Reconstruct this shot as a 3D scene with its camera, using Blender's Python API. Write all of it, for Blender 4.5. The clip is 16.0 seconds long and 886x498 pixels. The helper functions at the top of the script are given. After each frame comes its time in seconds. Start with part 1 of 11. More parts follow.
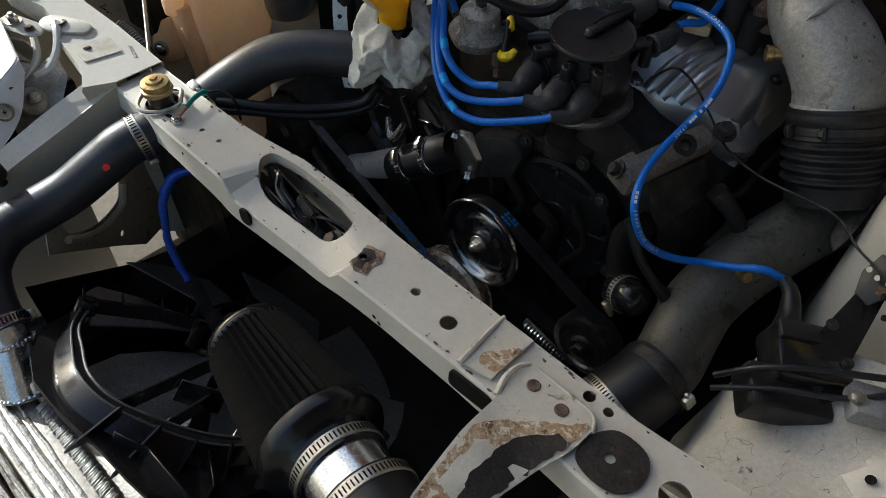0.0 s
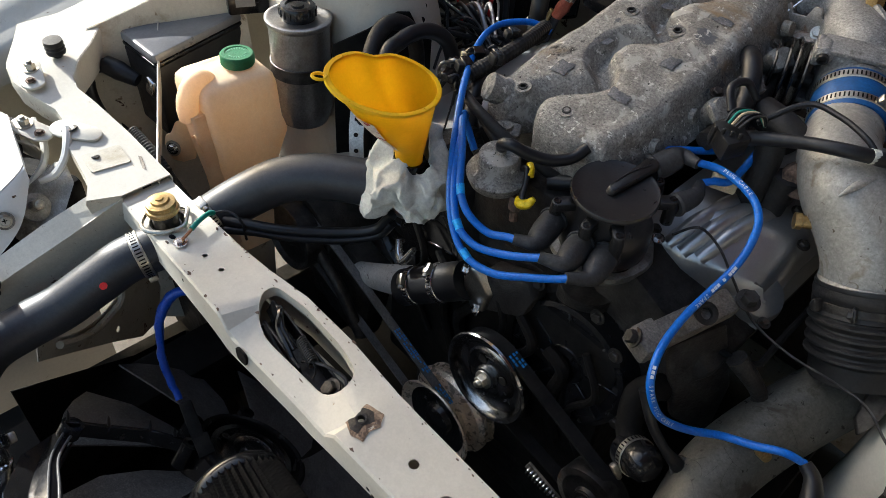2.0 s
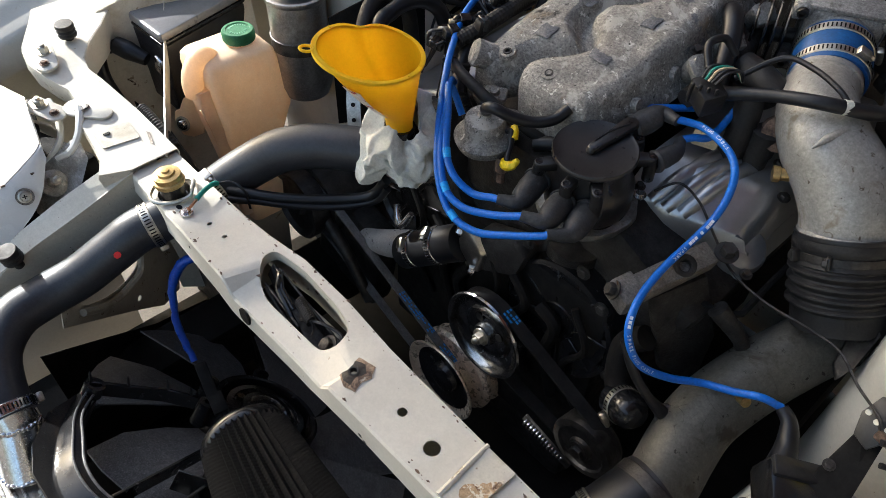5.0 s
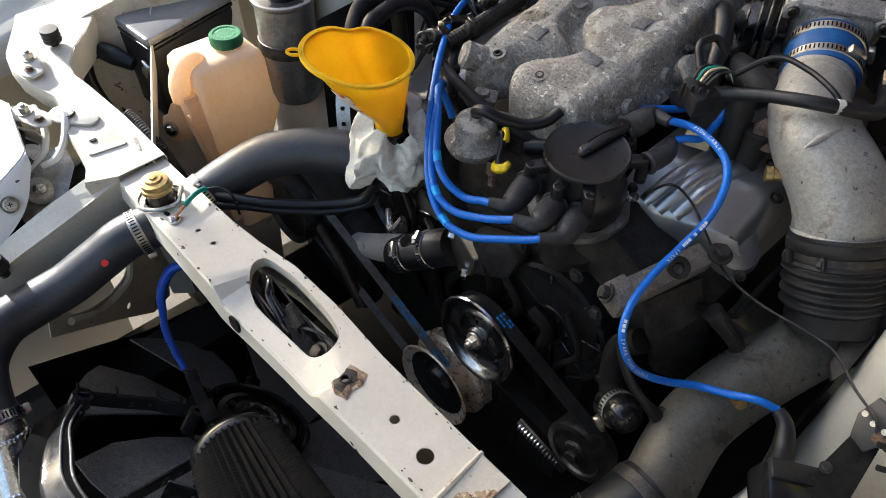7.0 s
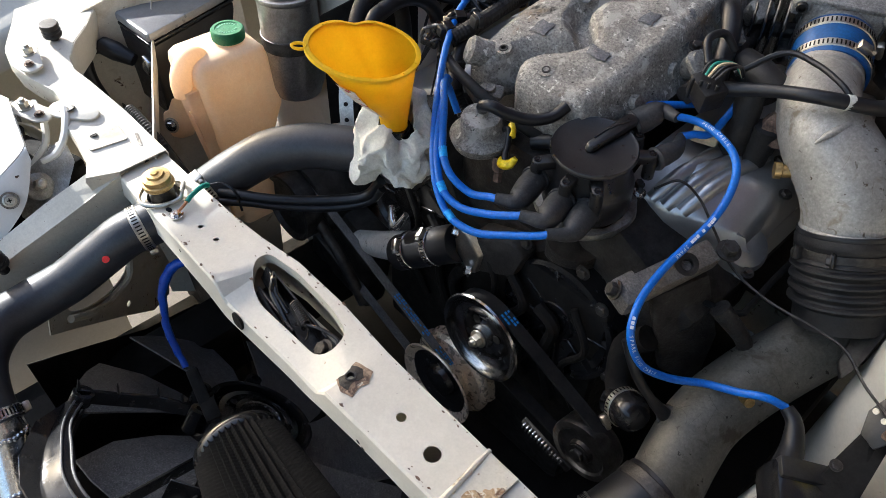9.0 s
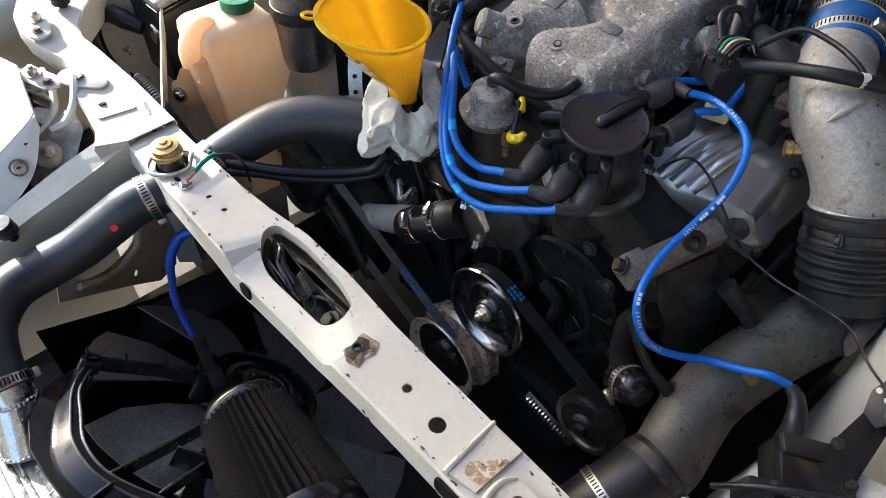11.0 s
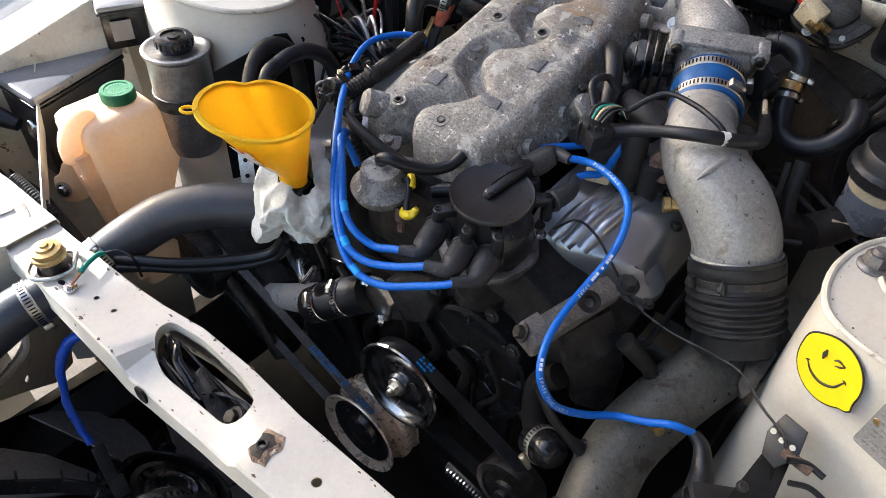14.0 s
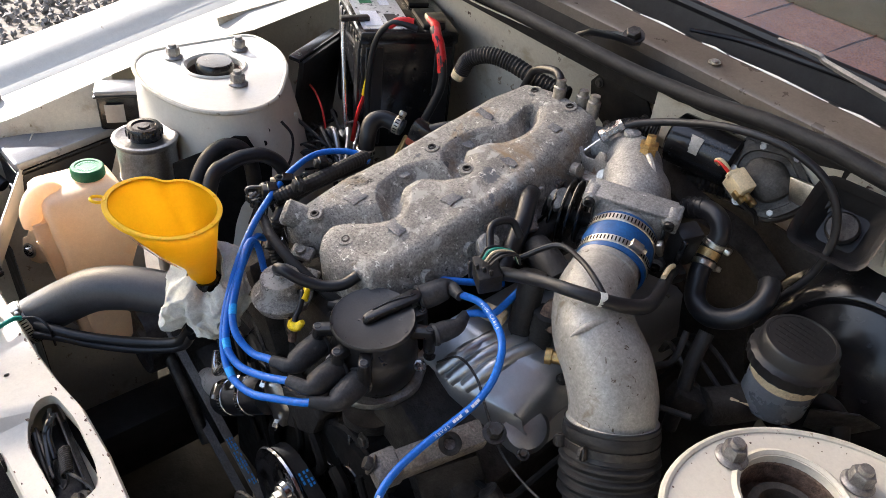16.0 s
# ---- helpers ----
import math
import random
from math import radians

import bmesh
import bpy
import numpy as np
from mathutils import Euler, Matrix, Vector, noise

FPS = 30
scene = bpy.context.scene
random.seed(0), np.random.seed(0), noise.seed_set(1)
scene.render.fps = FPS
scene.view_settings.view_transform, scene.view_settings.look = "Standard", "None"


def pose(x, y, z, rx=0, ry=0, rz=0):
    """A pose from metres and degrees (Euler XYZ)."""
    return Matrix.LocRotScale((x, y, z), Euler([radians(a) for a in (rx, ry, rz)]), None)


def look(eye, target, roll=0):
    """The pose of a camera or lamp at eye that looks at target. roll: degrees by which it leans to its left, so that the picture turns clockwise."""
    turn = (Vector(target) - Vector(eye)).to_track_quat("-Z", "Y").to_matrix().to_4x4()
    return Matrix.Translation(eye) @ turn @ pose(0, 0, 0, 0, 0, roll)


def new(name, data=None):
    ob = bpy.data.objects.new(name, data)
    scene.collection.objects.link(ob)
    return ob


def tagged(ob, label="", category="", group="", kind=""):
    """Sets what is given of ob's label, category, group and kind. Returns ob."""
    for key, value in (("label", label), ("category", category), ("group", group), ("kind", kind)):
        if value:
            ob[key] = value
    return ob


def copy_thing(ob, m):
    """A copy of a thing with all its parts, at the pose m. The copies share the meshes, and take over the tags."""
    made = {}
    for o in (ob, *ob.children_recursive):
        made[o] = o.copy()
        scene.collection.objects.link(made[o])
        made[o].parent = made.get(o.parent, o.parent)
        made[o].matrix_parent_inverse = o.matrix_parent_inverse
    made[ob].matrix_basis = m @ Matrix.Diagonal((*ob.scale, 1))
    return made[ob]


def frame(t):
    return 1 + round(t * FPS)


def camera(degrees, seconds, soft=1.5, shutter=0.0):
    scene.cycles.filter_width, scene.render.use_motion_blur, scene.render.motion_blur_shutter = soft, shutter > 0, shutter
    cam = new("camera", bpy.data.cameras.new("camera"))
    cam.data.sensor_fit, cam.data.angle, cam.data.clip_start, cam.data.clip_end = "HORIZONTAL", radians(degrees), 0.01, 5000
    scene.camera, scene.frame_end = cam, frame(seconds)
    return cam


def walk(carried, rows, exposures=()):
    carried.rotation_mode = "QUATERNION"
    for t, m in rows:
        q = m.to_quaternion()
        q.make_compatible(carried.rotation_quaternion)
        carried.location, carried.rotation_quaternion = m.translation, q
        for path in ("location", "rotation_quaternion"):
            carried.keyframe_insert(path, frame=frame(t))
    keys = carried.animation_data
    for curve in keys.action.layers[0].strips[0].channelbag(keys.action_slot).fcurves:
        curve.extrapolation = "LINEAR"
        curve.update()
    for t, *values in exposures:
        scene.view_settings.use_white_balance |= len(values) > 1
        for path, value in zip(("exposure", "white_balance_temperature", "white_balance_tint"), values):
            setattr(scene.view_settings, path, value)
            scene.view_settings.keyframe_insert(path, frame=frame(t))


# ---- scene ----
cam = camera(63.0, 16.0, 0.55)
PATH = [
    (0, (0.495, -0.377, 0.698), (-0.418, 0.635, -0.766), 2.9),
    (0.5, (0.471, -0.352, 0.737), (-0.521, 0.663, -0.672), 3.1),
    (1, (0.406, -0.366, 0.763), (-0.584, 0.695, -0.614), 4.3),
    (1.5, (0.397, -0.348, 0.756), (-0.594, 0.711, -0.622), 5.3),
    (2, (0.415, -0.305, 0.754), (-0.573, 0.75, -0.627), 5.7),
    (2.5, (0.443, -0.34, 0.73), (-0.616, 0.525, -0.73), 5.2),
    (3, (0.462, -0.354, 0.714), (-0.587, 0.417, -0.804), 5.5),
    (3.5, (0.471, -0.356, 0.714), (-0.568, 0.411, -0.813), 5.6),
    (4, (0.472, -0.358, 0.725), (-0.562, 0.41, -0.805), 5.4),
    (4.5, (0.471, -0.324, 0.751), (-0.565, 0.513, -0.742), 2.4),
    (5, (0.472, -0.293, 0.773), (-0.535, 0.661, -0.668), 1.8),
    (7.5, (0.464, -0.286, 0.768), (-0.534, 0.684, -0.668), 1.7),
    (8, (0.46, -0.286, 0.77), (-0.538, 0.684, -0.666), 1.7),
    (8.5, (0.46, -0.284, 0.769), (-0.533, 0.69, -0.668), 1.9),
    (9, (0.459, -0.292, 0.76), (-0.532, 0.686, -0.676), 2.1),
    (9.2, (0.457, -0.303, 0.759), (-0.536, 0.661, -0.685), 2.3),
    (11.3, (0.461, -0.293, 0.758), (-0.491, 0.651, -0.726), 3.2),
    (11.5, (0.464, -0.265, 0.761), (-0.409, 0.776, -0.707), 4.6),
    (12, (0.472, -0.251, 0.766), (-0.38, 0.821, -0.692), 3.8),
    (12.5, (0.462, -0.257, 0.764), (-0.392, 0.825, -0.686), 3.8),
    (13, (0.461, -0.252, 0.788), (-0.431, 0.874, -0.604), 3.5),
    (13.5, (0.467, -0.253, 0.79), (-0.436, 0.887, -0.583), 3.2),
    (14, (0.463, -0.266, 0.779), (-0.419, 0.892, -0.592), 3.7),
    (14.5, (0.522, -0.256, 0.755), (-0.298, 0.938, -0.624), 5.3),
    (15, (0.646, -0.139, 0.775), (-0.307, 0.949, -0.606), 1.5),
    (15.5, (0.641, -0.103, 0.839), (-0.428, 1.085, -0.364), 3.8),
    (16, (0.594, -0.113, 0.825), (-0.551, 1.021, -0.361), 7.0),
]
EXPOSURE = [(0, 0.34, 5900, 6), (0.5, 0.59, 5950, 7), (1.0, 0.94, 6050, 8), (2.2, 1.11, 6050, 8), (3.0, 1.12, 5950, 7), (4.2, 1.12, 5950, 7), (5.0, 1.26, 6050, 9), (9.2, 1.52, 5950, 10), (12.5, 1.69, 5800, 11), (14.2, 1.79, 5900, 13), (15.0, 1.71, 5900, 13), (16.0, 1.8, 6100, 14)]
walk(cam, [(t, look(e, a, r)) for t, e, a, r in PATH], EXPOSURE)

# ---- light ----
SUN_DIR = Vector((-0.87, -0.13, 0.47)).normalized()     # towards the sun
world = bpy.data.worlds.new("world")
scene.world = world
world.use_nodes = True
wn = world.node_tree.nodes
sky = wn.new("ShaderNodeTexSky")
sky.sky_type, sky.sun_disc = "NISHITA", False
sky.sun_elevation = math.asin(SUN_DIR.z)
sky.sun_rotation = math.atan2(SUN_DIR.x, SUN_DIR.y)
sky.dust_density = 5.0
sky.air_density = 1.3
wn["Background"].inputs["Strength"].default_value = 0.15
world.node_tree.links.new(sky.outputs[0], wn["Background"].inputs["Color"])
sun_data = bpy.data.lights.new("sun", "SUN")
sun_data.energy, sun_data.angle, sun_data.color = 5.0, radians(0.55), (1.0, 0.95, 0.87)
sun = new("sun", sun_data)
sun.matrix_world = look(SUN_DIR * 20, (0, 0, 0))

# ---- building helpers ----
def V(*a):
    return Vector(a if len(a) > 1 else a[0])


def curve_points(pts, step=6):
    """A smooth line through the points."""
    p = [Vector(q) for q in pts]
    if len(p) < 3:
        return p
    out = []
    ext = [p[0] * 2 - p[1]] + p + [p[-1] * 2 - p[-2]]
    for i in range(1, len(ext) - 2):
        a, b, c, d = ext[i - 1:i + 3]
        for k in range(step):
            t = k / step
            out.append(0.5 * ((2 * b) + (c - a) * t + (2 * a - 5 * b + 4 * c - d) * t * t + (3 * b - a - 3 * c + d) * t ** 3))
    out.append(p[-1])
    return out


def frames(line):
    """A frame that does not twist at each point of a line."""
    tans = []
    for i in range(len(line)):
        a, b = line[max(i - 1, 0)], line[min(i + 1, len(line) - 1)]
        tans.append((b - a).normalized())
    n = tans[0].orthogonal().normalized()
    res = []
    for t in tans:
        n = (n - t * n.dot(t)).normalized()
        res.append((n, t.cross(n)))
    return res


def tube(bm, pts, r, n=12, step=6, closed=True, inner=0.0):
    """A round bar or hose along the points. r: one radius or one a point."""
    line = curve_points(pts, step)
    m = len(line)
    if isinstance(r, (int, float)):
        rad = [r] * m
    else:
        rad = [float(np.interp(i / (m - 1), np.linspace(0, 1, len(r)), r)) for i in range(m)]
    rings = []
    for p, (u, w), q in zip(line, frames(line), rad):
        rings.append([bm.verts.new(p + (u * math.cos(a) + w * math.sin(a)) * q) for a in (2 * math.pi * k / n for k in range(n))])
    for a, b in zip(rings, rings[1:]):
        for k in range(n):
            bm.faces.new((a[k], a[(k + 1) % n], b[(k + 1) % n], b[k]))
    if closed:
        bm.faces.new(rings[0][::-1])
        bm.faces.new(rings[-1])
    return bm


def axis_frame(origin, axis, up=(0, 0, 1)):
    """A matrix whose z runs along axis."""
    z = Vector(axis).normalized()
    u = Vector(up)
    if abs(z.dot(u.normalized())) > 0.98:
        u = Vector((0, 1, 0))
    x = u.cross(z).normalized()
    y = z.cross(x)
    m = Matrix((x, y, z)).transposed().to_4x4()
    m.translation = origin
    return m


def lathe(bm, profile, origin, axis=(0, 0, 1), n=32, wobble=None):
    """A turned shape: profile rows of radius and height along the axis."""
    m = axis_frame(origin, axis)
    rings = []
    for r, h in profile:
        if r < 1e-6:
            rings.append([bm.verts.new(m @ Vector((0, 0, h)))])
        else:
            ring = []
            for k in range(n):
                a = 2 * math.pi * k / n
                q = r * (wobble(a, h) if wobble else 1)
                ring.append(bm.verts.new(m @ Vector((q * math.cos(a), q * math.sin(a), h))))
            rings.append(ring)
    for a, b in zip(rings, rings[1:]):
        for k in range(n):
            k2 = (k + 1) % n
            if len(a) == 1 and len(b) > 1:
                bm.faces.new((a[0], b[k], b[k2]))
            elif len(b) == 1 and len(a) > 1:
                bm.faces.new((a[k], a[k2], b[0]))
            elif len(a) > 1:
                bm.faces.new((a[k], a[k2], b[k2], b[k]))
    return bm


def box(bm, centre, size, m=None, bevel=0.0, seg=2):
    """A box with rounded edges; m turns it about its centre."""
    g = bmesh.ops.create_cube(bm, size=1)
    rot = m.to_4x4() if m else Matrix()
    t = Matrix.Translation(centre) @ rot @ Matrix.Diagonal((*size, 1))
    bmesh.ops.transform(bm, matrix=t, verts=g["verts"])
    if bevel:
        edges = list({e for v in g["verts"] for e in v.link_edges})
        bmesh.ops.bevel(bm, geom=edges, offset=bevel, segments=seg, affect="EDGES", profile=0.5)
    return bm


def rotation(rx=0, ry=0, rz=0):
    return Euler((radians(rx), radians(ry), radians(rz))).to_matrix()


def prism(bm, outline, depth, bevel=0.0, taper=1.0, seg=2):
    """A slab: an outline of 3D points pushed along the vector depth."""
    a = [bm.verts.new(p) for p in outline]
    c = sum((Vector(p) for p in outline), Vector()) / len(outline)
    d = Vector(depth)
    b = [bm.verts.new(c + d + (Vector(p) - c) * taper) for p in outline]
    n = len(a)
    fs = [bm.faces.new(a), bm.faces.new(b[::-1])]
    for k in range(n):
        fs.append(bm.faces.new((a[(k + 1) % n], a[k], b[k], b[(k + 1) % n])))
    bmesh.ops.recalc_face_normals(bm, faces=fs)
    if bevel:
        es = list({e for f in fs for e in f.edges})
        bmesh.ops.bevel(bm, geom=es, offset=bevel, segments=seg, affect="EDGES", profile=0.5)
    return bm


def circle(x, y, r, n=16, squash=1.0, turn=0.0):
    return [(x + r * math.cos(2 * math.pi * k / n + turn), y + r * squash * math.sin(2 * math.pi * k / n + turn)) for k in range(n)]


def rounded(poly, r, n=5):
    """A polygon with its corners rounded off."""
    out = []
    m = len(poly)
    for i in range(m):
        p, a, b = Vector(poly[i]), Vector(poly[i - 1]), Vector(poly[(i + 1) % m])
        ra = min(r, (a - p).length * 0.45)
        rb = min(r, (b - p).length * 0.45)
        s, e = p + (a - p).normalized() * ra, p + (b - p).normalized() * rb
        for k in range(n):
            t = k / (n - 1)
            out.append(tuple(s * (1 - t) ** 2 + p * 2 * t * (1 - t) + e * t * t))
    return out


def dense(poly, step):
    out = []
    for i in range(len(poly)):
        a, b = Vector(poly[i]), Vector(poly[(i + 1) % len(poly)])
        k = max(1, int((b - a).length / step))
        out += [tuple(a.lerp(b, j / k)) for j in range(k)]
    return out


def plate(bm, outline, holes=(), thick=0.0015, m=None, shape=None):
    """A sheet with holes: 2D outline and holes, thickness downwards; shape(x, y) adds a height."""
    m = m or Matrix()
    loops = []
    b2 = bmesh.new()
    for loop in [outline, *holes]:
        vs = [b2.verts.new((q[0], q[1], 0)) for q in loop]
        es = [b2.edges.new((vs[i], vs[(i + 1) % len(vs)])) for i in range(len(vs))]
        loops.append(es)
    bmesh.ops.triangle_fill(b2, use_beauty=True, use_dissolve=False, edges=[e for l in loops for e in l], normal=(0, 0, 1))
    top, low = {}, {}
    for v in b2.verts:
        h = shape(v.co.x, v.co.y) if shape else 0.0
        top[v] = bm.verts.new(m @ Vector((v.co.x, v.co.y, h)))
        low[v] = bm.verts.new(m @ Vector((v.co.x, v.co.y, h - thick)))
    for f in b2.faces:
        vs = list(f.verts) if f.normal.z > 0 else list(f.verts)[::-1]
        bm.faces.new([top[v] for v in vs])
        bm.faces.new([low[v] for v in vs[::-1]])
    fs = []
    for e in b2.edges:
        if len(e.link_faces) == 1:
            a, b = e.verts
            fs.append(bm.faces.new((top[a], top[b], low[b], low[a])))
    b2.free()
    bmesh.ops.recalc_face_normals(bm, faces=bm.faces[:])
    return bm


def hexbolt(bm, pos, axis, r=0.006, h=0.005, washer=True, stud=0.0):
    """A hexagon head on a washer, with a threaded stud if wanted."""
    if washer:
        lathe(bm, [(0, 0), (r * 1.45, 0), (r * 1.45, r * 0.25), (0, r * 0.25)], pos, axis, 20)
    lathe(bm, [(0, 0), (r, 0), (r, h * 0.85), (r * 0.85, h), (0, h)], pos, axis, 6)
    if stud:
        prof = [(0, h)]
        k = max(3, int(stud / 0.0012))
        for i in range(k):
            prof += [(r * 0.55, h + stud * i / k), (r * 0.48, h + stud * (i + 0.5) / k)]
        prof += [(0, h + stud)]
        lathe(bm, prof, pos, axis, 14)
    return bm


def finish(bm, name, material, angle=38, smooth=True):
    me = bpy.data.meshes.new(name)
    if smooth:
        areas = sorted(f.calc_area() for f in bm.faces)
        few = len(areas) < 130
        limit = 12 * areas[len(areas) // 2] if areas else 0.0
        for f in bm.faces:
            # broad flat faces stay flat between their rounded edges
            f.smooth = not (len(f.verts) > 4 or (few and f.calc_area() > limit))
    bm.to_mesh(me)
    bm.free()
    if smooth:
        me.set_sharp_from_angle(angle=radians(angle))
    me.materials.append(material)
    return me


def thing(name, place, label, category, group="", kind=""):
    """An empty at the base of a thing that has parts."""
    ob = new(name)
    ob.empty_display_size = 0.02
    ob.location = place
    return tagged(ob, label, category, group, kind)


def solid(name, bm, material, label, category, group="", kind="", angle=38):
    """A thing that is one mesh."""
    return tagged(new(name, finish(bm, name, material, angle)), label, category, group, kind)


def part(name, bm, material, parent, label="", angle=38):
    ob = new(name, finish(bm, name, material, angle))
    ob.parent = parent
    ob.matrix_parent_inverse = Matrix() if parent.parent else Matrix.Translation(-parent.location)
    return tagged(ob, label)


def B():
    return bmesh.new()


def lump(bm, amount, scale, seed=0.0):
    """Uneven hand-made or cast surface: pushes the vertices about a little."""
    for v in bm.verts:
        v.co += noise.noise_vector(v.co * scale + Vector((seed, seed * 2, -seed))) * amount
    return bm


def clamp_band(parent, pos, axis, r, width=0.012, screw=0.0, name="hose_clamp", slots=True, tint=None):
    """A worm-drive clamp: band with slots, screw housing and screw head."""
    m = axis_frame(pos, axis)
    bm = B()
    lathe(bm, [(r, -width / 2), (r + 0.0012, -width / 2 + 0.001), (r + 0.0012, width / 2 - 0.001), (r, width / 2)], pos, axis, 40)
    band = part(name, bm, tint or STEEL, parent, "worm-drive steel hose clamp")
    if slots:
        bs = B()
        k = int(2 * math.pi * r / 0.0042)
        for i in range(k):
            a = 2 * math.pi * i / k
            c = m @ Vector(((r + 0.0012) * math.cos(a), (r + 0.0012) * math.sin(a), 0))
            rot = (m.to_3x3() @ rotation(0, 0, math.degrees(a)))
            box(bs, c, (0.0006, 0.0016, width * 0.55), rot)
        part("slot", bs, BLACK_MATT, band)
    bh = B()
    a = radians(screw)
    c = m @ Vector(((r + 0.005) * math.cos(a), (r + 0.005) * math.sin(a), 0))
    rot = m.to_3x3() @ rotation(0, 0, screw)
    box(bh, c, (0.008, 0.016, width * 0.9), rot, 0.002)
    tang = rot @ Vector((0, 1, 0))
    hexbolt(bh, c + tang * 0.008, tang, 0.0036 if slots else 0.0026, 0.005, False)
    part("clamp_screw", bh, STEEL, band)
    return band


# ---- materials ----
def shade(name, a, b, scale=30.0, rough=(0.4, 0.6), metal=0.0, bump=0.0, bscale=200.0, spec=0.5, stain=None, fine=None, coat=0.0, transmission=0.0, sss=0.0, ior=1.45, island=0.0, grain=0.12, scratch=None, thin=0.0):
    """A surface: two tones mixed by noise, a rougher and a smoother state, fine relief, and stains (colour, size, share, softness) with a shape of their own."""
    mt = bpy.data.materials.new(name)
    mt.use_nodes = True
    nt = mt.node_tree
    nd, ln = nt.nodes, nt.links
    bs = nd["Principled BSDF"]
    tc = nd.new("ShaderNodeTexCoord")
    def noi(sc, detail=6.0, r=0.6, dist=0.0):
        t = nd.new("ShaderNodeTexNoise")
        t.inputs["Scale"].default_value, t.inputs["Detail"].default_value, t.inputs["Roughness"].default_value = sc, detail, r
        t.inputs["Distortion"].default_value = dist
        ln.new(tc.outputs["Object"], t.inputs["Vector"])
        return t.outputs["Fac"]
    def ramp(src, lo, hi):
        r = nd.new("ShaderNodeMapRange")
        r.inputs["From Min"].default_value, r.inputs["From Max"].default_value = lo, hi
        ln.new(src, r.inputs["Value"])
        return r.outputs["Result"]
    def mix(f, c1, c2):
        m = nd.new("ShaderNodeMix")
        m.data_type = "RGBA"
        ln.new(f, m.inputs[0])
        for s, c in ((m.inputs[6], c1), (m.inputs[7], c2)):
            if isinstance(c, tuple):
                s.default_value = (*c, 1)
            else:
                ln.new(c, s)
        return m.outputs[2]
    base = noi(scale)
    col = mix(ramp(base, 0.35, 0.68), a, b)
    rr = nd.new("ShaderNodeMapRange")
    rr.inputs["From Min"].default_value, rr.inputs["From Max"].default_value = 0.3, 0.7
    rr.inputs["To Min"].default_value, rr.inputs["To Max"].default_value = rough
    ln.new(noi(scale * 2.3), rr.inputs["Value"])
    rough_out = rr.outputs["Result"]
    if fine:
        col = mix(ramp(noi(fine[1], 3.0), 0.52, 0.72), col, fine[0])
    if grain:
        for sc_, dt in ((scale * 6 + 90, 8.0), (380.0, 4.0)):
            g_ = nd.new("ShaderNodeMapRange")
            g_.inputs["From Min"].default_value, g_.inputs["From Max"].default_value = 0.3, 0.7
            g_.inputs["To Min"].default_value, g_.inputs["To Max"].default_value = 1 - 1.5 * grain, 1 + 1.5 * grain
            ln.new(noi(sc_, dt, 0.7), g_.inputs["Value"])
            hv = nd.new("ShaderNodeHueSaturation")
            ln.new(g_.outputs["Result"], hv.inputs["Value"])
            ln.new(col, hv.inputs["Color"])
            col = hv.outputs["Color"]
    if scratch:
        c, sc, width = scratch
        wob = nd.new("ShaderNodeTexNoise")
        wob.inputs["Scale"].default_value = sc * 0.7
        ln.new(tc.outputs["Object"], wob.inputs["Vector"])
        vm = nd.new("ShaderNodeVectorMath")
        vm.operation = "MULTIPLY_ADD"
        ln.new(wob.outputs["Color"], vm.inputs[0])
        vm.inputs[1].default_value = (0.05, 0.05, 0.05)
        ln.new(tc.outputs["Object"], vm.inputs[2])
        vo = nd.new("ShaderNodeTexVoronoi")
        vo.feature = "DISTANCE_TO_EDGE"
        vo.inputs["Scale"].default_value = sc
        ln.new(vm.outputs[0], vo.inputs["Vector"])
        f1 = ramp(vo.outputs["Distance"], width, width * 0.3)
        f2 = ramp(noi(sc * 1.7, 2.0), 0.50, 0.60)
        ml = nd.new("ShaderNodeMath")
        ml.operation = "MULTIPLY"
        ln.new(f1, ml.inputs[0])
        ln.new(f2, ml.inputs[1])
        col = mix(ml.outputs[0], col, c)
    for st in (stain or ()):
        c, sc, share, soft = st
        f = ramp(noi(sc, 8.0, 0.65, 0.4), 1 - share, 1 - share + soft)
        col = mix(f, col, c)
        m2 = nd.new("ShaderNodeMix")
        ln.new(f, m2.inputs[0])
        ln.new(rough_out, m2.inputs[2])
        m2.inputs[3].default_value = 0.85
        rough_out = m2.outputs[0]
    if island:
        gi = nd.new("ShaderNodeNewGeometry")
        hs = nd.new("ShaderNodeHueSaturation")
        mr = nd.new("ShaderNodeMapRange")
        mr.inputs["To Min"].default_value, mr.inputs["To Max"].default_value = 1 - island, 1 + island
        ln.new(gi.outputs["Random Per Island"], mr.inputs["Value"])
        ln.new(mr.outputs["Result"], hs.inputs["Value"])
        ln.new(col, hs.inputs["Color"])
        col = hs.outputs["Color"]
    ln.new(col, bs.inputs["Base Color"])
    ln.new(rough_out, bs.inputs["Roughness"])
    bs.inputs["Metallic"].default_value = metal
    bs.inputs["Specular IOR Level"].default_value = spec
    bs.inputs["IOR"].default_value = ior
    bs.inputs["Coat Weight"].default_value = coat
    bs.inputs["Coat Roughness"].default_value = 0.15
    bs.inputs["Transmission Weight"].default_value = transmission
    if sss:
        bs.inputs["Subsurface Weight"].default_value = sss
        bs.inputs["Subsurface Radius"].default_value = (0.02, 0.012, 0.006)
        bs.inputs["Subsurface Scale"].default_value = 0.6
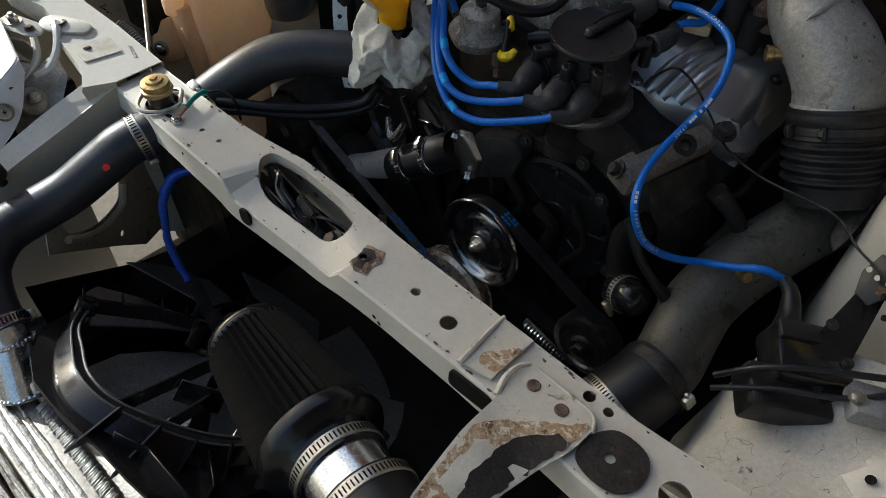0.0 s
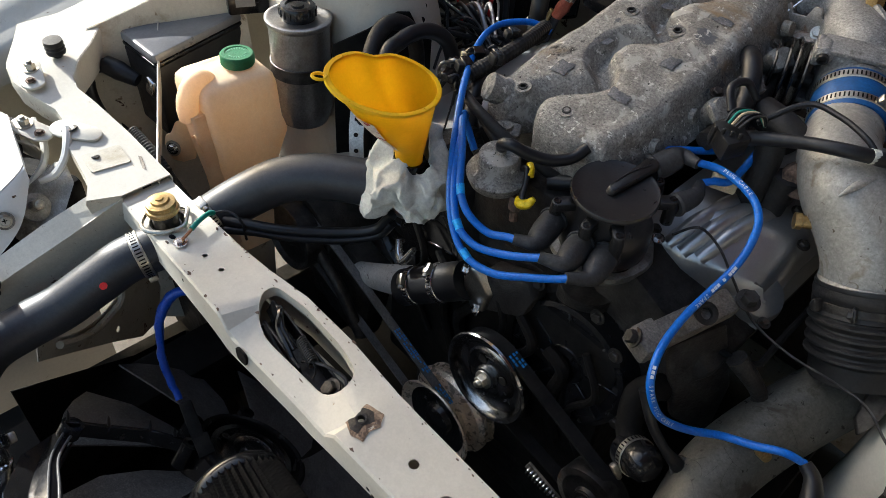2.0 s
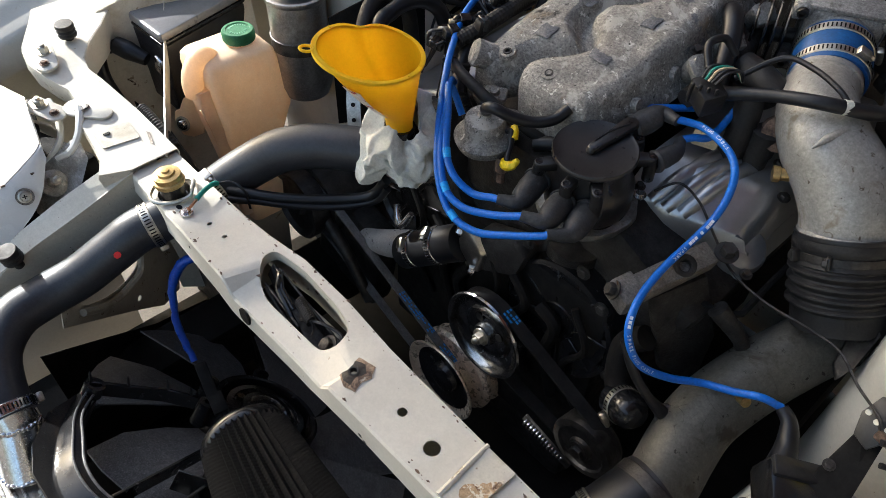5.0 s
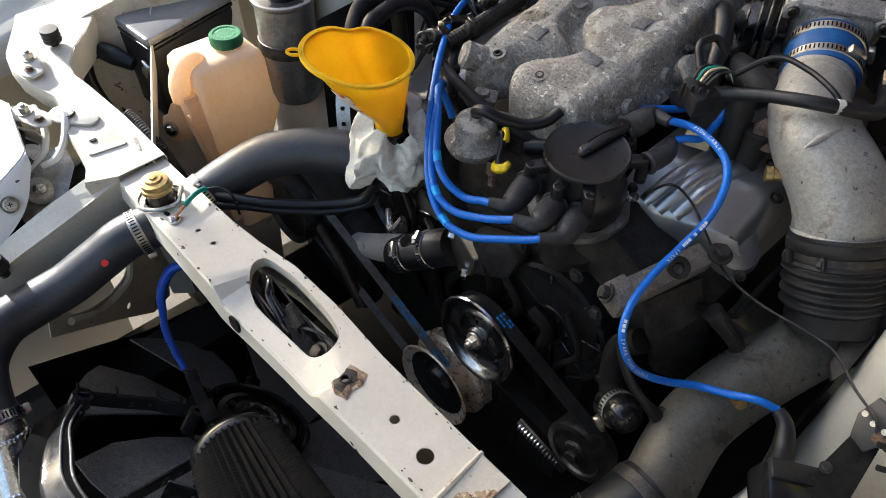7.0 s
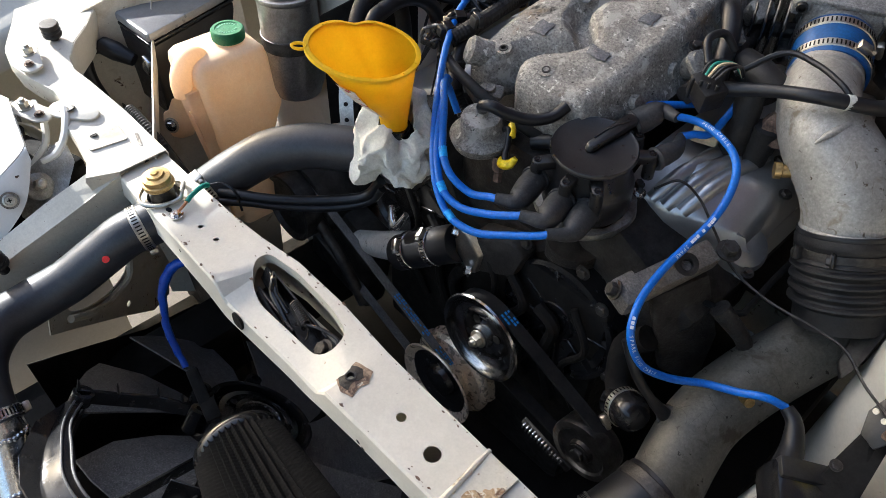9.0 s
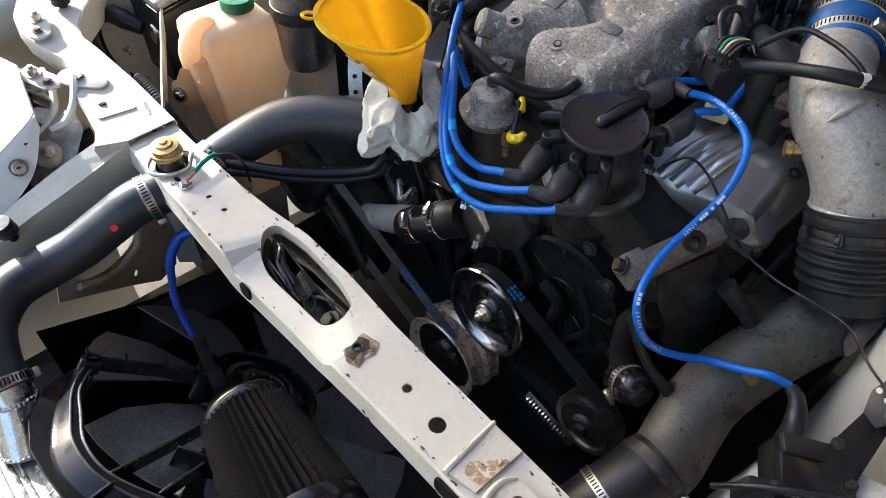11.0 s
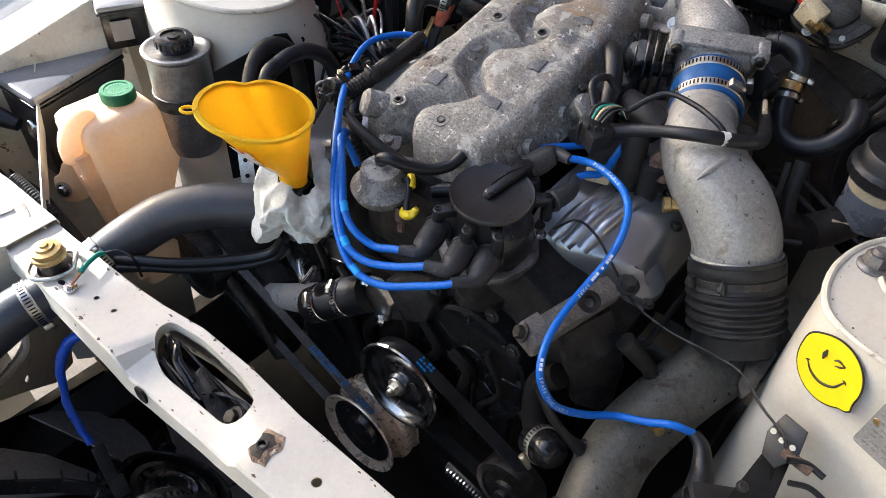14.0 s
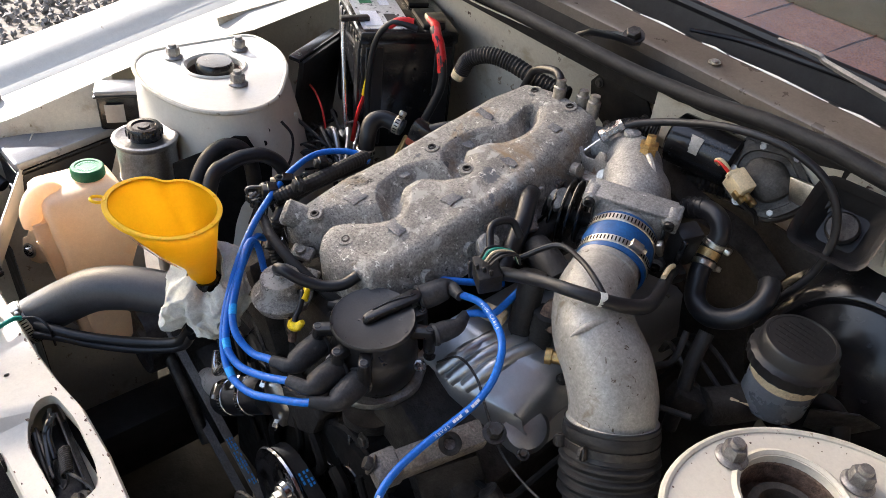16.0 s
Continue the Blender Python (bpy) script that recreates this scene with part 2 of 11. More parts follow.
    if thin:
        tl = nd.new("ShaderNodeBsdfTranslucent")
        ln.new(col, tl.inputs["Color"])
        ms = nd.new("ShaderNodeMixShader")
        ms.inputs[0].default_value = thin
        ln.new(bs.outputs[0], ms.inputs[1])
        ln.new(tl.outputs[0], ms.inputs[2])
        ln.new(ms.outputs[0], nd["Material Output"].inputs["Surface"])
    if bump:
        bp = nd.new("ShaderNodeBump")
        bp.inputs["Strength"].default_value = bump
        bp.inputs["Distance"].default_value = 0.002
        ln.new(noi(bscale, 4.0), bp.inputs["Height"])
        ln.new(bp.outputs["Normal"], bs.inputs["Normal"])
    return mt


RUST = (0.10, 0.045, 0.02)
DIRT = (0.11, 0.09, 0.065)
PAINT = shade("cream_paint", (0.55, 0.525, 0.455), (0.60, 0.575, 0.505), 9, (0.28, 0.45), bump=0.05, bscale=60, coat=0.25, grain=0.03,
              stain=[((0.42, 0.37, 0.27), 7, 0.37, 0.2), ((0.36, 0.30, 0.21), 60, 0.33, 0.06), (RUST, 38, 0.29, 0.02), ((0.05, 0.04, 0.03), 140, 0.27, 0.02)])
PAINT_WORN = shade("worn_cream_paint", (0.51, 0.485, 0.41), (0.57, 0.545, 0.465), 12, (0.35, 0.55), bump=0.1, bscale=80, grain=0.05,
                   stain=[((0.34, 0.28, 0.19), 11, 0.44, 0.15), ((0.26, 0.21, 0.15), 50, 0.38, 0.06), ((0.07, 0.04, 0.03), 26, 0.35, 0.02), ((0.04, 0.03, 0.025), 120, 0.31, 0.02)])
PAINT_SCORCHED = shade("scorched_paint", (0.55, 0.49, 0.38), (0.36, 0.24, 0.13), 16, (0.4, 0.65), bump=0.25, bscale=120, grain=0.15,
                       stain=[((0.20, 0.10, 0.04), 20, 0.52, 0.08), ((0.10, 0.05, 0.025), 55, 0.42, 0.05), ((0.018, 0.014, 0.012), 15, 0.45, 0.04)])
RUST_MAT = shade("rust", (0.05, 0.032, 0.024), (0.19, 0.125, 0.09), 120, (0.7, 0.95), bump=0.6, bscale=400)
PAINT_WHITE = shade("white_paint", (0.72, 0.72, 0.69), (0.77, 0.77, 0.74), 8, (0.2, 0.32), bump=0.03, bscale=40, coat=0.4, grain=0.015,
                    stain=[((0.45, 0.43, 0.38), 9, 0.3, 0.25)])
BLACK_PLASTIC = shade("black_plastic", (0.010, 0.010, 0.0108), (0.020, 0.020, 0.0208), 40, (0.28, 0.5), bump=0.12, bscale=900, spec=0.45, stain=[((0.05, 0.047, 0.043), 14, 0.33, 0.12), ((0.09, 0.085, 0.08), 150, 0.29, 0.03)])
BLACK_GLOSS = shade("black_gloss", (0.007, 0.007, 0.0078), (0.014, 0.014, 0.0148), 25, (0.14, 0.3), bump=0.04, bscale=200, spec=0.6, stain=[((0.045, 0.042, 0.039), 20, 0.32, 0.12), ((0.08, 0.075, 0.07), 170, 0.29, 0.03)])
BLACK_MATT = shade("black_dirty", (0.004, 0.004, 0.004), (0.012, 0.011, 0.010), 35, (0.6, 0.9), bump=0.3, bscale=250, spec=0.2)
RUBBER = shade("rubber", (0.008, 0.0085, 0.010), (0.015, 0.0155, 0.018), 30, (0.30, 0.45), bump=0.1, bscale=500, spec=0.45, stain=[((0.04, 0.038, 0.036), 12, 0.33, 0.15), ((0.09, 0.085, 0.08), 160, 0.28, 0.03)])
RUBBER_DUSTY = shade("dusty_rubber", (0.010, 0.010, 0.011), (0.024, 0.023, 0.022), 45, (0.42, 0.65), bump=0.25, bscale=350, spec=0.35, stain=[((0.06, 0.055, 0.047), 25, 0.36, 0.12), ((0.13, 0.12, 0.105), 130, 0.30, 0.03)])
CAST = shade("cast_aluminium", (0.20, 0.188, 0.168), (0.315, 0.30, 0.272), 24, (0.5, 0.75), metal=0.1, bump=0.8, bscale=420, grain=0.26,
             stain=[((0.40, 0.385, 0.355), 30, 0.44, 0.05), ((0.24, 0.17, 0.10), 9, 0.44, 0.12), ((0.115, 0.118, 0.128), 19, 0.38, 0.02), ((0.022, 0.02, 0.018), 12, 0.34, 0.05), ((0.60, 0.58, 0.54), 90, 0.39, 0.03), ((0.045, 0.042, 0.038), 150, 0.36, 0.03)], fine=((0.12, 0.115, 0.11), 420))
CAST_DARK = shade("grimy_cast_metal", (0.016, 0.014, 0.013), (0.045, 0.041, 0.037), 40, (0.5, 0.8), metal=0.3, bump=0.7, bscale=300, spec=0.35, stain=[((0.07, 0.042, 0.024), 18, 0.38, 0.08), ((0.12, 0.11, 0.10), 90, 0.30, 0.03)])
ALU_GREY = shade("dull_grey_pipe", (0.27, 0.266, 0.247), (0.34, 0.333, 0.313), 14, (0.33, 0.48), metal=0.25, bump=0.22, bscale=160, grain=0.14, scratch=((0.16, 0.14, 0.11), 24, 0.005),
                 stain=[((0.22, 0.195, 0.155), 22, 0.40, 0.07), ((0.10, 0.08, 0.06), 80, 0.36, 0.02), ((0.55, 0.54, 0.51), 90, 0.30, 0.02)])
ALU = shade("raw_aluminium", (0.46, 0.46, 0.455), (0.58, 0.58, 0.575), 60, (0.28, 0.46), metal=1.0, bump=0.15, bscale=300, stain=[((0.25, 0.24, 0.22), 30, 0.32, 0.2)])
ALU_DIRTY = shade("oxidised_aluminium", (0.27, 0.255, 0.23), (0.42, 0.405, 0.375), 80, (0.35, 0.6), metal=0.85, bump=0.4, bscale=250, stain=[((0.16, 0.13, 0.1), 26, 0.42, 0.15)])
STEEL = shade("zinc_steel", (0.46, 0.435, 0.38), (0.58, 0.555, 0.49), 120, (0.28, 0.45), metal=1.0, bump=0.1, bscale=500, stain=[((0.2, 0.16, 0.11), 90, 0.34, 0.12)])
STEEL_BRIGHT = shade("bright_steel", (0.66, 0.67, 0.68), (0.75, 0.75, 0.76), 90, (0.15, 0.3), metal=1.0, bump=0.05, bscale=400)
STEEL_DARK = shade("dark_steel", (0.035, 0.033, 0.032), (0.09, 0.085, 0.08), 60, (0.35, 0.6), metal=0.8, bump=0.3, bscale=300, stain=[((0.08, 0.04, 0.02), 40, 0.36, 0.08)])
CHROME = shade("pulley_steel", (0.30, 0.30, 0.31), (0.42, 0.42, 0.43), 50, (0.12, 0.26), metal=1.0, stain=[((0.05, 0.045, 0.04), 30, 0.38, 0.15)])
BRASS = shade("brass", (0.42, 0.29, 0.12), (0.56, 0.40, 0.18), 90, (0.3, 0.5), metal=0.9, bump=0.15, bscale=300, stain=[((0.16, 0.10, 0.05), 50, 0.4, 0.15)])
BLUE_CABLE = shade("blue_silicone", (0.004, 0.115, 0.50), (0.006, 0.135, 0.56), 30, (0.33, 0.48), bump=0.04, bscale=300, stain=[((0.02, 0.05, 0.22), 25, 0.3, 0.25)])
BLUE_LIGHT = shade("light_blue_band", (0.02, 0.33, 0.80), (0.03, 0.38, 0.85), 60, (0.35, 0.5))
BLUE_SILICONE = shade("blue_coupler", (0.006, 0.06, 0.20), (0.010, 0.085, 0.27), 40, (0.35, 0.5), bump=0.1, bscale=250, stain=[((0.06, 0.09, 0.12), 20, 0.36, 0.2)])
BLUE_TAPE = shade("blue_tape", (0.008, 0.05, 0.34), (0.012, 0.07, 0.42), 60, (0.25, 0.4), bump=0.25, bscale=200)
YELLOW = shade("yellow_plastic", (0.92, 0.60, 0.006), (0.95, 0.66, 0.012), 18, (0.3, 0.42), bump=0.04, bscale=120, thin=0.35, grain=0.02, stain=[((0.75, 0.45, 0.01), 14, 0.31, 0.15)])
YELLOW_TAPE = shade("yellow_tape", (0.85, 0.62, 0.01), (0.75, 0.5, 0.01), 80, (0.25, 0.4), bump=0.3, bscale=200)
AMBER = shade("aged_amber_plastic", (0.93, 0.73, 0.50), (0.95, 0.82, 0.64), 9, (0.28, 0.42), bump=0.08, bscale=90, thin=0.4, grain=0.03, stain=[((0.92, 0.64, 0.36), 7, 0.44, 0.25), ((0.66, 0.42, 0.22), 26, 0.33, 0.08), ((0.34, 0.20, 0.11), 60, 0.28, 0.03)])
GREEN_CAP = shade("green_plastic", (0.012, 0.12, 0.045), (0.02, 0.16, 0.065), 60, (0.4, 0.55), bump=0.2, bscale=500)
GREEN_WORN = shade("worn_green_print", (0.10, 0.30, 0.18), (0.16, 0.36, 0.24), 90, (0.5, 0.65))
CLOTH = shade("white_cloth", (0.56, 0.57, 0.52), (0.66, 0.665, 0.61), 26, (0.8, 0.95), bump=0.6, bscale=700, sss=0.06, grain=0.08, stain=[((0.34, 0.39, 0.36), 20, 0.44, 0.12), ((0.20, 0.21, 0.19), 34, 0.36, 0.08), ((0.40, 0.36, 0.28), 60, 0.36, 0.05)])
TIN = shade("dull_tin", (0.30, 0.29, 0.28), (0.42, 0.41, 0.40), 30, (0.3, 0.5), metal=0.9, bump=0.2, bscale=200, stain=[((0.10, 0.07, 0.05), 16, 0.42, 0.2)])
COVER_SILVER = shade("silver_cover_paint", (0.42, 0.425, 0.435), (0.48, 0.485, 0.495), 8, (0.27, 0.40), metal=0.85, bump=0.04, bscale=150, grain=0.03, stain=[((0.10, 0.095, 0.09), 12, 0.31, 0.05), ((0.03, 0.028, 0.025), 70, 0.29, 0.02)])
TEAL = shade("teal_wire", (0.01, 0.22, 0.17), (0.02, 0.28, 0.22), 60, (0.35, 0.5))
RED = shade("red_plastic", (0.55, 0.018, 0.015), (0.62, 0.03, 0.025), 40, (0.3, 0.45), bump=0.1, bscale=300)
RED_TAPE = shade("red_tape", (0.6, 0.02, 0.02), (0.5, 0.015, 0.015), 60, (0.25, 0.4), bump=0.3, bscale=200)
RUSTY_RED = shade("faded_red_tape", (0.30, 0.06, 0.03), (0.38, 0.10, 0.05), 60, (0.4, 0.6), bump=0.3, bscale=200)
IVORY = shade("ivory_plastic", (0.55, 0.45, 0.28), (0.62, 0.52, 0.34), 60, (0.35, 0.5), bump=0.1, bscale=300, stain=[((0.2, 0.13, 0.07), 60, 0.38, 0.15)])
COPPER = shade("copper_wire", (0.45, 0.2, 0.1), (0.55, 0.28, 0.15), 200, (0.35, 0.5), metal=0.9)
INK_WHITE = shade("white_print", (0.62, 0.66, 0.75), (0.7, 0.72, 0.78), 100, (0.5, 0.6))
INK_BLUE = shade("blue_print", (0.02, 0.24, 0.66), (0.03, 0.30, 0.75), 300, (0.5, 0.7))
INK_DARK = shade("dark_print", (0.012, 0.012, 0.012), (0.03, 0.03, 0.03), 100, (0.5, 0.6))
LABEL_SILVER = shade("silver_label", (0.211, 0.211, 0.211), (0.26, 0.26, 0.254), 60, (0.4, 0.6), metal=0.3, stain=[((0.2, 0.15, 0.1), 40, 0.33, 0.15)])
LEMON = shade("yellow_vinyl", (0.80, 0.60, 0.0), (0.88, 0.68, 0.01), 12, (0.35, 0.5), grain=0.0)
CORE = shade("radiator_core", (0.10, 0.10, 0.10), (0.22, 0.22, 0.22), 200, (0.4, 0.6), metal=0.7, bump=0.5, bscale=700)
FILTER = shade("black_gauze", (0.0035, 0.0037, 0.0042), (0.009, 0.0093, 0.010), 1600, (0.55, 0.8), bump=0.5, bscale=1500, spec=0.10)
HOSE = shade("hose_rubber", (0.022, 0.024, 0.029), (0.036, 0.038, 0.044), 24, (0.34, 0.46), bump=0.10, bscale=500, spec=0.6, grain=0.12, stain=[((0.075, 0.073, 0.072), 14, 0.36, 0.15), ((0.14, 0.135, 0.13), 160, 0.29, 0.03)])
# dusty rubber, paler still for the sun on the drive belt
BELT = shade("dusty_sunlit_belt", (0.09, 0.09, 0.092), (0.14, 0.139, 0.136), 60, (0.5, 0.7), bump=0.3, bscale=600, grain=0.25, stain=[((0.20, 0.195, 0.185), 220, 0.38, 0.05)])
GLASS_DARK = shade("windscreen_glass", (0.80, 0.86, 0.84), (0.82, 0.88, 0.86), 6, (0.0, 0.02), spec=0.5, transmission=1.0, grain=0.0)
# cowl beige darkened in its base colour for shadow and dirt together
COWL_DARK = shade("shaded_dirty_cowl_paint", (0.14, 0.122, 0.10), (0.19, 0.168, 0.14), 9, (0.25, 0.4), metal=0.35, bump=0.06, bscale=90, grain=0.06, stain=[((0.16, 0.13, 0.10), 8, 0.42, 0.2), ((0.06, 0.045, 0.03), 60, 0.32, 0.03)])
FELT = shade("red_brown_felt", (0.34, 0.125, 0.065), (0.42, 0.165, 0.09), 30, (0.85, 0.95), bump=0.5, bscale=700, grain=0.3)
DARK_SEAM = shade("dark_seam", (0.10, 0.04, 0.025), (0.14, 0.055, 0.035), 60, (0.8, 0.95))
BEIGE = shade("beige_trim", (0.20, 0.17, 0.13), (0.25, 0.21, 0.165), 15, (0.6, 0.8), bump=0.2, bscale=400)
# dirty pipe metal, its base darkened further for the shade it lies in
CROSS = shade("dirty_shaded_pipe", (0.060, 0.058, 0.049), (0.095, 0.092, 0.079), 12, (0.42, 0.6), metal=0.25, bump=0.2, bscale=160, grain=0.16, scratch=((0.018, 0.015, 0.012), 26, 0.006), stain=[((0.05, 0.042, 0.032), 18, 0.42, 0.08), ((0.015, 0.012, 0.010), 70, 0.36, 0.02), ((0.15, 0.14, 0.12), 120, 0.30, 0.02)])
GRIME = shade("grimy_mat", (0.035, 0.030, 0.025), (0.075, 0.066, 0.056), 14, (0.7, 0.9), bump=0.4, bscale=120, grain=0.2, stain=[((0.13, 0.115, 0.095), 9, 0.36, 0.1)])
STONE = shade("paving_stone", (0.42, 0.38, 0.33), (0.55, 0.50, 0.44), 14, (0.7, 0.9), bump=0.5, bscale=120, stain=[((0.26, 0.22, 0.18), 10, 0.42, 0.2)])
GRAVEL = shade("gravel", (0.10, 0.095, 0.09), (0.24, 0.23, 0.22), 25, (0.75, 0.95), bump=0.4, bscale=200, island=0.5)
EARTH = shade("earth", (0.10, 0.085, 0.07), (0.16, 0.14, 0.115), 3, (0.8, 0.95), bump=0.6, bscale=30, stain=[((0.05, 0.07, 0.025), 2.2, 0.42, 0.15)])
# near black, so added closing parts read as deep shade
DARK_FLOOR = shade("near_black_metal", (0.006, 0.0055, 0.005), (0.016, 0.015, 0.014), 12, (0.5, 0.8), bump=0.4, bscale=120, spec=0.25)
NUT_STEEL = shade("weathered_nut", (0.16, 0.155, 0.15), (0.28, 0.27, 0.26), 120, (0.35, 0.55), metal=0.7, bump=0.3, bscale=400, stain=[((0.14, 0.08, 0.045), 90, 0.38, 0.1)])

# ---- ground ----
bm = B()
n = 60
rows = []
for j in range(n + 1):
    row = []
    for i in range(n + 1):
        x, y = -4 + (i / n - 0.5) * 14, 0.5 + (j / n - 0.5) * 14
        row.append(bm.verts.new((x, y, -0.62 + 0.02 * noise.noise(Vector((x, y, 0)) * 1.5))))
    rows.append(row)
for j in range(n):
    for i in range(n):
        bm.faces.new((rows[j][i], rows[j][i + 1], rows[j + 1][i + 1], rows[j + 1][i]))
far = [bm.verts.new((x, y, -0.66)) for x, y in ((-900, -900), (900, -900), (900, 900), (-900, 900))]
bm.faces.new(far)
solid("ground", bm, EARTH, "bare earth and thin grass round the car", "ground", kind="structure")

# crushed stone beside the car
rng = random.Random(4)
bm = B()
for i in range(5200):
    x, y = rng.uniform(-5.2, -1.7), rng.uniform(-0.4, 2.8)
    s = rng.uniform(0.012, 0.032)
    c = Vector((x, y, -0.61 + s * 0.3))
    e = Euler((rng.uniform(0, 6), rng.uniform(0, 6), rng.uniform(0, 6))).to_matrix()
    vs = [bm.verts.new(c + e @ Vector(q) * s * rng.uniform(0.7, 1.15)) for q in ((1, 0, 0), (-1, 0, 0), (0, 0.8, 0), (0, -0.8, 0), (0, 0, 0.6), (0, 0, -0.6))]
    for a, b in ((0, 2), (2, 1), (1, 3), (3, 0)):
        bm.faces.new((vs[a], vs[b], vs[4]))
        bm.faces.new((vs[b], vs[a], vs[5]))
solid("gravel", bm, GRAVEL, "loose grey crushed stone beside the car", "gravel", kind="stuff", angle=5)

# broken paving near the front corner
PAVING = (((-1.45, -0.50), (-1.25, -0.40), (-1.05, -0.42), (-1.02, -0.58), (-1.28, -0.66)), ((-1.30, -0.70), (-1.0, -0.62), (-0.92, -0.85), (-1.2, -0.95)),
          ((-1.75, -0.45), (-1.5, -0.52), (-1.34, -0.70), (-1.5, -0.9), (-1.8, -0.75)), ((-1.0, -0.38), (-0.8, -0.42), (-0.78, -0.62), (-0.98, -0.58)))
for poly in PAVING:
    bm = B()
    prism(bm, [(x, y, -0.615) for x, y in rounded(poly, 0.04, 4)], (0, 0, 0.03), 0.006)
    lump(bm, 0.006, 14)
    solid("paving_stone", bm, STONE, "pale flat irregular paving stone set in earth", "paving", "broken paving", kind="structure")

# ---- car body ----
def strip(bm, a, b, thick=0.0):
    """Joins two lines of points into a skin."""
    va, vb = [bm.verts.new(p) for p in a], [bm.verts.new(p) for p in b]
    for i in range(len(va) - 1):
        bm.faces.new((va[i], va[i + 1], vb[i + 1], vb[i]))
    return bm


def skin(rows_, thick=0.0015):
    """A sheet through rows of points, given a thickness."""
    bm = B()
    grid = [[bm.verts.new(p) for p in r] for r in rows_]
    for r1, r2 in zip(grid, grid[1:]):
        for i in range(len(r1) - 1):
            bm.faces.new((r1[i], r1[i + 1], r2[i + 1], r2[i]))
    bmesh.ops.recalc_face_normals(bm, faces=bm.faces[:])
    bmesh.ops.solidify(bm, geom=bm.faces[:], thickness=thick)
    return bm


FEND_Y = [-0.33, -0.2, -0.05, 0.1, 0.25, 0.4, 0.55, 0.75, 1.0, 1.4]


def fender_rows(side):
    rise = lambda y: 0.262 + 0.235 * (y - 0.114) - 0.06 * max(0.0, y - 0.55)
    rows_ = []
    for dx, dz in ((-0.015, -0.07), (-0.012, -0.03), (0.0, -0.018), (0.028, -0.016), (0.04, -0.006), (0.055, 0.002), (0.08, 0.012), (0.115, 0.012), (0.14, -0.005), (0.155, -0.06), (0.165, -0.2), (0.16, -0.55)):
        rows_.append([((-0.705 - dx) * side, y, rise(y) + dz) for y in FEND_Y])
    return rows_


tagged(new("fender_1", finish(skin(fender_rows(1)), "fender_1", PAINT, 50)), "cream painted front fender with a folded inner ledge", "fender", kind="structure")
tagged(new("fender_2", finish(skin(fender_rows(-1)), "fender_2", PAINT, 50)), "cream painted front fender with a folded inner ledge", "fender", kind="structure")

def smooth_step(t):
    t = min(1.0, max(0.0, t))
    return t * t * (3 - 2 * t)


# strut tower on the battery side
TF = [(-0.572, 0.300), (-0.540, 0.265), (-0.500, 0.252), (-0.440, 0.246), (-0.385, 0.256), (-0.335, 0.275), (-0.305, 0.315), (-0.300, 0.360), (-0.320, 0.400), (-0.350, 0.425), (-0.41, 0.47), (-0.48, 0.495), (-0.566, 0.490)]


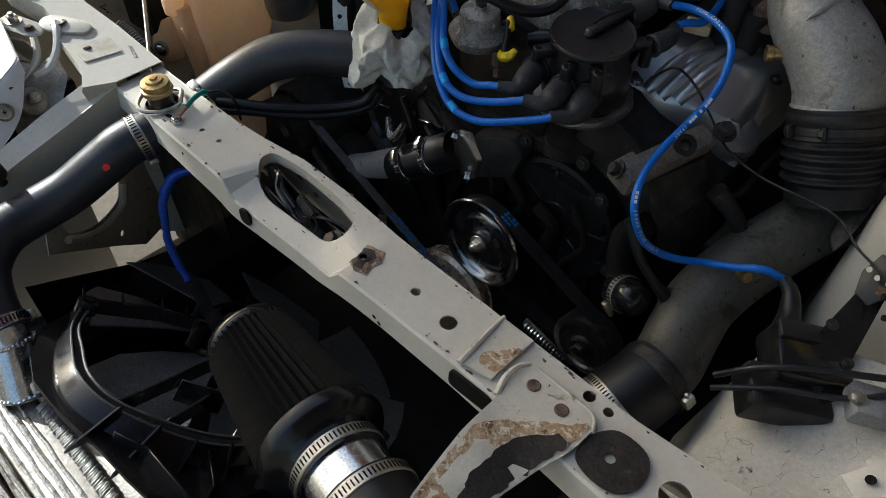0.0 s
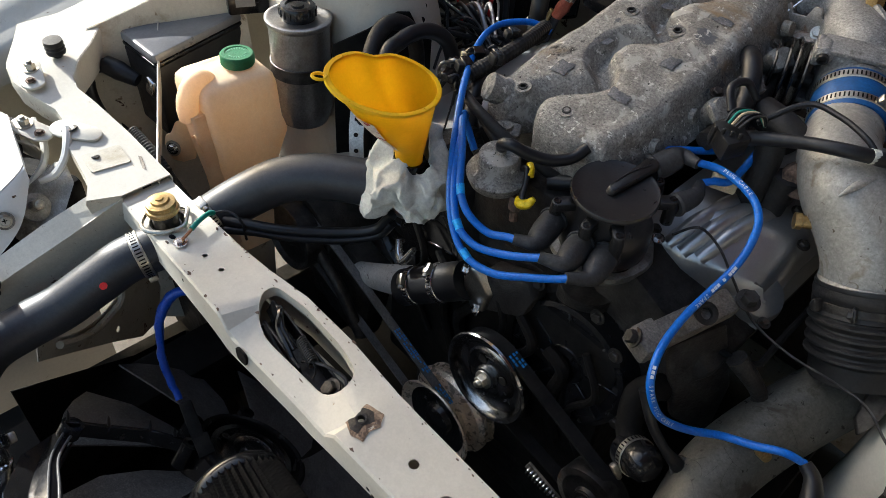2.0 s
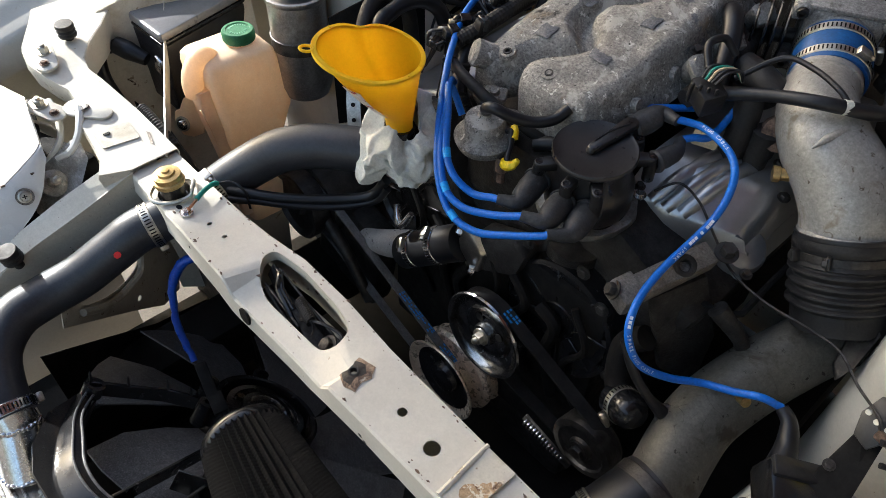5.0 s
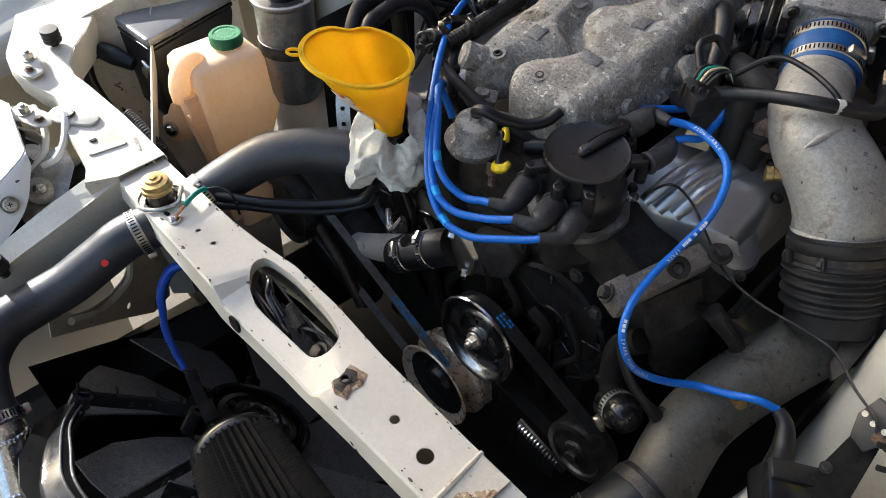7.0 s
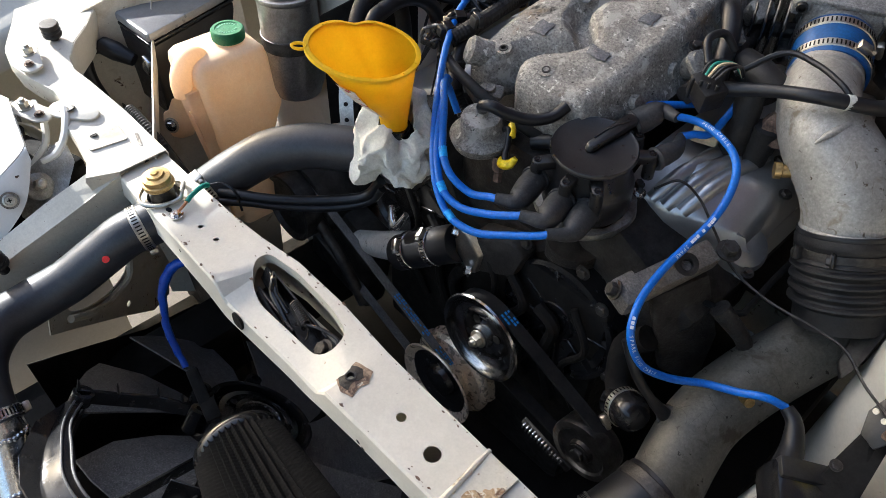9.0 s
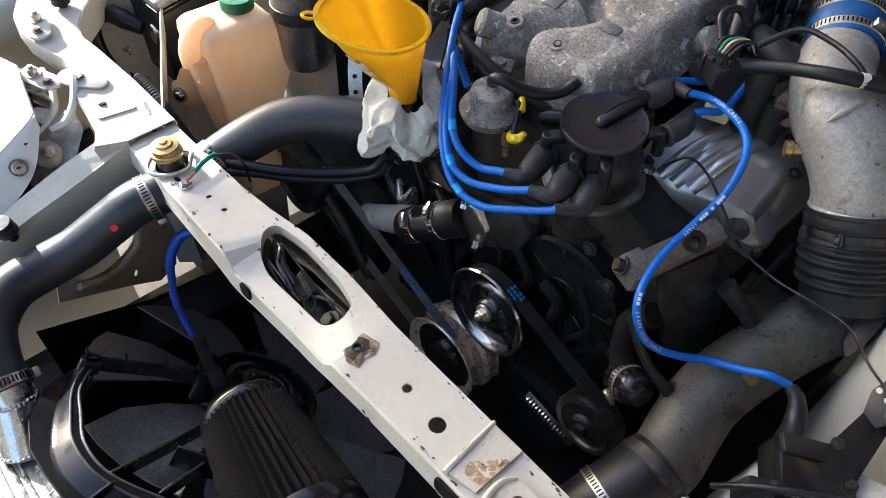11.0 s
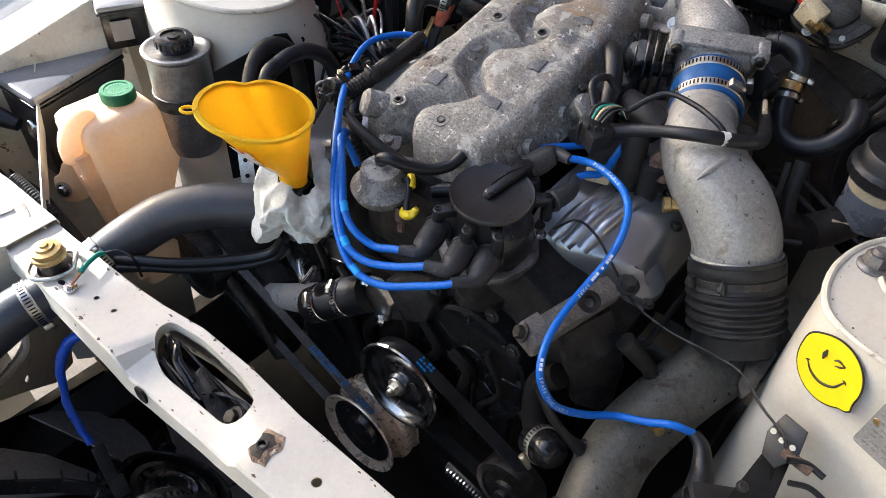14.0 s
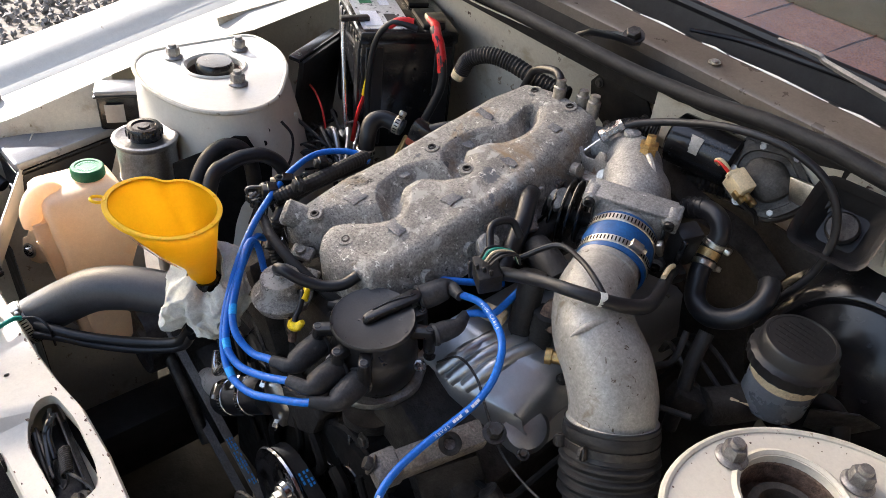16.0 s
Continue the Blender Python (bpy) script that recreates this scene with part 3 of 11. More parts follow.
def tower(name, outline, hole, z, low, grow, nuts, label, cup):
    root = thing(name, (hole[0], hole[1], low), label, "strut tower", "strut towers", kind="structure")
    bm = B()
    out = dense(rounded(outline, 0.03, 4), 0.02)
    cx, cy = sum(p[0] for p in out) / len(out), sum(p[1] for p in out) / len(out)
    rim = lambda x, y: 0.0
    plate(bm, out, [circle(hole[0], hole[1], hole[2], 40)], 0.003, Matrix.Translation((0, 0, z)))
    part("tower_top", bm, PAINT, root)
    # rolled lip round the top and round the hole
    bm = B()
    tube(bm, [(x, y, z - 0.001) for x, y in out + out[:1]], 0.004, 8, 1)
    lathe(bm, [(hole[2] - 0.001, -0.012), (hole[2] + 0.001, 0.001), (hole[2] + 0.004, 0.0035), (hole[2] + 0.008, 0.001)], (hole[0], hole[1], z), n=40)
    part("lip", bm, PAINT_WORN, root)
    # flanks
    bm = B()
    rows_ = []
    for k in range(7):
        t = k / 6
        row = []
        for x, y in out + out[:1]:
            lean = 0.16 + 0.84 * smooth_step((0.45 + math.cos(math.atan2(y - cy, x - cx) - 1.25)) / 0.9) if cup else 1.0
            g = 1 + grow * lean * t ** (0.8 if cup else 1.3)
            row.append((cx + (x - cx) * g, cy + (y - cy) * g, z - 0.002 - (z - low) * t))
        rows_.append(row)
    bm2 = skin(rows_, 0.002)
    lump(bm2, 0.003, 9)
    part("tower_wall", bm2, PAINT_WORN if name == "x" else PAINT, root)
    # cup and damper top inside the hole
    R_ = hole[2]
    bm = B()
    lathe(bm, [(R_ + 0.002, -0.006), (R_ - 0.002, -0.010), (R_ - 0.004, -0.034), (R_ * 0.78, -0.040), (R_ * 0.72, -0.040)], (hole[0], hole[1], z), n=44)
    part("damper_cup", bm, RUST_MAT, root, "rusty damper cup")
    bm = B()
    if cup:
        lathe(bm, [(R_ * 0.72, -0.040), (0, -0.042)], (hole[0], hole[1], z), n=32)
        lathe(bm, [(0.030, -0.03), (0.0305, 0.004), (0.027, 0.009), (0.0, 0.010)], (hole[0], hole[1], z), n=32)
        part("dust_cap", bm, BLACK_GLOSS, root, "black domed plastic dust cap")
    else:
        part("rubber_mount", lathe(B(), [(R_ * 0.74, -0.042), (R_ * 0.72, -0.020), (R_ * 0.66, -0.017), (R_ * 0.56, -0.020), (R_ * 0.53, -0.050), (R_ * 0.24, -0.054), (0, -0.054)], (hole[0] + 0.001, hole[1], z), n=44), GRIME, root, "dusty rubber top mount")
        part("damper_rod", lathe(B(), [(0.0135, -0.054), (0.0135, -0.046), (0.0085, -0.045), (0.0085, -0.034), (0.006, -0.0325), (0, -0.0325)], (hole[0] + 0.001, hole[1], z), n=24), RUST_MAT, root)
    for nx, ny in nuts:
        bm = B()
        lathe(bm, [(0, 0), (0.0150, 0), (0.0152, 0.002), (0.0125, 0.0045), (0.0110, 0.005), (0, 0.005)], (nx, ny, z + 0.001), (0, 0, 1), 28)
        lathe(bm, [(0.0112, 0.004), (0.0112, 0.015), (0.0100, 0.0175), (0.0068, 0.0178)], (nx, ny, z + 0.001), (0, 0, 1), 6)
        lathe(bm, [(0.0068, 0.012), (0.0066, 0.0205), (0.0058, 0.0225), (0, 0.0228)], (nx, ny, z + 0.001), (0, 0, 1), 18)
        part("stud_nut", bm, NUT_STEEL, root, "weathered flange nut on a stud")
    return root


tower("strut_tower", TF, (-0.468, 0.370, 0.044), 0.330, -0.28, 0.95, [(-0.527, 0.327), (-0.512, 0.436), (-0.388, 0.369)], "cream strut tower with three studs and a black cap", True)
TN = [(0.468, 0.310), (0.455, 0.345), (0.453, 0.385), (0.463, 0.430), (0.487, 0.469), (0.525, 0.505), (0.565, 0.525), (0.618, 0.534), (0.622, 0.40), (0.611, 0.272), (0.604, 0.266), (0.563, 0.281), (0.503, 0.293)]
near_tower = tower("strut_tower", TN, (0.541, 0.411, 0.047), 0.300, -0.25, 0.16, [(0.481, 0.404), (0.569, 0.475), (0.566, 0.360)], "cream strut tower with an open rusty centre", False)
chip_rand = random.Random(8)
bm = B()
for k in range(36):
    i_ = chip_rand.randrange(len(TN))
    a_, b_ = Vector(TN[i_]), Vector(TN[(i_ + 1) % len(TN)])
    p = a_.lerp(b_, chip_rand.random())
    c_ = Vector((0.545, 0.40))
    p = p + (c_ - p).normalized() * (0.002 + chip_rand.expovariate(160))
    if (p - Vector((0.541, 0.411))).length < 0.058:
        continue
    r_ = chip_rand.choice((0.0003, 0.0004, 0.0006, 0.0010))
    prism(bm, [(p.x + r_ * chip_rand.uniform(0.5, 1.4) * math.cos(t), p.y + r_ * chip_rand.uniform(0.5, 1.4) * math.sin(t), 0.3002) for t in np.linspace(0, 5.5, 7)], (0, 0, 0.0004))
tagged(part("paint_chip", bm, RUST_MAT, near_tower, "small rusty paint chips"), kind="stuff")
# folded seam beside the near tower and the apron sheet that runs on level
bm = B()
tube(bm, [(0.606, 0.262, 0.299), (0.613, 0.33, 0.3015), (0.617, 0.40, 0.3025), (0.620, 0.47, 0.3025), (0.622, 0.534, 0.3015)], [0.003, 0.0042, 0.0045, 0.0045, 0.0036], 12)
part("seam", bm, PAINT, near_tower)
part("seam_edge", tube(B(), [(0.612, 0.262, 0.2995), (0.6185, 0.33, 0.3005), (0.6225, 0.40, 0.3010), (0.6255, 0.47, 0.3010), (0.6275, 0.534, 0.3005)], 0.0022, 8), PAINT_WORN, near_tower)
bm = skin([[(0.614, 0.536, 0.2985), (0.616, 0.47, 0.2995), (0.612, 0.40, 0.2995), (0.608, 0.33, 0.2985), (0.602, 0.262, 0.297), (0.604, 0.25, 0.285)],
           [(0.640, 0.545, 0.301), (0.640, 0.47, 0.300), (0.640, 0.40, 0.299), (0.640, 0.33, 0.298), (0.640, 0.25, 0.295), (0.640, 0.20, 0.24)],
           [(0.700, 0.575, 0.318), (0.700, 0.47, 0.312), (0.700, 0.40, 0.308), (0.700, 0.33, 0.302), (0.700, 0.25, 0.290), (0.700, 0.10, 0.24)]])
tagged(new("apron_2", finish(bm, "apron_2", PAINT, 50)), "cream inner apron sheet beside the strut tower", "apron", kind="structure")
# apron sheets beside the far tower
bm = skin([[(-0.702, -0.05, 0.21), (-0.702, 0.10, 0.240), (-0.702, 0.25, 0.276), (-0.702, 0.40, 0.312), (-0.702, 0.55, 0.345), (-0.702, 0.8, 0.38)],
           [(-0.650, -0.05, 0.20), (-0.640, 0.10, 0.232), (-0.610, 0.25, 0.285), (-0.575, 0.36, 0.328), (-0.575, 0.50, 0.334), (-0.64, 0.8, 0.36)]])
tagged(new("apron_1", finish(bm, "apron_1", PAINT, 50)), "cream inner apron sheet joining fender and strut tower", "apron", kind="structure")
# inner fender walls
bm = skin([[(-0.648, -0.05, 0.20), (-0.638, 0.10, 0.232), (-0.606, 0.25, 0.283)], [(-0.64, -0.04, 0.08), (-0.61, 0.10, 0.06), (-0.56, 0.24, 0.06)], [(-0.62, -0.03, -0.1), (-0.57, 0.10, -0.15), (-0.54, 0.22, -0.2)], [(-0.58, -0.02, -0.35), (-0.54, 0.10, -0.40), (-0.52, 0.2, -0.4)]])
lump(bm, 0.004, 8)
tagged(new("wall_inner_1", finish(bm, "wall_inner_1", PAINT_WORN, 50)), "stained cream inner fender wall behind the coolant bottle", "inner fender", kind="structure")
bm = skin([[(-0.64, 0.46, 0.34), (-0.66, 0.62, 0.35), (-0.66, 0.95, 0.38)], [(-0.60, 0.48, 0.12), (-0.64, 0.62, 0.10), (-0.64, 0.95, 0.10)], [(-0.55, 0.48, -0.3), (-0.58, 0.62, -0.3), (-0.58, 0.95, -0.3)]])
tagged(new("wall_inner_2", finish(bm, "wall_inner_2", PAINT_WORN, 50)), "stained cream inner fender wall beside the battery", "inner fender", kind="structure")
# near inner fender: the low cream panel in front of the near tower
bm = skin([[(0.72, -0.15, 0.20), (0.72, 0.0, 0.20), (0.72, 0.12, 0.20), (0.72, 0.27, 0.24)],
           [(0.66, -0.15, 0.17), (0.66, 0.0, 0.16), (0.655, 0.12, 0.155), (0.64, 0.255, 0.18)],
           [(0.60, -0.12, 0.10), (0.595, 0.0, 0.085), (0.59, 0.12, 0.085), (0.585, 0.235, 0.12)],
           [(0.53, -0.08, 0.06), (0.525, 0.02, 0.05), (0.52, 0.12, 0.06), (0.52, 0.225, 0.11)],
           [(0.475, -0.05, 0.05), (0.465, 0.03, 0.04), (0.463, 0.12, 0.05), (0.463, 0.22, 0.10)],
           [(0.45, -0.05, 0.0), (0.445, 0.03, -0.02), (0.44, 0.12, -0.02), (0.44, 0.24, 0.0)],
           [(0.43, -0.05, -0.30), (0.43, 0.03, -0.30), (0.43, 0.12, -0.30), (0.43, 0.26, -0.30)]])
bmesh.ops.subdivide_edges(bm, edges=bm.edges[:], cuts=1, use_grid_fill=True, smooth=0.3)
lump(bm, 0.004, 10)
SCUFFED = shade("scuffed_cream_paint", (0.50, 0.485, 0.43), (0.58, 0.56, 0.50), 10, (0.3, 0.5), bump=0.18, bscale=60, grain=0.08, scratch=((0.22, 0.20, 0.17), 34, 0.012), stain=[((0.34, 0.30, 0.24), 9, 0.42, 0.12), ((0.10, 0.08, 0.06), 24, 0.33, 0.03), ((0.05, 0.04, 0.035), 110, 0.30, 0.02)])
tagged(new("wall_inner_3", finish(bm, "wall_inner_3", SCUFFED, 60)), "cream inner fender panel with scuffs near the headlamp", "inner fender", kind="structure")

# added floor of the engine bay, near black for the shade far down
sf = thing("subframe", (0, 0.25, -0.42), "near-black side rails and undertray added to close the bay below", "subframe", kind="structure")
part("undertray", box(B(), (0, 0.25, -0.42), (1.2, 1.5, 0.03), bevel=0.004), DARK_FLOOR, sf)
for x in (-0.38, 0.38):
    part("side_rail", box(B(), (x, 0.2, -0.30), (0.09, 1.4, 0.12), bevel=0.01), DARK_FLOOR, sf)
# front panel below the beam on the far side and closing panels
bm = B()
box(bm, (-0.70, -0.35, -0.25), (0.05, 0.5, 0.55), bevel=0.004)
box(bm, (0.72, -0.2, -0.25), (0.05, 0.8, 0.75), bevel=0.004)
solid("front_panel", bm, PAINT, "cream lower front body panel", "body panel", kind="structure")

# firewall and cowl
bm = B()
rows_ = []
for z, y in ((0.455, 0.735), (0.44, 0.775), (0.36, 0.80), (0.20, 0.82), (-0.1, 0.84), (-0.4, 0.80)):
    rows_.append([(x, y + 0.012 * math.sin(x * 9) + 0.06 * max(0.0, abs(x) - 0.42) , z - 0.05 * (x > 0.3) * (z > 0.4)) for x in np.linspace(-0.70, 0.70, 25)])
bm = skin(rows_, 0.002)
lump(bm, 0.003, 7)
tagged(new("firewall", finish(bm, "firewall", PAINT_WORN, 50)), "stained cream firewall behind the engine", "firewall", kind="structure")


bm = skin([[(x, 0.778 + 0.010 * math.sin(x * 11), 0.335 - 0.10 * (x - 0.15) + 0.01 * math.sin(x * 23)) for x in np.linspace(0.02, 0.40, 14)], [(x, 0.790 + 0.008 * math.sin(x * 9), 0.22) for x in np.linspace(0.02, 0.40, 14)], [(x, 0.805, 0.05) for x in np.linspace(0.02, 0.40, 14)], [(x, 0.80, -0.3) for x in np.linspace(0.02, 0.40, 14)]], 0.004)
tagged(new("sound_mat", finish(lump(bm, 0.004, 25), "sound_mat", GRIME, 50)), "grimy sound-deadening mat on the firewall", "mat", kind="structure")


bm = plate(B(), dense(rounded([(0.380, 0.460), (0.46, 0.455), (0.545, 0.445), (0.70, 0.424), (0.70, 0.352), (0.62, 0.362), (0.545, 0.372), (0.50, 0.366), (0.452, 0.362), (0.408, 0.376), (0.382, 0.40)], 0.012, 4), 0.02), [circle(0.462, 0.423, 0.0035, 10), circle(0.515, 0.418, 0.004, 10), circle(0.437, 0.425, 0.003, 10)], 0.002, Matrix.Translation((0, 0.7225, 0)) @ Matrix.Rotation(radians(90), 4, "X"), lambda x, y: 0.002 * math.sin(18 * x) * math.sin(40 * y))
tagged(new("firewall_panel", finish(lump(bm, 0.0012, 20), "firewall_panel", PAINT_WORN, 40)), "cream firewall upper panel with dirt and small holes", "firewall", kind="structure")
bm = tube(B(), [(0.444, 0.7230, 0.448), (0.447, 0.7225, 0.425), (0.453, 0.7220, 0.40), (0.458, 0.7225, 0.372)], [0.002, 0.0032, 0.0034, 0.002], 10)
tagged(new("firewall_rib", finish(bm, "firewall_rib", PAINT_WORN, 60)), "pressed rib on the cream firewall panel", "firewall", kind="structure")


bm = plate(B(), dense(rounded([(0.112, 0.452), (0.20, 0.452), (0.29, 0.462), (0.372, 0.462), (0.372, 0.40), (0.30, 0.372), (0.20, 0.375), (0.112, 0.385)], 0.01, 4), 0.02), [circle(0.232, 0.437, 0.003, 10)], 0.002, Matrix.Translation((0, 0.7375, 0)) @ Matrix.Rotation(radians(90), 4, "X"))
tagged(new("firewall_panel_2", finish(lump(bm, 0.0015, 18), "firewall_panel_2", PAINT_WORN, 40)), "stained cream strip of firewall above the wiper motor", "firewall", kind="structure")


def cowl_z(x):
    return 0.470 - 0.05 * x


def seal_z(x):
    """Height of the bonnet seal, which rises over the pedal side."""
    return cowl_z(x) + float(np.interp(x, [-0.72, 0.1, 0.2, 0.285, 0.36, 0.43, 0.5, 0.54, 0.72], [0, 0, 0.008, 0.021, 0.025, 0.022, 0.018, 0.014, 0.0]))


SEAL_X = np.linspace(-0.72, 0.72, 37)
bm = skin([[(x, 0.701, seal_z(x) - 0.008) for x in SEAL_X], [(x, 0.735, seal_z(x) - 0.012) for x in SEAL_X], [(x, 0.742, cowl_z(x) - 0.045) for x in SEAL_X], [(x, 0.80, cowl_z(x) - 0.05) for x in SEAL_X], [(x, 0.806, cowl_z(x) - 0.015) for x in SEAL_X]])
tagged(new("cowl_gutter", finish(bm, "cowl_gutter", RUBBER_DUSTY, 40)), "dirty black rain gutter under the windscreen", "cowl", kind="structure")
# bonnet seal, a double bead
root = thing("bonnet_seal", (0, 0.70, cowl_z(0)), "black rubber bonnet seal along the cowl edge", "seal")
bm = B()
tube(bm, [(x, 0.700 + 0.006 * math.sin(x * 5), seal_z(x) + 0.002) for x in SEAL_X], 0.0105, 12, 2)
part("bulb", bm, RUBBER_DUSTY, root)
bm = B()
tube(bm, [(x, 0.722 + 0.006 * math.sin(x * 5), seal_z(x) - 0.006) for x in SEAL_X], 0.006, 10, 2)
part("bead", bm, RUBBER, root)
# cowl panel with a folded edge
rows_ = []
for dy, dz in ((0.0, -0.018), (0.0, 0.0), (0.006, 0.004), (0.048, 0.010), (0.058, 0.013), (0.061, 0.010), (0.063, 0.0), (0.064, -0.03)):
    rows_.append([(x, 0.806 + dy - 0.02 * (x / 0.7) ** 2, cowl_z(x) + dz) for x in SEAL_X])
tagged(new("cowl_panel", finish(skin(rows_), "cowl_panel", COWL_DARK, 40)), "beige cowl panel below the windscreen, darkened for shadow and dirt", "cowl", kind="structure")
chip_c = random.Random(31)
bm = B()
x = -0.62
while x < 0.66:
    l_ = chip_c.uniform(0.03, 0.16)
    y_ = lambda q: 0.806 + 0.0600 - 0.02 * (q / 0.7) ** 2
    tube(bm, [(x, y_(x), cowl_z(x) + 0.0128), (x + l_ / 2, y_(x + l_ / 2) + 0.0006, cowl_z(x + l_ / 2) + 0.0132), (x + l_, y_(x + l_), cowl_z(x + l_) + 0.0126)], [0.0008, 0.0026, 0.0010], 6, 4)
    x += l_ + chip_c.uniform(0.004, 0.03)
tagged(new("cowl_edge_trim", finish(bm, "cowl_edge_trim", PAINT_WHITE, 40)), "worn pale edge of the cowl panel", "trim", kind="structure")
bm = B()
for x in (-0.32, 0.131, 0.50):
    hexbolt(bm, (x, 0.830, cowl_z(x) + 0.009), (0, -0.1, 1), 0.006, 0.004)
solid("cowl_bolt", bm, STEEL, "small dome-headed bolt in the cowl panel", "bolt")
# chipped edge, black trough, dashboard behind the glass
bm = skin([[(x, 0.868 - 0.02 * (x / 0.7) ** 2, cowl_z(x) - 0.02) for x in SEAL_X], [(x, 0.875, cowl_z(x) - 0.055) for x in SEAL_X], [(x, 1.035, cowl_z(x) - 0.05) for x in SEAL_X], [(x, 1.045, cowl_z(x) - 0.012) for x in SEAL_X]])
tagged(new("trough", finish(bm, "trough", BLACK_PLASTIC, 40)), "black wiper trough in front of the windscreen", "cowl", kind="structure")
dash = thing("dashboard", (0, 1.2, 0.40), "red-brown felt mat over a beige dashboard", "dashboard")
part("mat", box(B(), (0, 1.135, 0.462), (1.25, 0.16, 0.012), rotation(8, 2.8, 0), 0.004), FELT, dash, "red-brown felt mat")
for x in (-0.3, 0.02, 0.17, 0.30, 0.46):
    part("mat_seam", tube(B(), [(x, 1.06, cowl_z(x) - 0.004 - 0.020 + 0.008), (x + 0.015, 1.14, cowl_z(x) - 0.001), (x + 0.03, 1.21, cowl_z(x) + 0.009)], 0.0018, 6), DARK_SEAM, dash)
part("top", box(B(), (0, 1.385, 0.475), (1.25, 0.34, 0.03), rotation(3, 2.8, 0), 0.01), BEIGE, dash, "beige dashboard top")
part("front", box(B(), (0, 1.56, 0.32), (1.25, 0.03, 0.30), rotation(0, 2.8, 0), 0.01), BEIGE, dash)
# windscreen
bm = skin([[(x, 1.040, cowl_z(x) - 0.012) for x in SEAL_X], [(x * 0.95, 1.55, cowl_z(x) + 0.36) for x in SEAL_X], [(x * 0.88, 2.0, cowl_z(x) + 0.62) for x in SEAL_X]], 0.005)
glass = tagged(new("windscreen", finish(bm, "windscreen", GLASS_DARK, 40)), "clear laminated windscreen glass", "windscreen", kind="structure")
glass.visible_shadow = False
bm = B()
tube(bm, [(x, 1.045, cowl_z(x) - 0.004) for x in SEAL_X], 0.010, 8, 1)
solid("windscreen_rubber", bm, RUBBER, "black rubber strip at the windscreen foot", "seal", kind="structure")

# unseen board roof, added to keep sun and sky off the bay
ROOF_WOOD = shade("red_brown_boards", (0.16, 0.055, 0.035), (0.24, 0.09, 0.06), 4, (0.5, 0.7), bump=0.3, bscale=20, stain=[((0.10, 0.05, 0.035), 2, 0.4, 0.2)])
roof = thing("shade_roof", (-0.9, 2.2, 2.2), "unseen red-brown board roof added to shade the car", "roof", kind="structure")
for k in range(13):
    part("board", box(B(), (-0.35, 1.30 + k * 0.235, 2.215), (4.2, 0.225, 0.025), None, 0.003, 1), ROOF_WOOD, roof)
# boards added to dim the sky over the near side
for k in range(8):
    part("board", box(B(), (0.47 + k * 0.235, -0.45, 2.215), (0.225, 3.1, 0.025), None, 0.003, 1), ROOF_WOOD, roof)
# side strip added to cut the low sun off most of the bay
for k in range(7):
    part("board", box(B(), (-3.645 + k * 0.235, 0.9, 2.215), (0.225, 6.6, 0.025), rotation(0, 0, -9), 0.003, 1), ROOF_WOOD, roof)
for k in range(3):
    part("roof_beam", box(B(), (-1.9 + k * 1.6, 2.8, 2.14), (0.09, 3.0, 0.12), None, 0.006, 1), ROOF_WOOD, roof)
# unseen dark wall, added to keep side light off the near parts
DARK_WOOD = shade("dark_stained_boards", (0.022, 0.020, 0.018), (0.04, 0.036, 0.032), 4, (0.6, 0.8), bump=0.3, bscale=20)
side = thing("shade_wall", (2.2, 1.3, -0.6), "unseen dark board wall added to hold back light from the side", "wall", kind="structure")
for k in range(13):
    part("board", box(B(), (2.2, 0.9, -0.46 + k * 0.235), (0.025, 6.0, 0.225), None, 0.003, 1), DARK_WOOD, side)
# unseen posts that carry the added roof
for x, y in ((-3.4, -2.2), (1.7, 4.1), (-3.4, 4.1), (1.8, 0.75)):
    solid("shade_roof_post", box(B(), (x, y, 0.74), (0.1, 0.1, 2.7), None, 0.008), ROOF_WOOD, "unseen square wooden post added under the shade roof", "post", "carport posts", kind="structure")

# ---- radiator support beam ----
def smooth(a, b, x):
    t = min(1.0, max(0.0, (x - a) / (b - a)))
    return t * t * (3 - 2 * t)


def beam_drop(x, y):
    """Height of the beam's top: a pressed hollow at the front of the latch opening."""
    d = smooth(-0.092, -0.066, x) * (1 - smooth(0.088, 0.112, x)) * smooth(0.050, 0.090, -y)
    return 0.158 - 0.020 * d - 0.002 * smooth(0.1, 0.2, abs(x))


beam = thing("radiator_support", (0, -0.06, 0.08), "cream sheet-metal radiator support beam with chipped paint", "body beam", kind="structure")
edge = [(-0.330, -0.034), (-0.286, -0.034), (-0.166, -0.031), (-0.110, -0.027), (-0.049, -0.018), (0.03, -0.018), (0.113, -0.024), (0.26, -0.026), (0.412, -0.027), (0.56, -0.015),
        (0.60, -0.03), (0.56, -0.105), (0.47, -0.104), (0.36, -0.098), (0.30, -0.094), (0.263, -0.0935), (0.169, -0.096), (0.12, -0.0985), (0.05, -0.098), (-0.04, -0.101), (-0.074, -0.103), (-0.189, -0.100), (-0.325, -0.098)]
slot = rounded([(-0.088, -0.052), (-0.086, -0.034), (-0.036, -0.027), (0.03, -0.030), (0.066, -0.038), (0.074, -0.060), (0.060, -0.077), (0.02, -0.078), (-0.04, -0.080), (-0.068, -0.072)], 0.012, 4)
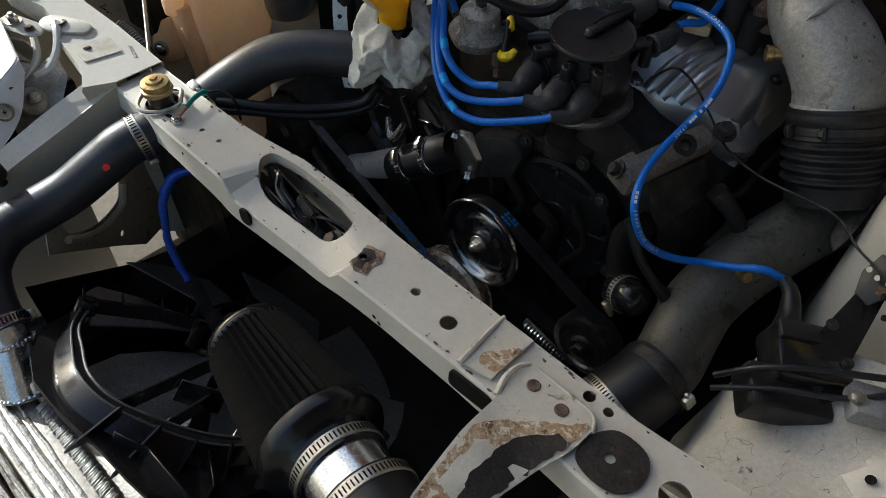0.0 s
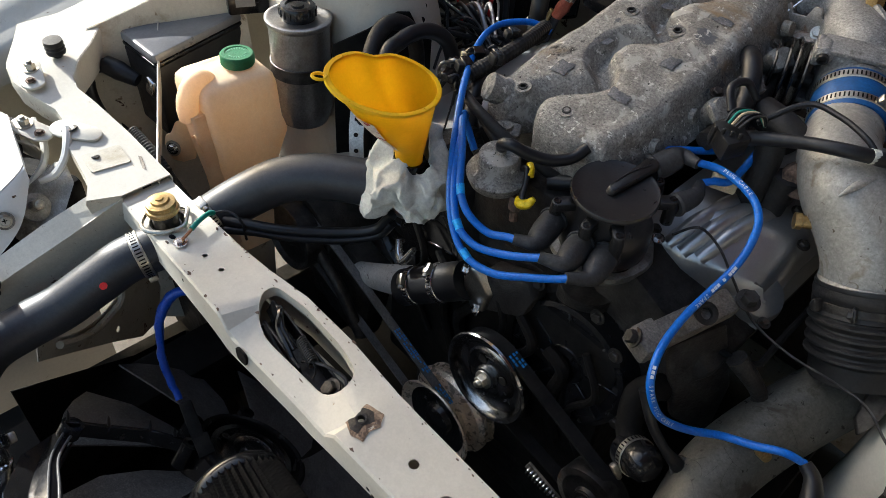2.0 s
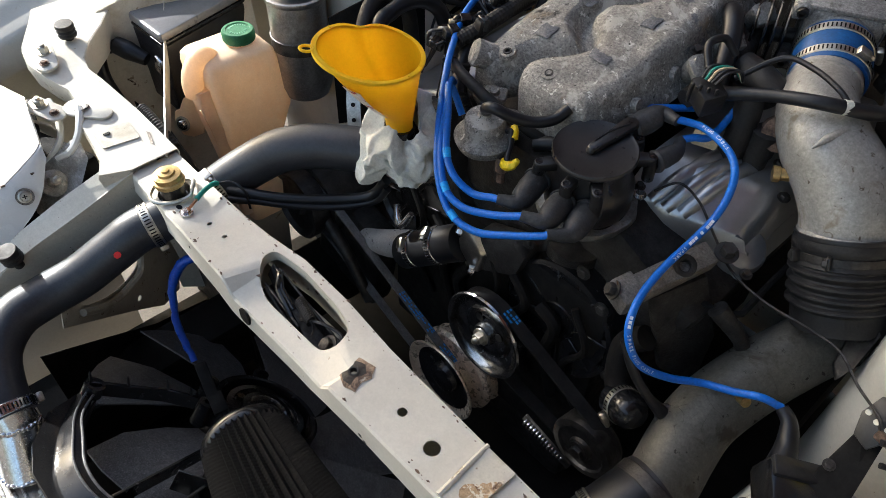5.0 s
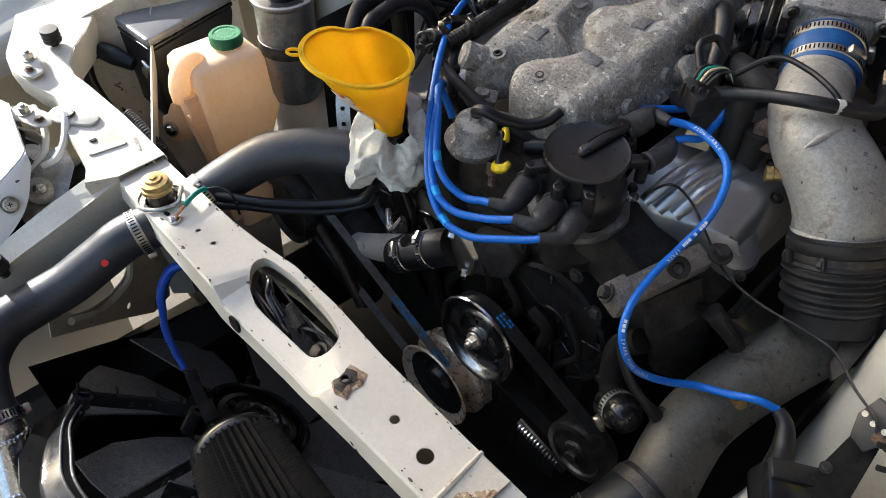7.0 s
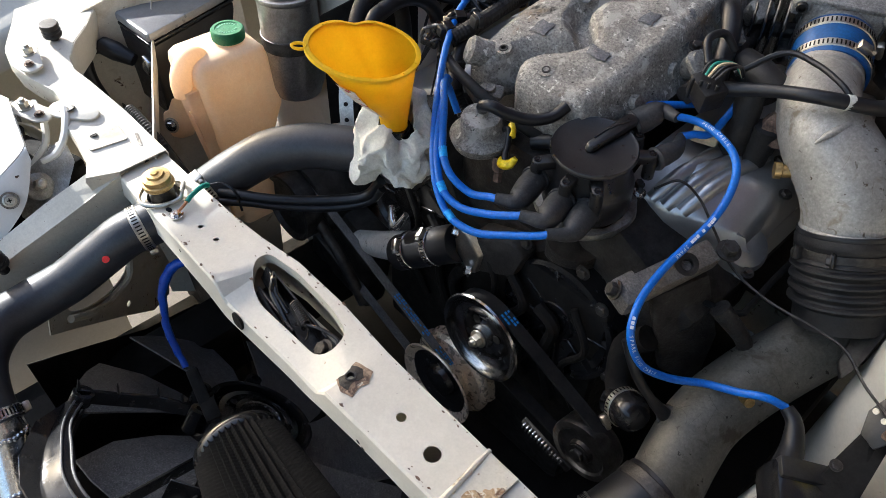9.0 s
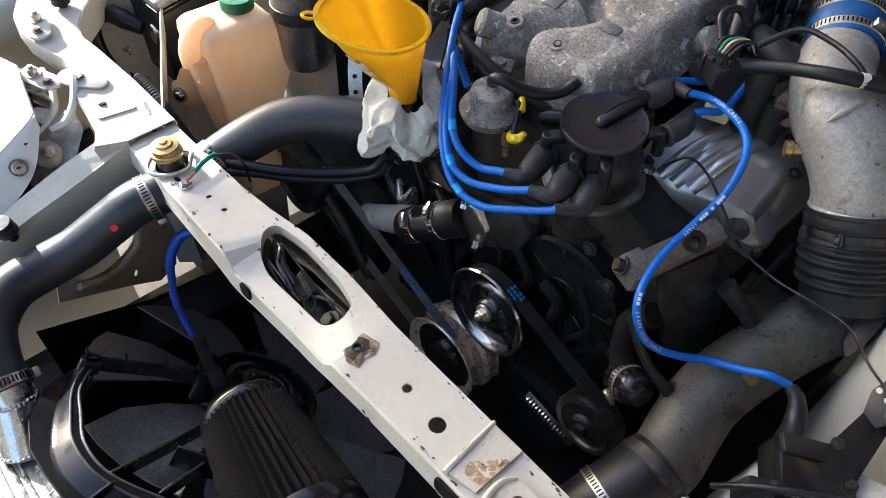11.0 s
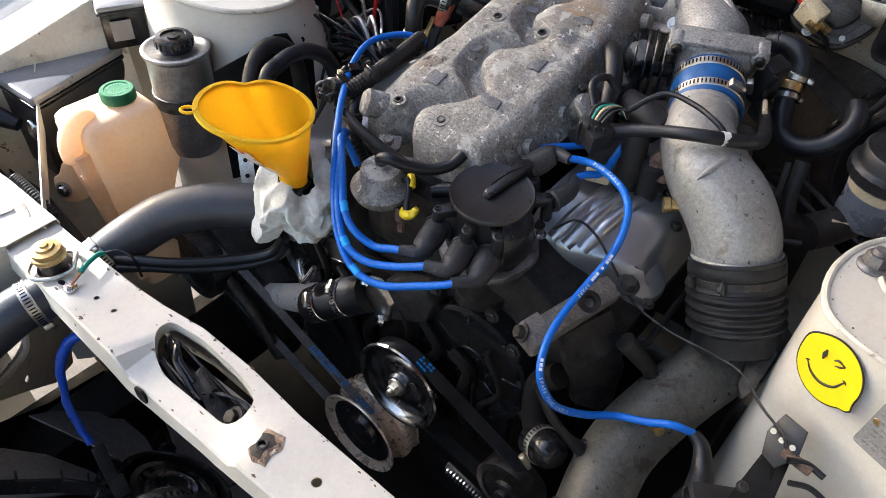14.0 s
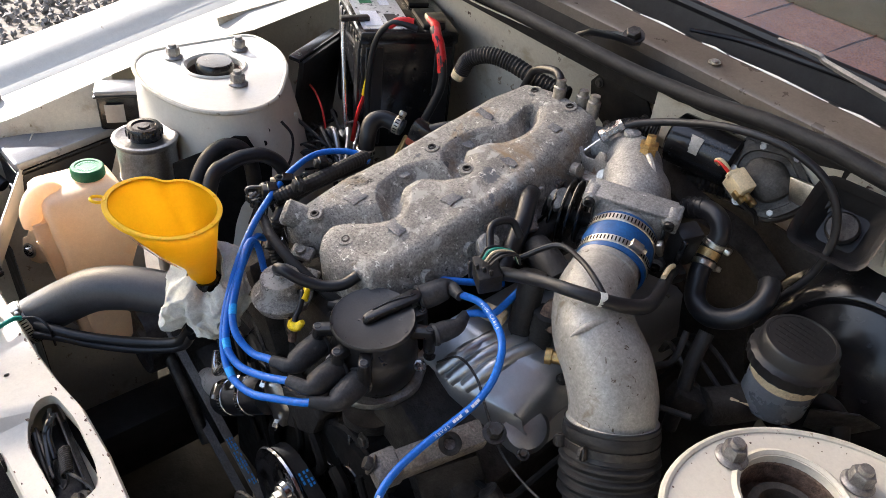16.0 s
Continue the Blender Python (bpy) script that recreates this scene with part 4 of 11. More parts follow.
holes = [slot, circle(-0.176, -0.070, 0.0032), circle(-0.144, -0.068, 0.0032), circle(0.111, -0.070, 0.0045), circle(0.178, -0.062, 0.0052), circle(0.226, -0.066, 0.0085, 20),
         circle(0.367, -0.036, 0.0058), circle(0.388, -0.037, 0.0048), circle(-0.228, -0.083, 0.006, 12, 0.6), circle(-0.256, -0.074, 0.021, 24), circle(0.47, -0.062, 0.014, 20)]
bm = plate(B(), dense(edge, 0.012), holes, 0.0016, None, beam_drop)
part("beam_top", bm, PAINT, beam, angle=20)
# front flank, rear flank and lower flange
front = [(float(x), float(np.interp(x, [q[0] for q in edge[:10:-1]], [q[1] for q in edge[:10:-1]]))) for x in np.arange(-0.324, 0.561, 0.008)]
low_z = lambda x: 0.1245 + 0.0035 * math.sin(x * 14) - 0.010 * smooth(-0.12, -0.05, x) * (1 - smooth(0.06, 0.13, x))
bm = skin([[(x, y, beam_drop(x, y)) for x, y in front], [(x, y - 0.0022, beam_drop(x, y) - 0.0025) for x, y in front], [(x, y - 0.0045, low_z(x) + 0.004) for x, y in front], [(x, y - 0.0050, low_z(x)) for x, y in front], [(x, y - 0.0035, low_z(x) - 0.003) for x, y in front], [(x, y + 0.012, low_z(x) - 0.008) for x, y in front], [(x, y + 0.07, 0.100) for x, y in front]])
part("front_flank", bm, PAINT, beam, angle=22)
bm = skin([[(x, y, 0.157) for x, y in edge[:10]], [(x, y + 0.003, 0.150) for x, y in edge[:10]], [(x, y + 0.002, 0.09) for x, y in edge[:10]]])
part("rear_flank", bm, PAINT_WORN, beam, angle=50)
# doubler sheet after the seam, with a folded lip
bm = plate(B(), [(0.262, -0.0275), (0.297, -0.0275), (0.297, -0.086), (0.266, -0.092)], [], 0.003, Matrix.Translation((0, 0, 0.1605)))
part("doubler", bm, PAINT_WORN, beam)
bm = B()
tube(bm, [(0.260, -0.026, 0.160), (0.262, -0.05, 0.161), (0.2645, -0.078, 0.161), (0.2655, -0.093, 0.159)], [0.0022, 0.0028, 0.003, 0.0038], 8)
tube(bm, [(0.312, -0.050, 0.162), (0.306, -0.062, 0.163), (0.306, -0.078, 0.163), (0.311, -0.095, 0.161)], [0.002, 0.003, 0.0034, 0.0034], 8)
tube(bm, [(0.318, -0.0495, 0.1605), (0.35, -0.0505, 0.1612), (0.381, -0.0525, 0.1610), (0.3905, -0.066, 0.1605)], 0.0022, 8)
part("seam_lip", bm, PAINT_WORN, beam)
# gusset that runs forward, scorched round its cut edge
gus = dense([(0.313, -0.094), (0.310, -0.060), (0.318, -0.050), (0.381, -0.053), (0.390, -0.066), (0.389, -0.086), (0.386, -0.100), (0.377, -0.122), (0.369, -0.150), (0.366, -0.180), (0.372, -0.215), (0.40, -0.27), (0.335, -0.30), (0.316, -0.20), (0.312, -0.14)], 0.01)


def gus_h(x, y):
    return 0.1625 - 0.05 * smooth(0.11, 0.30, -y) - 0.012 * smooth(0.335, 0.37, x) * smooth(0.09, 0.14, -y)


bm = plate(B(), gus, [circle(0.352, -0.145, 0.004, 8), circle(0.350, -0.162, 0.004, 8)], 0.002, None, gus_h)
part("gusset", bm, PAINT_WORN, beam, "scorched and rusty gusset plate", angle=25)
SCORCH = shade("heat_browned_paint", (0.44, 0.32, 0.19), (0.30, 0.185, 0.095), 40, (0.45, 0.7), bump=0.3, bscale=200, grain=0.24, scratch=((0.60, 0.52, 0.39), 55, 0.05), stain=[((0.65, 0.60, 0.49), 70, 0.47, 0.05), ((0.12, 0.06, 0.03), 60, 0.42, 0.06), ((0.65, 0.60, 0.49), 170, 0.42, 0.03)])
BURNT = shade("burnt_paint", (0.012, 0.010, 0.009), (0.035, 0.028, 0.022), 50, (0.5, 0.85), bump=0.6, bscale=250, grain=0.3, stain=[((0.12, 0.065, 0.03), 60, 0.38, 0.05)])


def ragged(poly, seed, amount):
    """An outline with an uneven, burnt edge."""
    pts = dense(poly, 0.004)
    return [(x + amount * noise.noise(Vector((x * 160, y * 160, seed))), y + amount * noise.noise(Vector((x * 160, y * 160, seed + 9)))) for x, y in pts]


bm = plate(B(), ragged([(0.3160, -0.132), (0.322, -0.122), (0.333, -0.106), (0.347, -0.094), (0.362, -0.084), (0.374, -0.074), (0.382, -0.064), (0.387, -0.066), (0.386, -0.086), (0.383, -0.098), (0.374, -0.122), (0.366, -0.150), (0.363, -0.180), (0.369, -0.215), (0.396, -0.265), (0.338, -0.295), (0.3185, -0.20)], 2.0, 0.0035), [], 0.0003, None, lambda x, y: gus_h(x, y) + 0.0006)
part("scorch_mark", bm, SCORCH, beam, "brown heat-scorched paint", angle=25)
bm = plate(B(), ragged([(0.350, -0.112), (0.362, -0.098), (0.374, -0.086), (0.385, -0.090), (0.382, -0.102), (0.373, -0.124), (0.366, -0.150), (0.363, -0.180), (0.366, -0.208), (0.354, -0.205), (0.342, -0.165), (0.344, -0.132)], 5.0, 0.005), [], 0.0003, None, lambda x, y: gus_h(x, y) + 0.0012)
part("burnt_edge", bm, BURNT, beam, "black burnt edge", angle=25)
bm = plate(B(), ragged([(0.272, -0.072), (0.281, -0.060), (0.296, -0.040), (0.2965, -0.052), (0.296, -0.078), (0.280, -0.083)], 7.0, 0.003), [], 0.0003, Matrix.Translation((0, 0, 0.1611)))
part("scorch_mark", bm, SCORCH, beam)
# flat black patch in place of a hole-like depression
bm = plate(B(), rounded([(0.390, -0.092), (0.389, -0.068), (0.400, -0.050), (0.412, -0.045), (0.434, -0.047), (0.445, -0.060), (0.446, -0.080), (0.434, -0.097), (0.408, -0.099)], 0.01), [circle(0.414, -0.073, 0.005)], 0.002, Matrix.Translation((0, 0, 0.1595)))
part("black_patch", bm, BURNT, beam, "flat black mottled patch on the beam")
bm = B()
for x, y in ((0.328, -0.066), (0.360, -0.068)):
    lathe(bm, [(0.0065, 0), (0.0055, 0.0009), (0.003, 0.0003), (0, 0.0002)], (x, y, 0.1627), n=18)
part("spot_weld", bm, RUST_MAT, beam)
bm = B()
lathe(bm, [(0.0038, -0.006), (0.0040, 0.0006), (0.0056, 0.0007), (0.0060, 0.0)], (0.111, -0.070, beam_drop(0.111, -0.070) + 0.0014), n=20)
part("threaded_insert", bm, STEEL_DARK, beam)
PATCH_RUST = shade("flaking_rust_patch", (0.20, 0.13, 0.085), (0.34, 0.25, 0.17), 60, (0.6, 0.85), bump=0.4, bscale=300, grain=0.25, stain=[((0.07, 0.045, 0.035), 45, 0.45, 0.06), ((0.50, 0.46, 0.38), 90, 0.36, 0.04)])
bm = plate(B(), ragged([(0.094, -0.078), (0.101, -0.055), (0.121, -0.050), (0.129, -0.062), (0.126, -0.072), (0.130, -0.084), (0.116, -0.088)], 3.0, 0.0022), [circle(0.111, -0.070, 0.0046)], 0.0003, None, lambda x, y: beam_drop(x, y) + 0.0009)
part("scorch_mark", bm, PATCH_RUST, beam)
bm = plate(B(), ragged([(0.098, -0.078), (0.101, -0.060), (0.112, -0.056), (0.121, -0.062), (0.118, -0.074), (0.122, -0.082), (0.112, -0.084)], 6.0, 0.002), [circle(0.111, -0.070, 0.0046)], 0.0003, None, lambda x, y: beam_drop(x, y) + 0.0013)
part("rust_patch", bm, BURNT, beam, "rust patch where a bracket stood")
# sheet around the slot: turned-down lip
bm = skin([[(x, y, beam_drop(x, y)) for x, y in slot + slot[:1]], [(x, y, beam_drop(x, y) - 0.014) for x, y in slot + slot[:1]]], 0.0012)
part("slot_lip", bm, PAINT_WORN, beam)
# oblong window low in the front flank, dark holes in it
bm = B()
for x, z, w, h in ((-0.047, 0.127, 0.010, 0.012), (0.285, 0.139, 0.026, 0.0135)):
    prism(bm, [(px, -0.1068 + (0.0075 if x > 0.1 else 0.0), pz) for px, pz in rounded([(x - w, z - h), (x + w, z - h * 0.7), (x + w, z + h), (x - w, z + h * 0.8)], 0.008)], (0, 0.003, 0))
for x, z in ((0.163, 0.140), (-0.17, 0.142), (0.170, 0.136)):
    lathe(bm, [(0.0028, 0), (0.0, 0.0006)], (x, -0.1035, z), (0, -1, 0), 12)
part("flank_window", bm, BLACK_MATT, beam)

# far end of the beam, towards the headlamp
end = thing("headlamp_panel", (-0.5, -0.08, 0.08), "cream headlamp support panel with chipped edges", "body panel", kind="structure")
out = dense([(-0.324, -0.034), (-0.353, -0.036), (-0.415, -0.040), (-0.495, -0.050), (-0.528, -0.056), (-0.551, -0.050), (-0.581, -0.028), (-0.607, 0.002), (-0.641, 0.030), (-0.668, 0.075), (-0.690, 0.15), (-0.706, 0.15), (-0.706, -0.06),
             (-0.66, -0.085), (-0.615, -0.110), (-0.575, -0.118), (-0.540, -0.110), (-0.500, -0.096), (-0.452, -0.098), (-0.432, -0.112), (-0.395, -0.116), (-0.362, -0.120), (-0.335, -0.135), (-0.322, -0.098)], 0.015)
rise_far = lambda x, y: 0.158 + 0.165 * max(0.0, -0.285 - x) - 0.01 * smooth(0.6, 0.7, -x)
bm = plate(B(), out, [circle(-0.394, -0.094, 0.0055, 14, 0.7), circle(-0.640, -0.03, 0.006)], 0.0016, None, rise_far)
part("panel_top", bm, PAINT, end, angle=25)
rim = [p for p in out if p[1] > -0.058 and p[0] > -0.69 and not (p[0] < -0.66 and p[1] < 0.05)]
bm = skin([[(x, y, rise_far(x, y) - 0.001) for x, y in rim], [(x, y + 0.002, rise_far(x, y) - 0.006) for x, y in rim], [(x + 0.004, y - 0.006, rise_far(x, y) - 0.05) for x, y in rim]])
part("panel_lip", bm, PAINT, end, angle=50)
rim = [p for p in out if p[1] < -0.090 and p[0] > -0.63]
bm = skin([[(x, y, rise_far(x, y) - 0.001) for x, y in rim], [(x, y - 0.002, rise_far(x, y) - 0.006) for x, y in rim], [(x, y + 0.004, rise_far(x, y) - 0.035) for x, y in rim]])
part("panel_lip", bm, PAINT_WORN, end, angle=50)
# side upright that runs forward and down to the radiator
bm = skin([[(-0.322, -0.098, 0.160), (-0.335, -0.165, 0.128), (-0.345, -0.235, 0.10), (-0.350, -0.285, 0.078), (-0.355, -0.33, 0.03)],
           [(-0.352, -0.130, 0.160), (-0.368, -0.185, 0.130), (-0.378, -0.245, 0.102), (-0.385, -0.295, 0.070), (-0.39, -0.335, 0.02)],
           [(-0.372, -0.125, 0.12), (-0.39, -0.185, 0.08), (-0.40, -0.245, 0.05), (-0.40, -0.295, 0.0), (-0.40, -0.335, -0.05)]])
bm = lump(bm, 0.003, 20)
part("side_ledge", bm, PAINT_WORN, end, "chipped ledge with bare spots", angle=30)
bm = skin([[(-0.322, -0.098, 0.160), (-0.335, -0.165, 0.128), (-0.345, -0.235, 0.10), (-0.350, -0.285, 0.078), (-0.355, -0.33, 0.03)],
           [(-0.324, -0.100, 0.10), (-0.338, -0.165, 0.065), (-0.347, -0.235, 0.035), (-0.352, -0.285, 0.02), (-0.357, -0.33, -0.02)]])
part("side_wall", bm, PAINT_WORN, end, "stained cream side wall below the hose", angle=30)
# near-black sheet added to stand for the shaded void behind
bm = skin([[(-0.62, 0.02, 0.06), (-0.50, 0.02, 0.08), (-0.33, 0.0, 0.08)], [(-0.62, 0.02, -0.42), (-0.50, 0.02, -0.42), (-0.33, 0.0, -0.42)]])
part("void_sheet", bm, DARK_FLOOR, end)
# cream inner panel behind the hose, with a large opening and one round hole
PN = Vector((0.797, 0.604, 0))
PU = Vector((-0.604, 0.797, 0))
pm = Matrix((PU, Vector((0, 0, 1)), PU.cross(Vector((0, 0, 1))))).transposed().to_4x4()
pm.translation = PN * -0.42
outl = [(0.000, -0.050), (0.055, -0.100), (0.137, -0.176), (0.208, -0.246), (0.262, -0.262), (0.285, -0.20), (0.265, -0.117), (0.262, 0.06), (0.10, 0.10), (0.02, 0.02)]
open_ = rounded([(0.035, -0.050), (0.105, -0.100), (0.172, -0.112), (0.190, -0.085), (0.185, 0.0), (0.06, 0.03)], 0.03, 4)
bm = plate(B(), dense(outl, 0.03), [open_, circle(0.158, -0.168, 0.0055, 12)], 0.0018, pm, lambda x, y: 0.006 * math.sin(9 * x + 14 * y))
part("inner_panel", bm, PAINT_WORN, end, "cream inner panel with a torn opening")
part("opening_rim", tube(B(), [pm @ Vector((x, y, 0.004)) for x, y in ((0.035, -0.055), (0.070, -0.085), (0.105, -0.105), (0.140, -0.114), (0.172, -0.116), (0.192, -0.088))], 0.006, 8), PAINT_WORN, end)
# second added sheet, its near-black colour standing for deep shade
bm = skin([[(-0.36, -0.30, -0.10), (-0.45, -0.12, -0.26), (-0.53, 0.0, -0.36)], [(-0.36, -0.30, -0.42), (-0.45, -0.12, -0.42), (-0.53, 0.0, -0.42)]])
part("void_sheet", bm, DARK_FLOOR, end, "dark sheet added for the shaded void below the side wall")

# paint chips along the beam's edges and round the slot
chip_rng = random.Random(4)
bm = B()


def chip(x, y, z, r):
    n_ = 7
    vs = []
    for k in range(n_):
        a = 2 * math.pi * k / n_
        q = r * chip_rng.uniform(0.45, 1.2)
        vs.append((x + 1.6 * q * math.cos(a), y + 0.8 * q * math.sin(a), z))
    prism(bm, vs, (0, 0, 0.0004))


for k in range(110):
    x = chip_rng.uniform(-0.31, 0.54)
    if chip_rng.random() < 0.6:
        y = float(np.interp(x, [q[0] for q in edge[:10]], [q[1] for q in edge[:10]])) - chip_rng.expovariate(400)
    else:
        y = float(np.interp(x, [q[0] for q in edge[:10:-1]], [q[1] for q in edge[:10:-1]])) + chip_rng.expovariate(300)
    if -0.285 < x < -0.225:
        continue
    chip(x, y, beam_drop(x, y) + 0.0002, chip_rng.choice((0.0005, 0.0007, 0.0009, 0.0013, 0.0021)))
for k in range(12):
    i_ = chip_rng.randrange(len(slot))
    cx_, cy_ = -0.01, -0.054
    x, y = slot[i_]
    d_ = chip_rng.uniform(1.02, 1.10)
    chip(cx_ + (x - cx_) * d_, cy_ + (y - cy_) * d_, beam_drop(cx_ + (x - cx_) * d_, cy_ + (y - cy_) * d_) + 0.0003, chip_rng.choice((0.0006, 0.001, 0.003)))
tagged(part("paint_chip", bm, RUST_MAT, beam, "small rusty paint chips"), kind="stuff")

# bonnet latch inside the slot
latch = thing("bonnet_latch", (0.0, -0.055, 0.10), "greasy black bonnet latch with a coil spring", "latch")
bm = B()
box(bm, (-0.005, -0.056, 0.112), (0.14, 0.040, 0.003), rotation(0, 6, -3), 0.001)
box(bm, (-0.03, -0.066, 0.125), (0.075, 0.003, 0.022), rotation(8, 4, -4), 0.001)
box(bm, (-0.02, -0.044, 0.124), (0.11, 0.003, 0.020), rotation(-6, 8, -3), 0.001)
part("bracket", bm, STEEL_DARK, latch)
bm = B()
prism(bm, [(-0.078, -0.046, 0.148), (-0.055, -0.05, 0.152), (-0.04, -0.058, 0.146), (-0.012, -0.062, 0.138), (-0.018, -0.068, 0.13), (-0.05, -0.062, 0.134), (-0.075, -0.056, 0.138)], (0, 0.004, -0.002), 0.0012)
tube(bm, [(-0.08, -0.05, 0.13), (-0.065, -0.045, 0.146), (-0.052, -0.052, 0.152), (-0.045, -0.06, 0.142), (-0.02, -0.066, 0.135), (0.0, -0.07, 0.128)], 0.0035, 8)
part("lever", bm, BLACK_GLOSS, latch)
bm = B()
tube(bm, [(-0.018 + 0.034 * k / 96 + 0.0, -0.050 + 0.006 * math.cos(k * math.pi / 4) - 0.008 * k / 96, 0.138 + 0.006 * math.sin(k * math.pi / 4)) for k in range(97)], 0.0011, 6, 1)
tube(bm, [(0.016, -0.058, 0.14), (0.022, -0.06, 0.134), (0.024, -0.066, 0.128), (0.018, -0.068, 0.13)], 0.0011, 6)
part("coil_spring", bm, STEEL_DARK, latch)
bm = B()
hexbolt(bm, (0.046, -0.058, 0.124), (-0.2, -0.5, 0.8), 0.0085, 0.009)
lathe(bm, [(0.014, -0.004), (0.014, 0.0), (0.011, 0.003), (0, 0.003)], (0.046, -0.058, 0.122), (-0.2, -0.5, 0.8), 24)
part("pivot_bolt", bm, STEEL_DARK, latch)
bm = B()
tube(bm, [(0.0, -0.062, 0.13), (0.012, -0.058, 0.137), (0.03, -0.05, 0.14), (0.05, -0.043, 0.135), (0.06, -0.05, 0.128)], 0.002, 6)
tube(bm, [(-0.06, -0.068, 0.138), (-0.03, -0.072, 0.128), (0.01, -0.074, 0.121)], 0.0024, 6)
part("release_wire", bm, STEEL_DARK, latch)

# brass bleed cap with a wire collar
cap = thing("filler_cap", (-0.256, -0.076, 0.150), "stepped brass filler cap held by a wire collar", "filler cap")
bm = B()
lathe(bm, [(0, -0.03), (0.015, -0.03), (0.015, 0.012), (0.0145, 0.02), (0.012, 0.021)], (-0.256, -0.076, 0.150), n=28)
part("neck", bm, STEEL_DARK, cap)
bm = B()
lathe(bm, [(0.012, 0.0), (0.0185, 0.001), (0.0195, 0.004), (0.0185, 0.007), (0.0165, 0.008), (0.0165, 0.011), (0.0175, 0.012), (0.017, 0.015), (0.011, 0.016), (0.010, 0.019), (0.005, 0.0195), (0.0045, 0.0215), (0, 0.022)], (-0.256, -0.076, 0.172), (-0.03, -0.05, 1), 36)
part("cap", bm, BRASS, cap)
bm = B()
tube(bm, [(-0.256 + 0.026 * math.cos(a) * (1 + 0.12 * math.sin(3 * a)), -0.076 + 0.026 * math.sin(a) * (1 + 0.1 * math.cos(4 * a)), 0.1615 + 0.002 * math.sin(2 * a)) for a in np.linspace(0, 6.28, 26)], 0.0028, 8, 2)
part("collar", bm, STEEL, cap)

# earth screw and teal wire
g = thing("earth_wire", (-0.210, -0.082, 0.158), "teal earth wire under a cross-head screw", "wire")
bm = B()
hexbolt(bm, (-0.210, -0.082, 0.1582), (0, 0, 1), 0.0058, 0.005)
part("screw", bm, STEEL_BRIGHT, g)
bm = B()
tube(bm, [(-0.208, -0.080, 0.163), (-0.212, -0.068, 0.166), (-0.217, -0.058, 0.167)], 0.0018, 8)
part("copper_end", bm, COPPER, g)
bm = B()
tube(bm, [(-0.214, -0.064, 0.167), (-0.219, -0.052, 0.169), (-0.225, -0.036, 0.168), (-0.228, -0.028, 0.163)], 0.0032, 10)
part("sleeve", bm, TEAL, g)
bm = B()
tube(bm, [(-0.228, -0.028, 0.163), (-0.222, -0.012, 0.160), (-0.208, -0.004, 0.150), (-0.205, -0.002, 0.12)], 0.0016, 8)
part("lead", bm, RUBBER, g)

# ---- hoses ----
def hose(name, pts, r, material, label, place=None, n=24, step=8):
    root = thing(name, place or pts[0], label, "hose")
    part("tube", tube(B(), pts, r, n, step), material, root)
    return root


up = hose("radiator_hose", [(-0.252, -0.060, 0.122), (-0.258, -0.095, 0.122), (-0.268, -0.130, 0.114), (-0.277, -0.165, 0.095), (-0.287, -0.21, 0.072), (-0.295, -0.255, 0.060), (-0.290, -0.300, 0.056), (-0.262, -0.335, 0.046), (-0.222, -0.352, 0.028), (-0.192, -0.356, 0.008)], 0.0285, HOSE, "thick black rubber radiator hose with clamps")
clamp_band(up, (-0.262, -0.113, 0.119), (0.2, 0.93, 0.16), 0.0288, 0.013, 250)
clamp_band(up, (-0.200, -0.3555, 0.013), (-0.7, 0.1, 0.5), 0.0290, 0.014, 200, tint=STEEL_BRIGHT)
bm = lump(lathe(B(), [(0, 0), (0.004, 0.0002), (0.0045, 0), ], (-0.248, -0.168, 0.1115), (0.5, -0.3, 0.8), 9), 0.0008, 300)
part("paint_dab", bm, RED, up, "small red paint dab")
eng = hose("radiator_hose", [(-0.262, -0.040, 0.118), (-0.262, -0.010, 0.128), (-0.245, 0.022, 0.150), (-0.215, 0.058, 0.178), (-0.182, 0.090, 0.190), (-0.145, 0.122, 0.192), (-0.11, 0.150, 0.190)], 0.029, HOSE, "thick black rubber radiator hose towards the filler neck")
clamp_band(eng, (-0.263, -0.018, 0.1255), (0.05, 0.95, 0.3), 0.0292, 0.013, 100)
ov = hose("overflow_hose", [(-0.235, -0.012, 0.138), (-0.215, 0.0, 0.140), (-0.18, 0.03, 0.137), (-0.14, 0.075, 0.135), (-0.10, 0.115, 0.145), (-0.082, 0.13, 0.175)], 0.0068, RUBBER, "thin black twin overflow hose under the thick hose", n=14)
bm = tube(B(), [(-0.228, -0.018, 0.130), (-0.20, 0.008, 0.131), (-0.17, 0.036, 0.128), (-0.13, 0.080, 0.126), (-0.095, 0.118, 0.138), (-0.078, 0.128, 0.165)], 0.0055, 12)
part("tube", bm, RUBBER, ov)

# ---- radiator ----
rad = thing("radiator", (-0.1, -0.40, -0.40), "aluminium radiator with a welded end tank", "radiator")
TANK = [(-0.365, 0), (0.46, 0)]
bm = B()
box(bm, (0.05, -0.398, -0.075), (0.83, 0.055, 0.05), None, 0.006)
part("end_tank", bm, ALU_DIRTY, rad)
STREAKY = shade("streaked_alloy", (0.22, 0.215, 0.205), (0.44, 0.435, 0.42), 90, (0.35, 0.6), metal=0.75, bump=0.6, bscale=200, grain=0.3, scratch=((0.07, 0.06, 0.05), 60, 0.03), stain=[((0.10, 0.075, 0.055), 30, 0.42, 0.1), ((0.55, 0.54, 0.53), 70, 0.34, 0.05)])
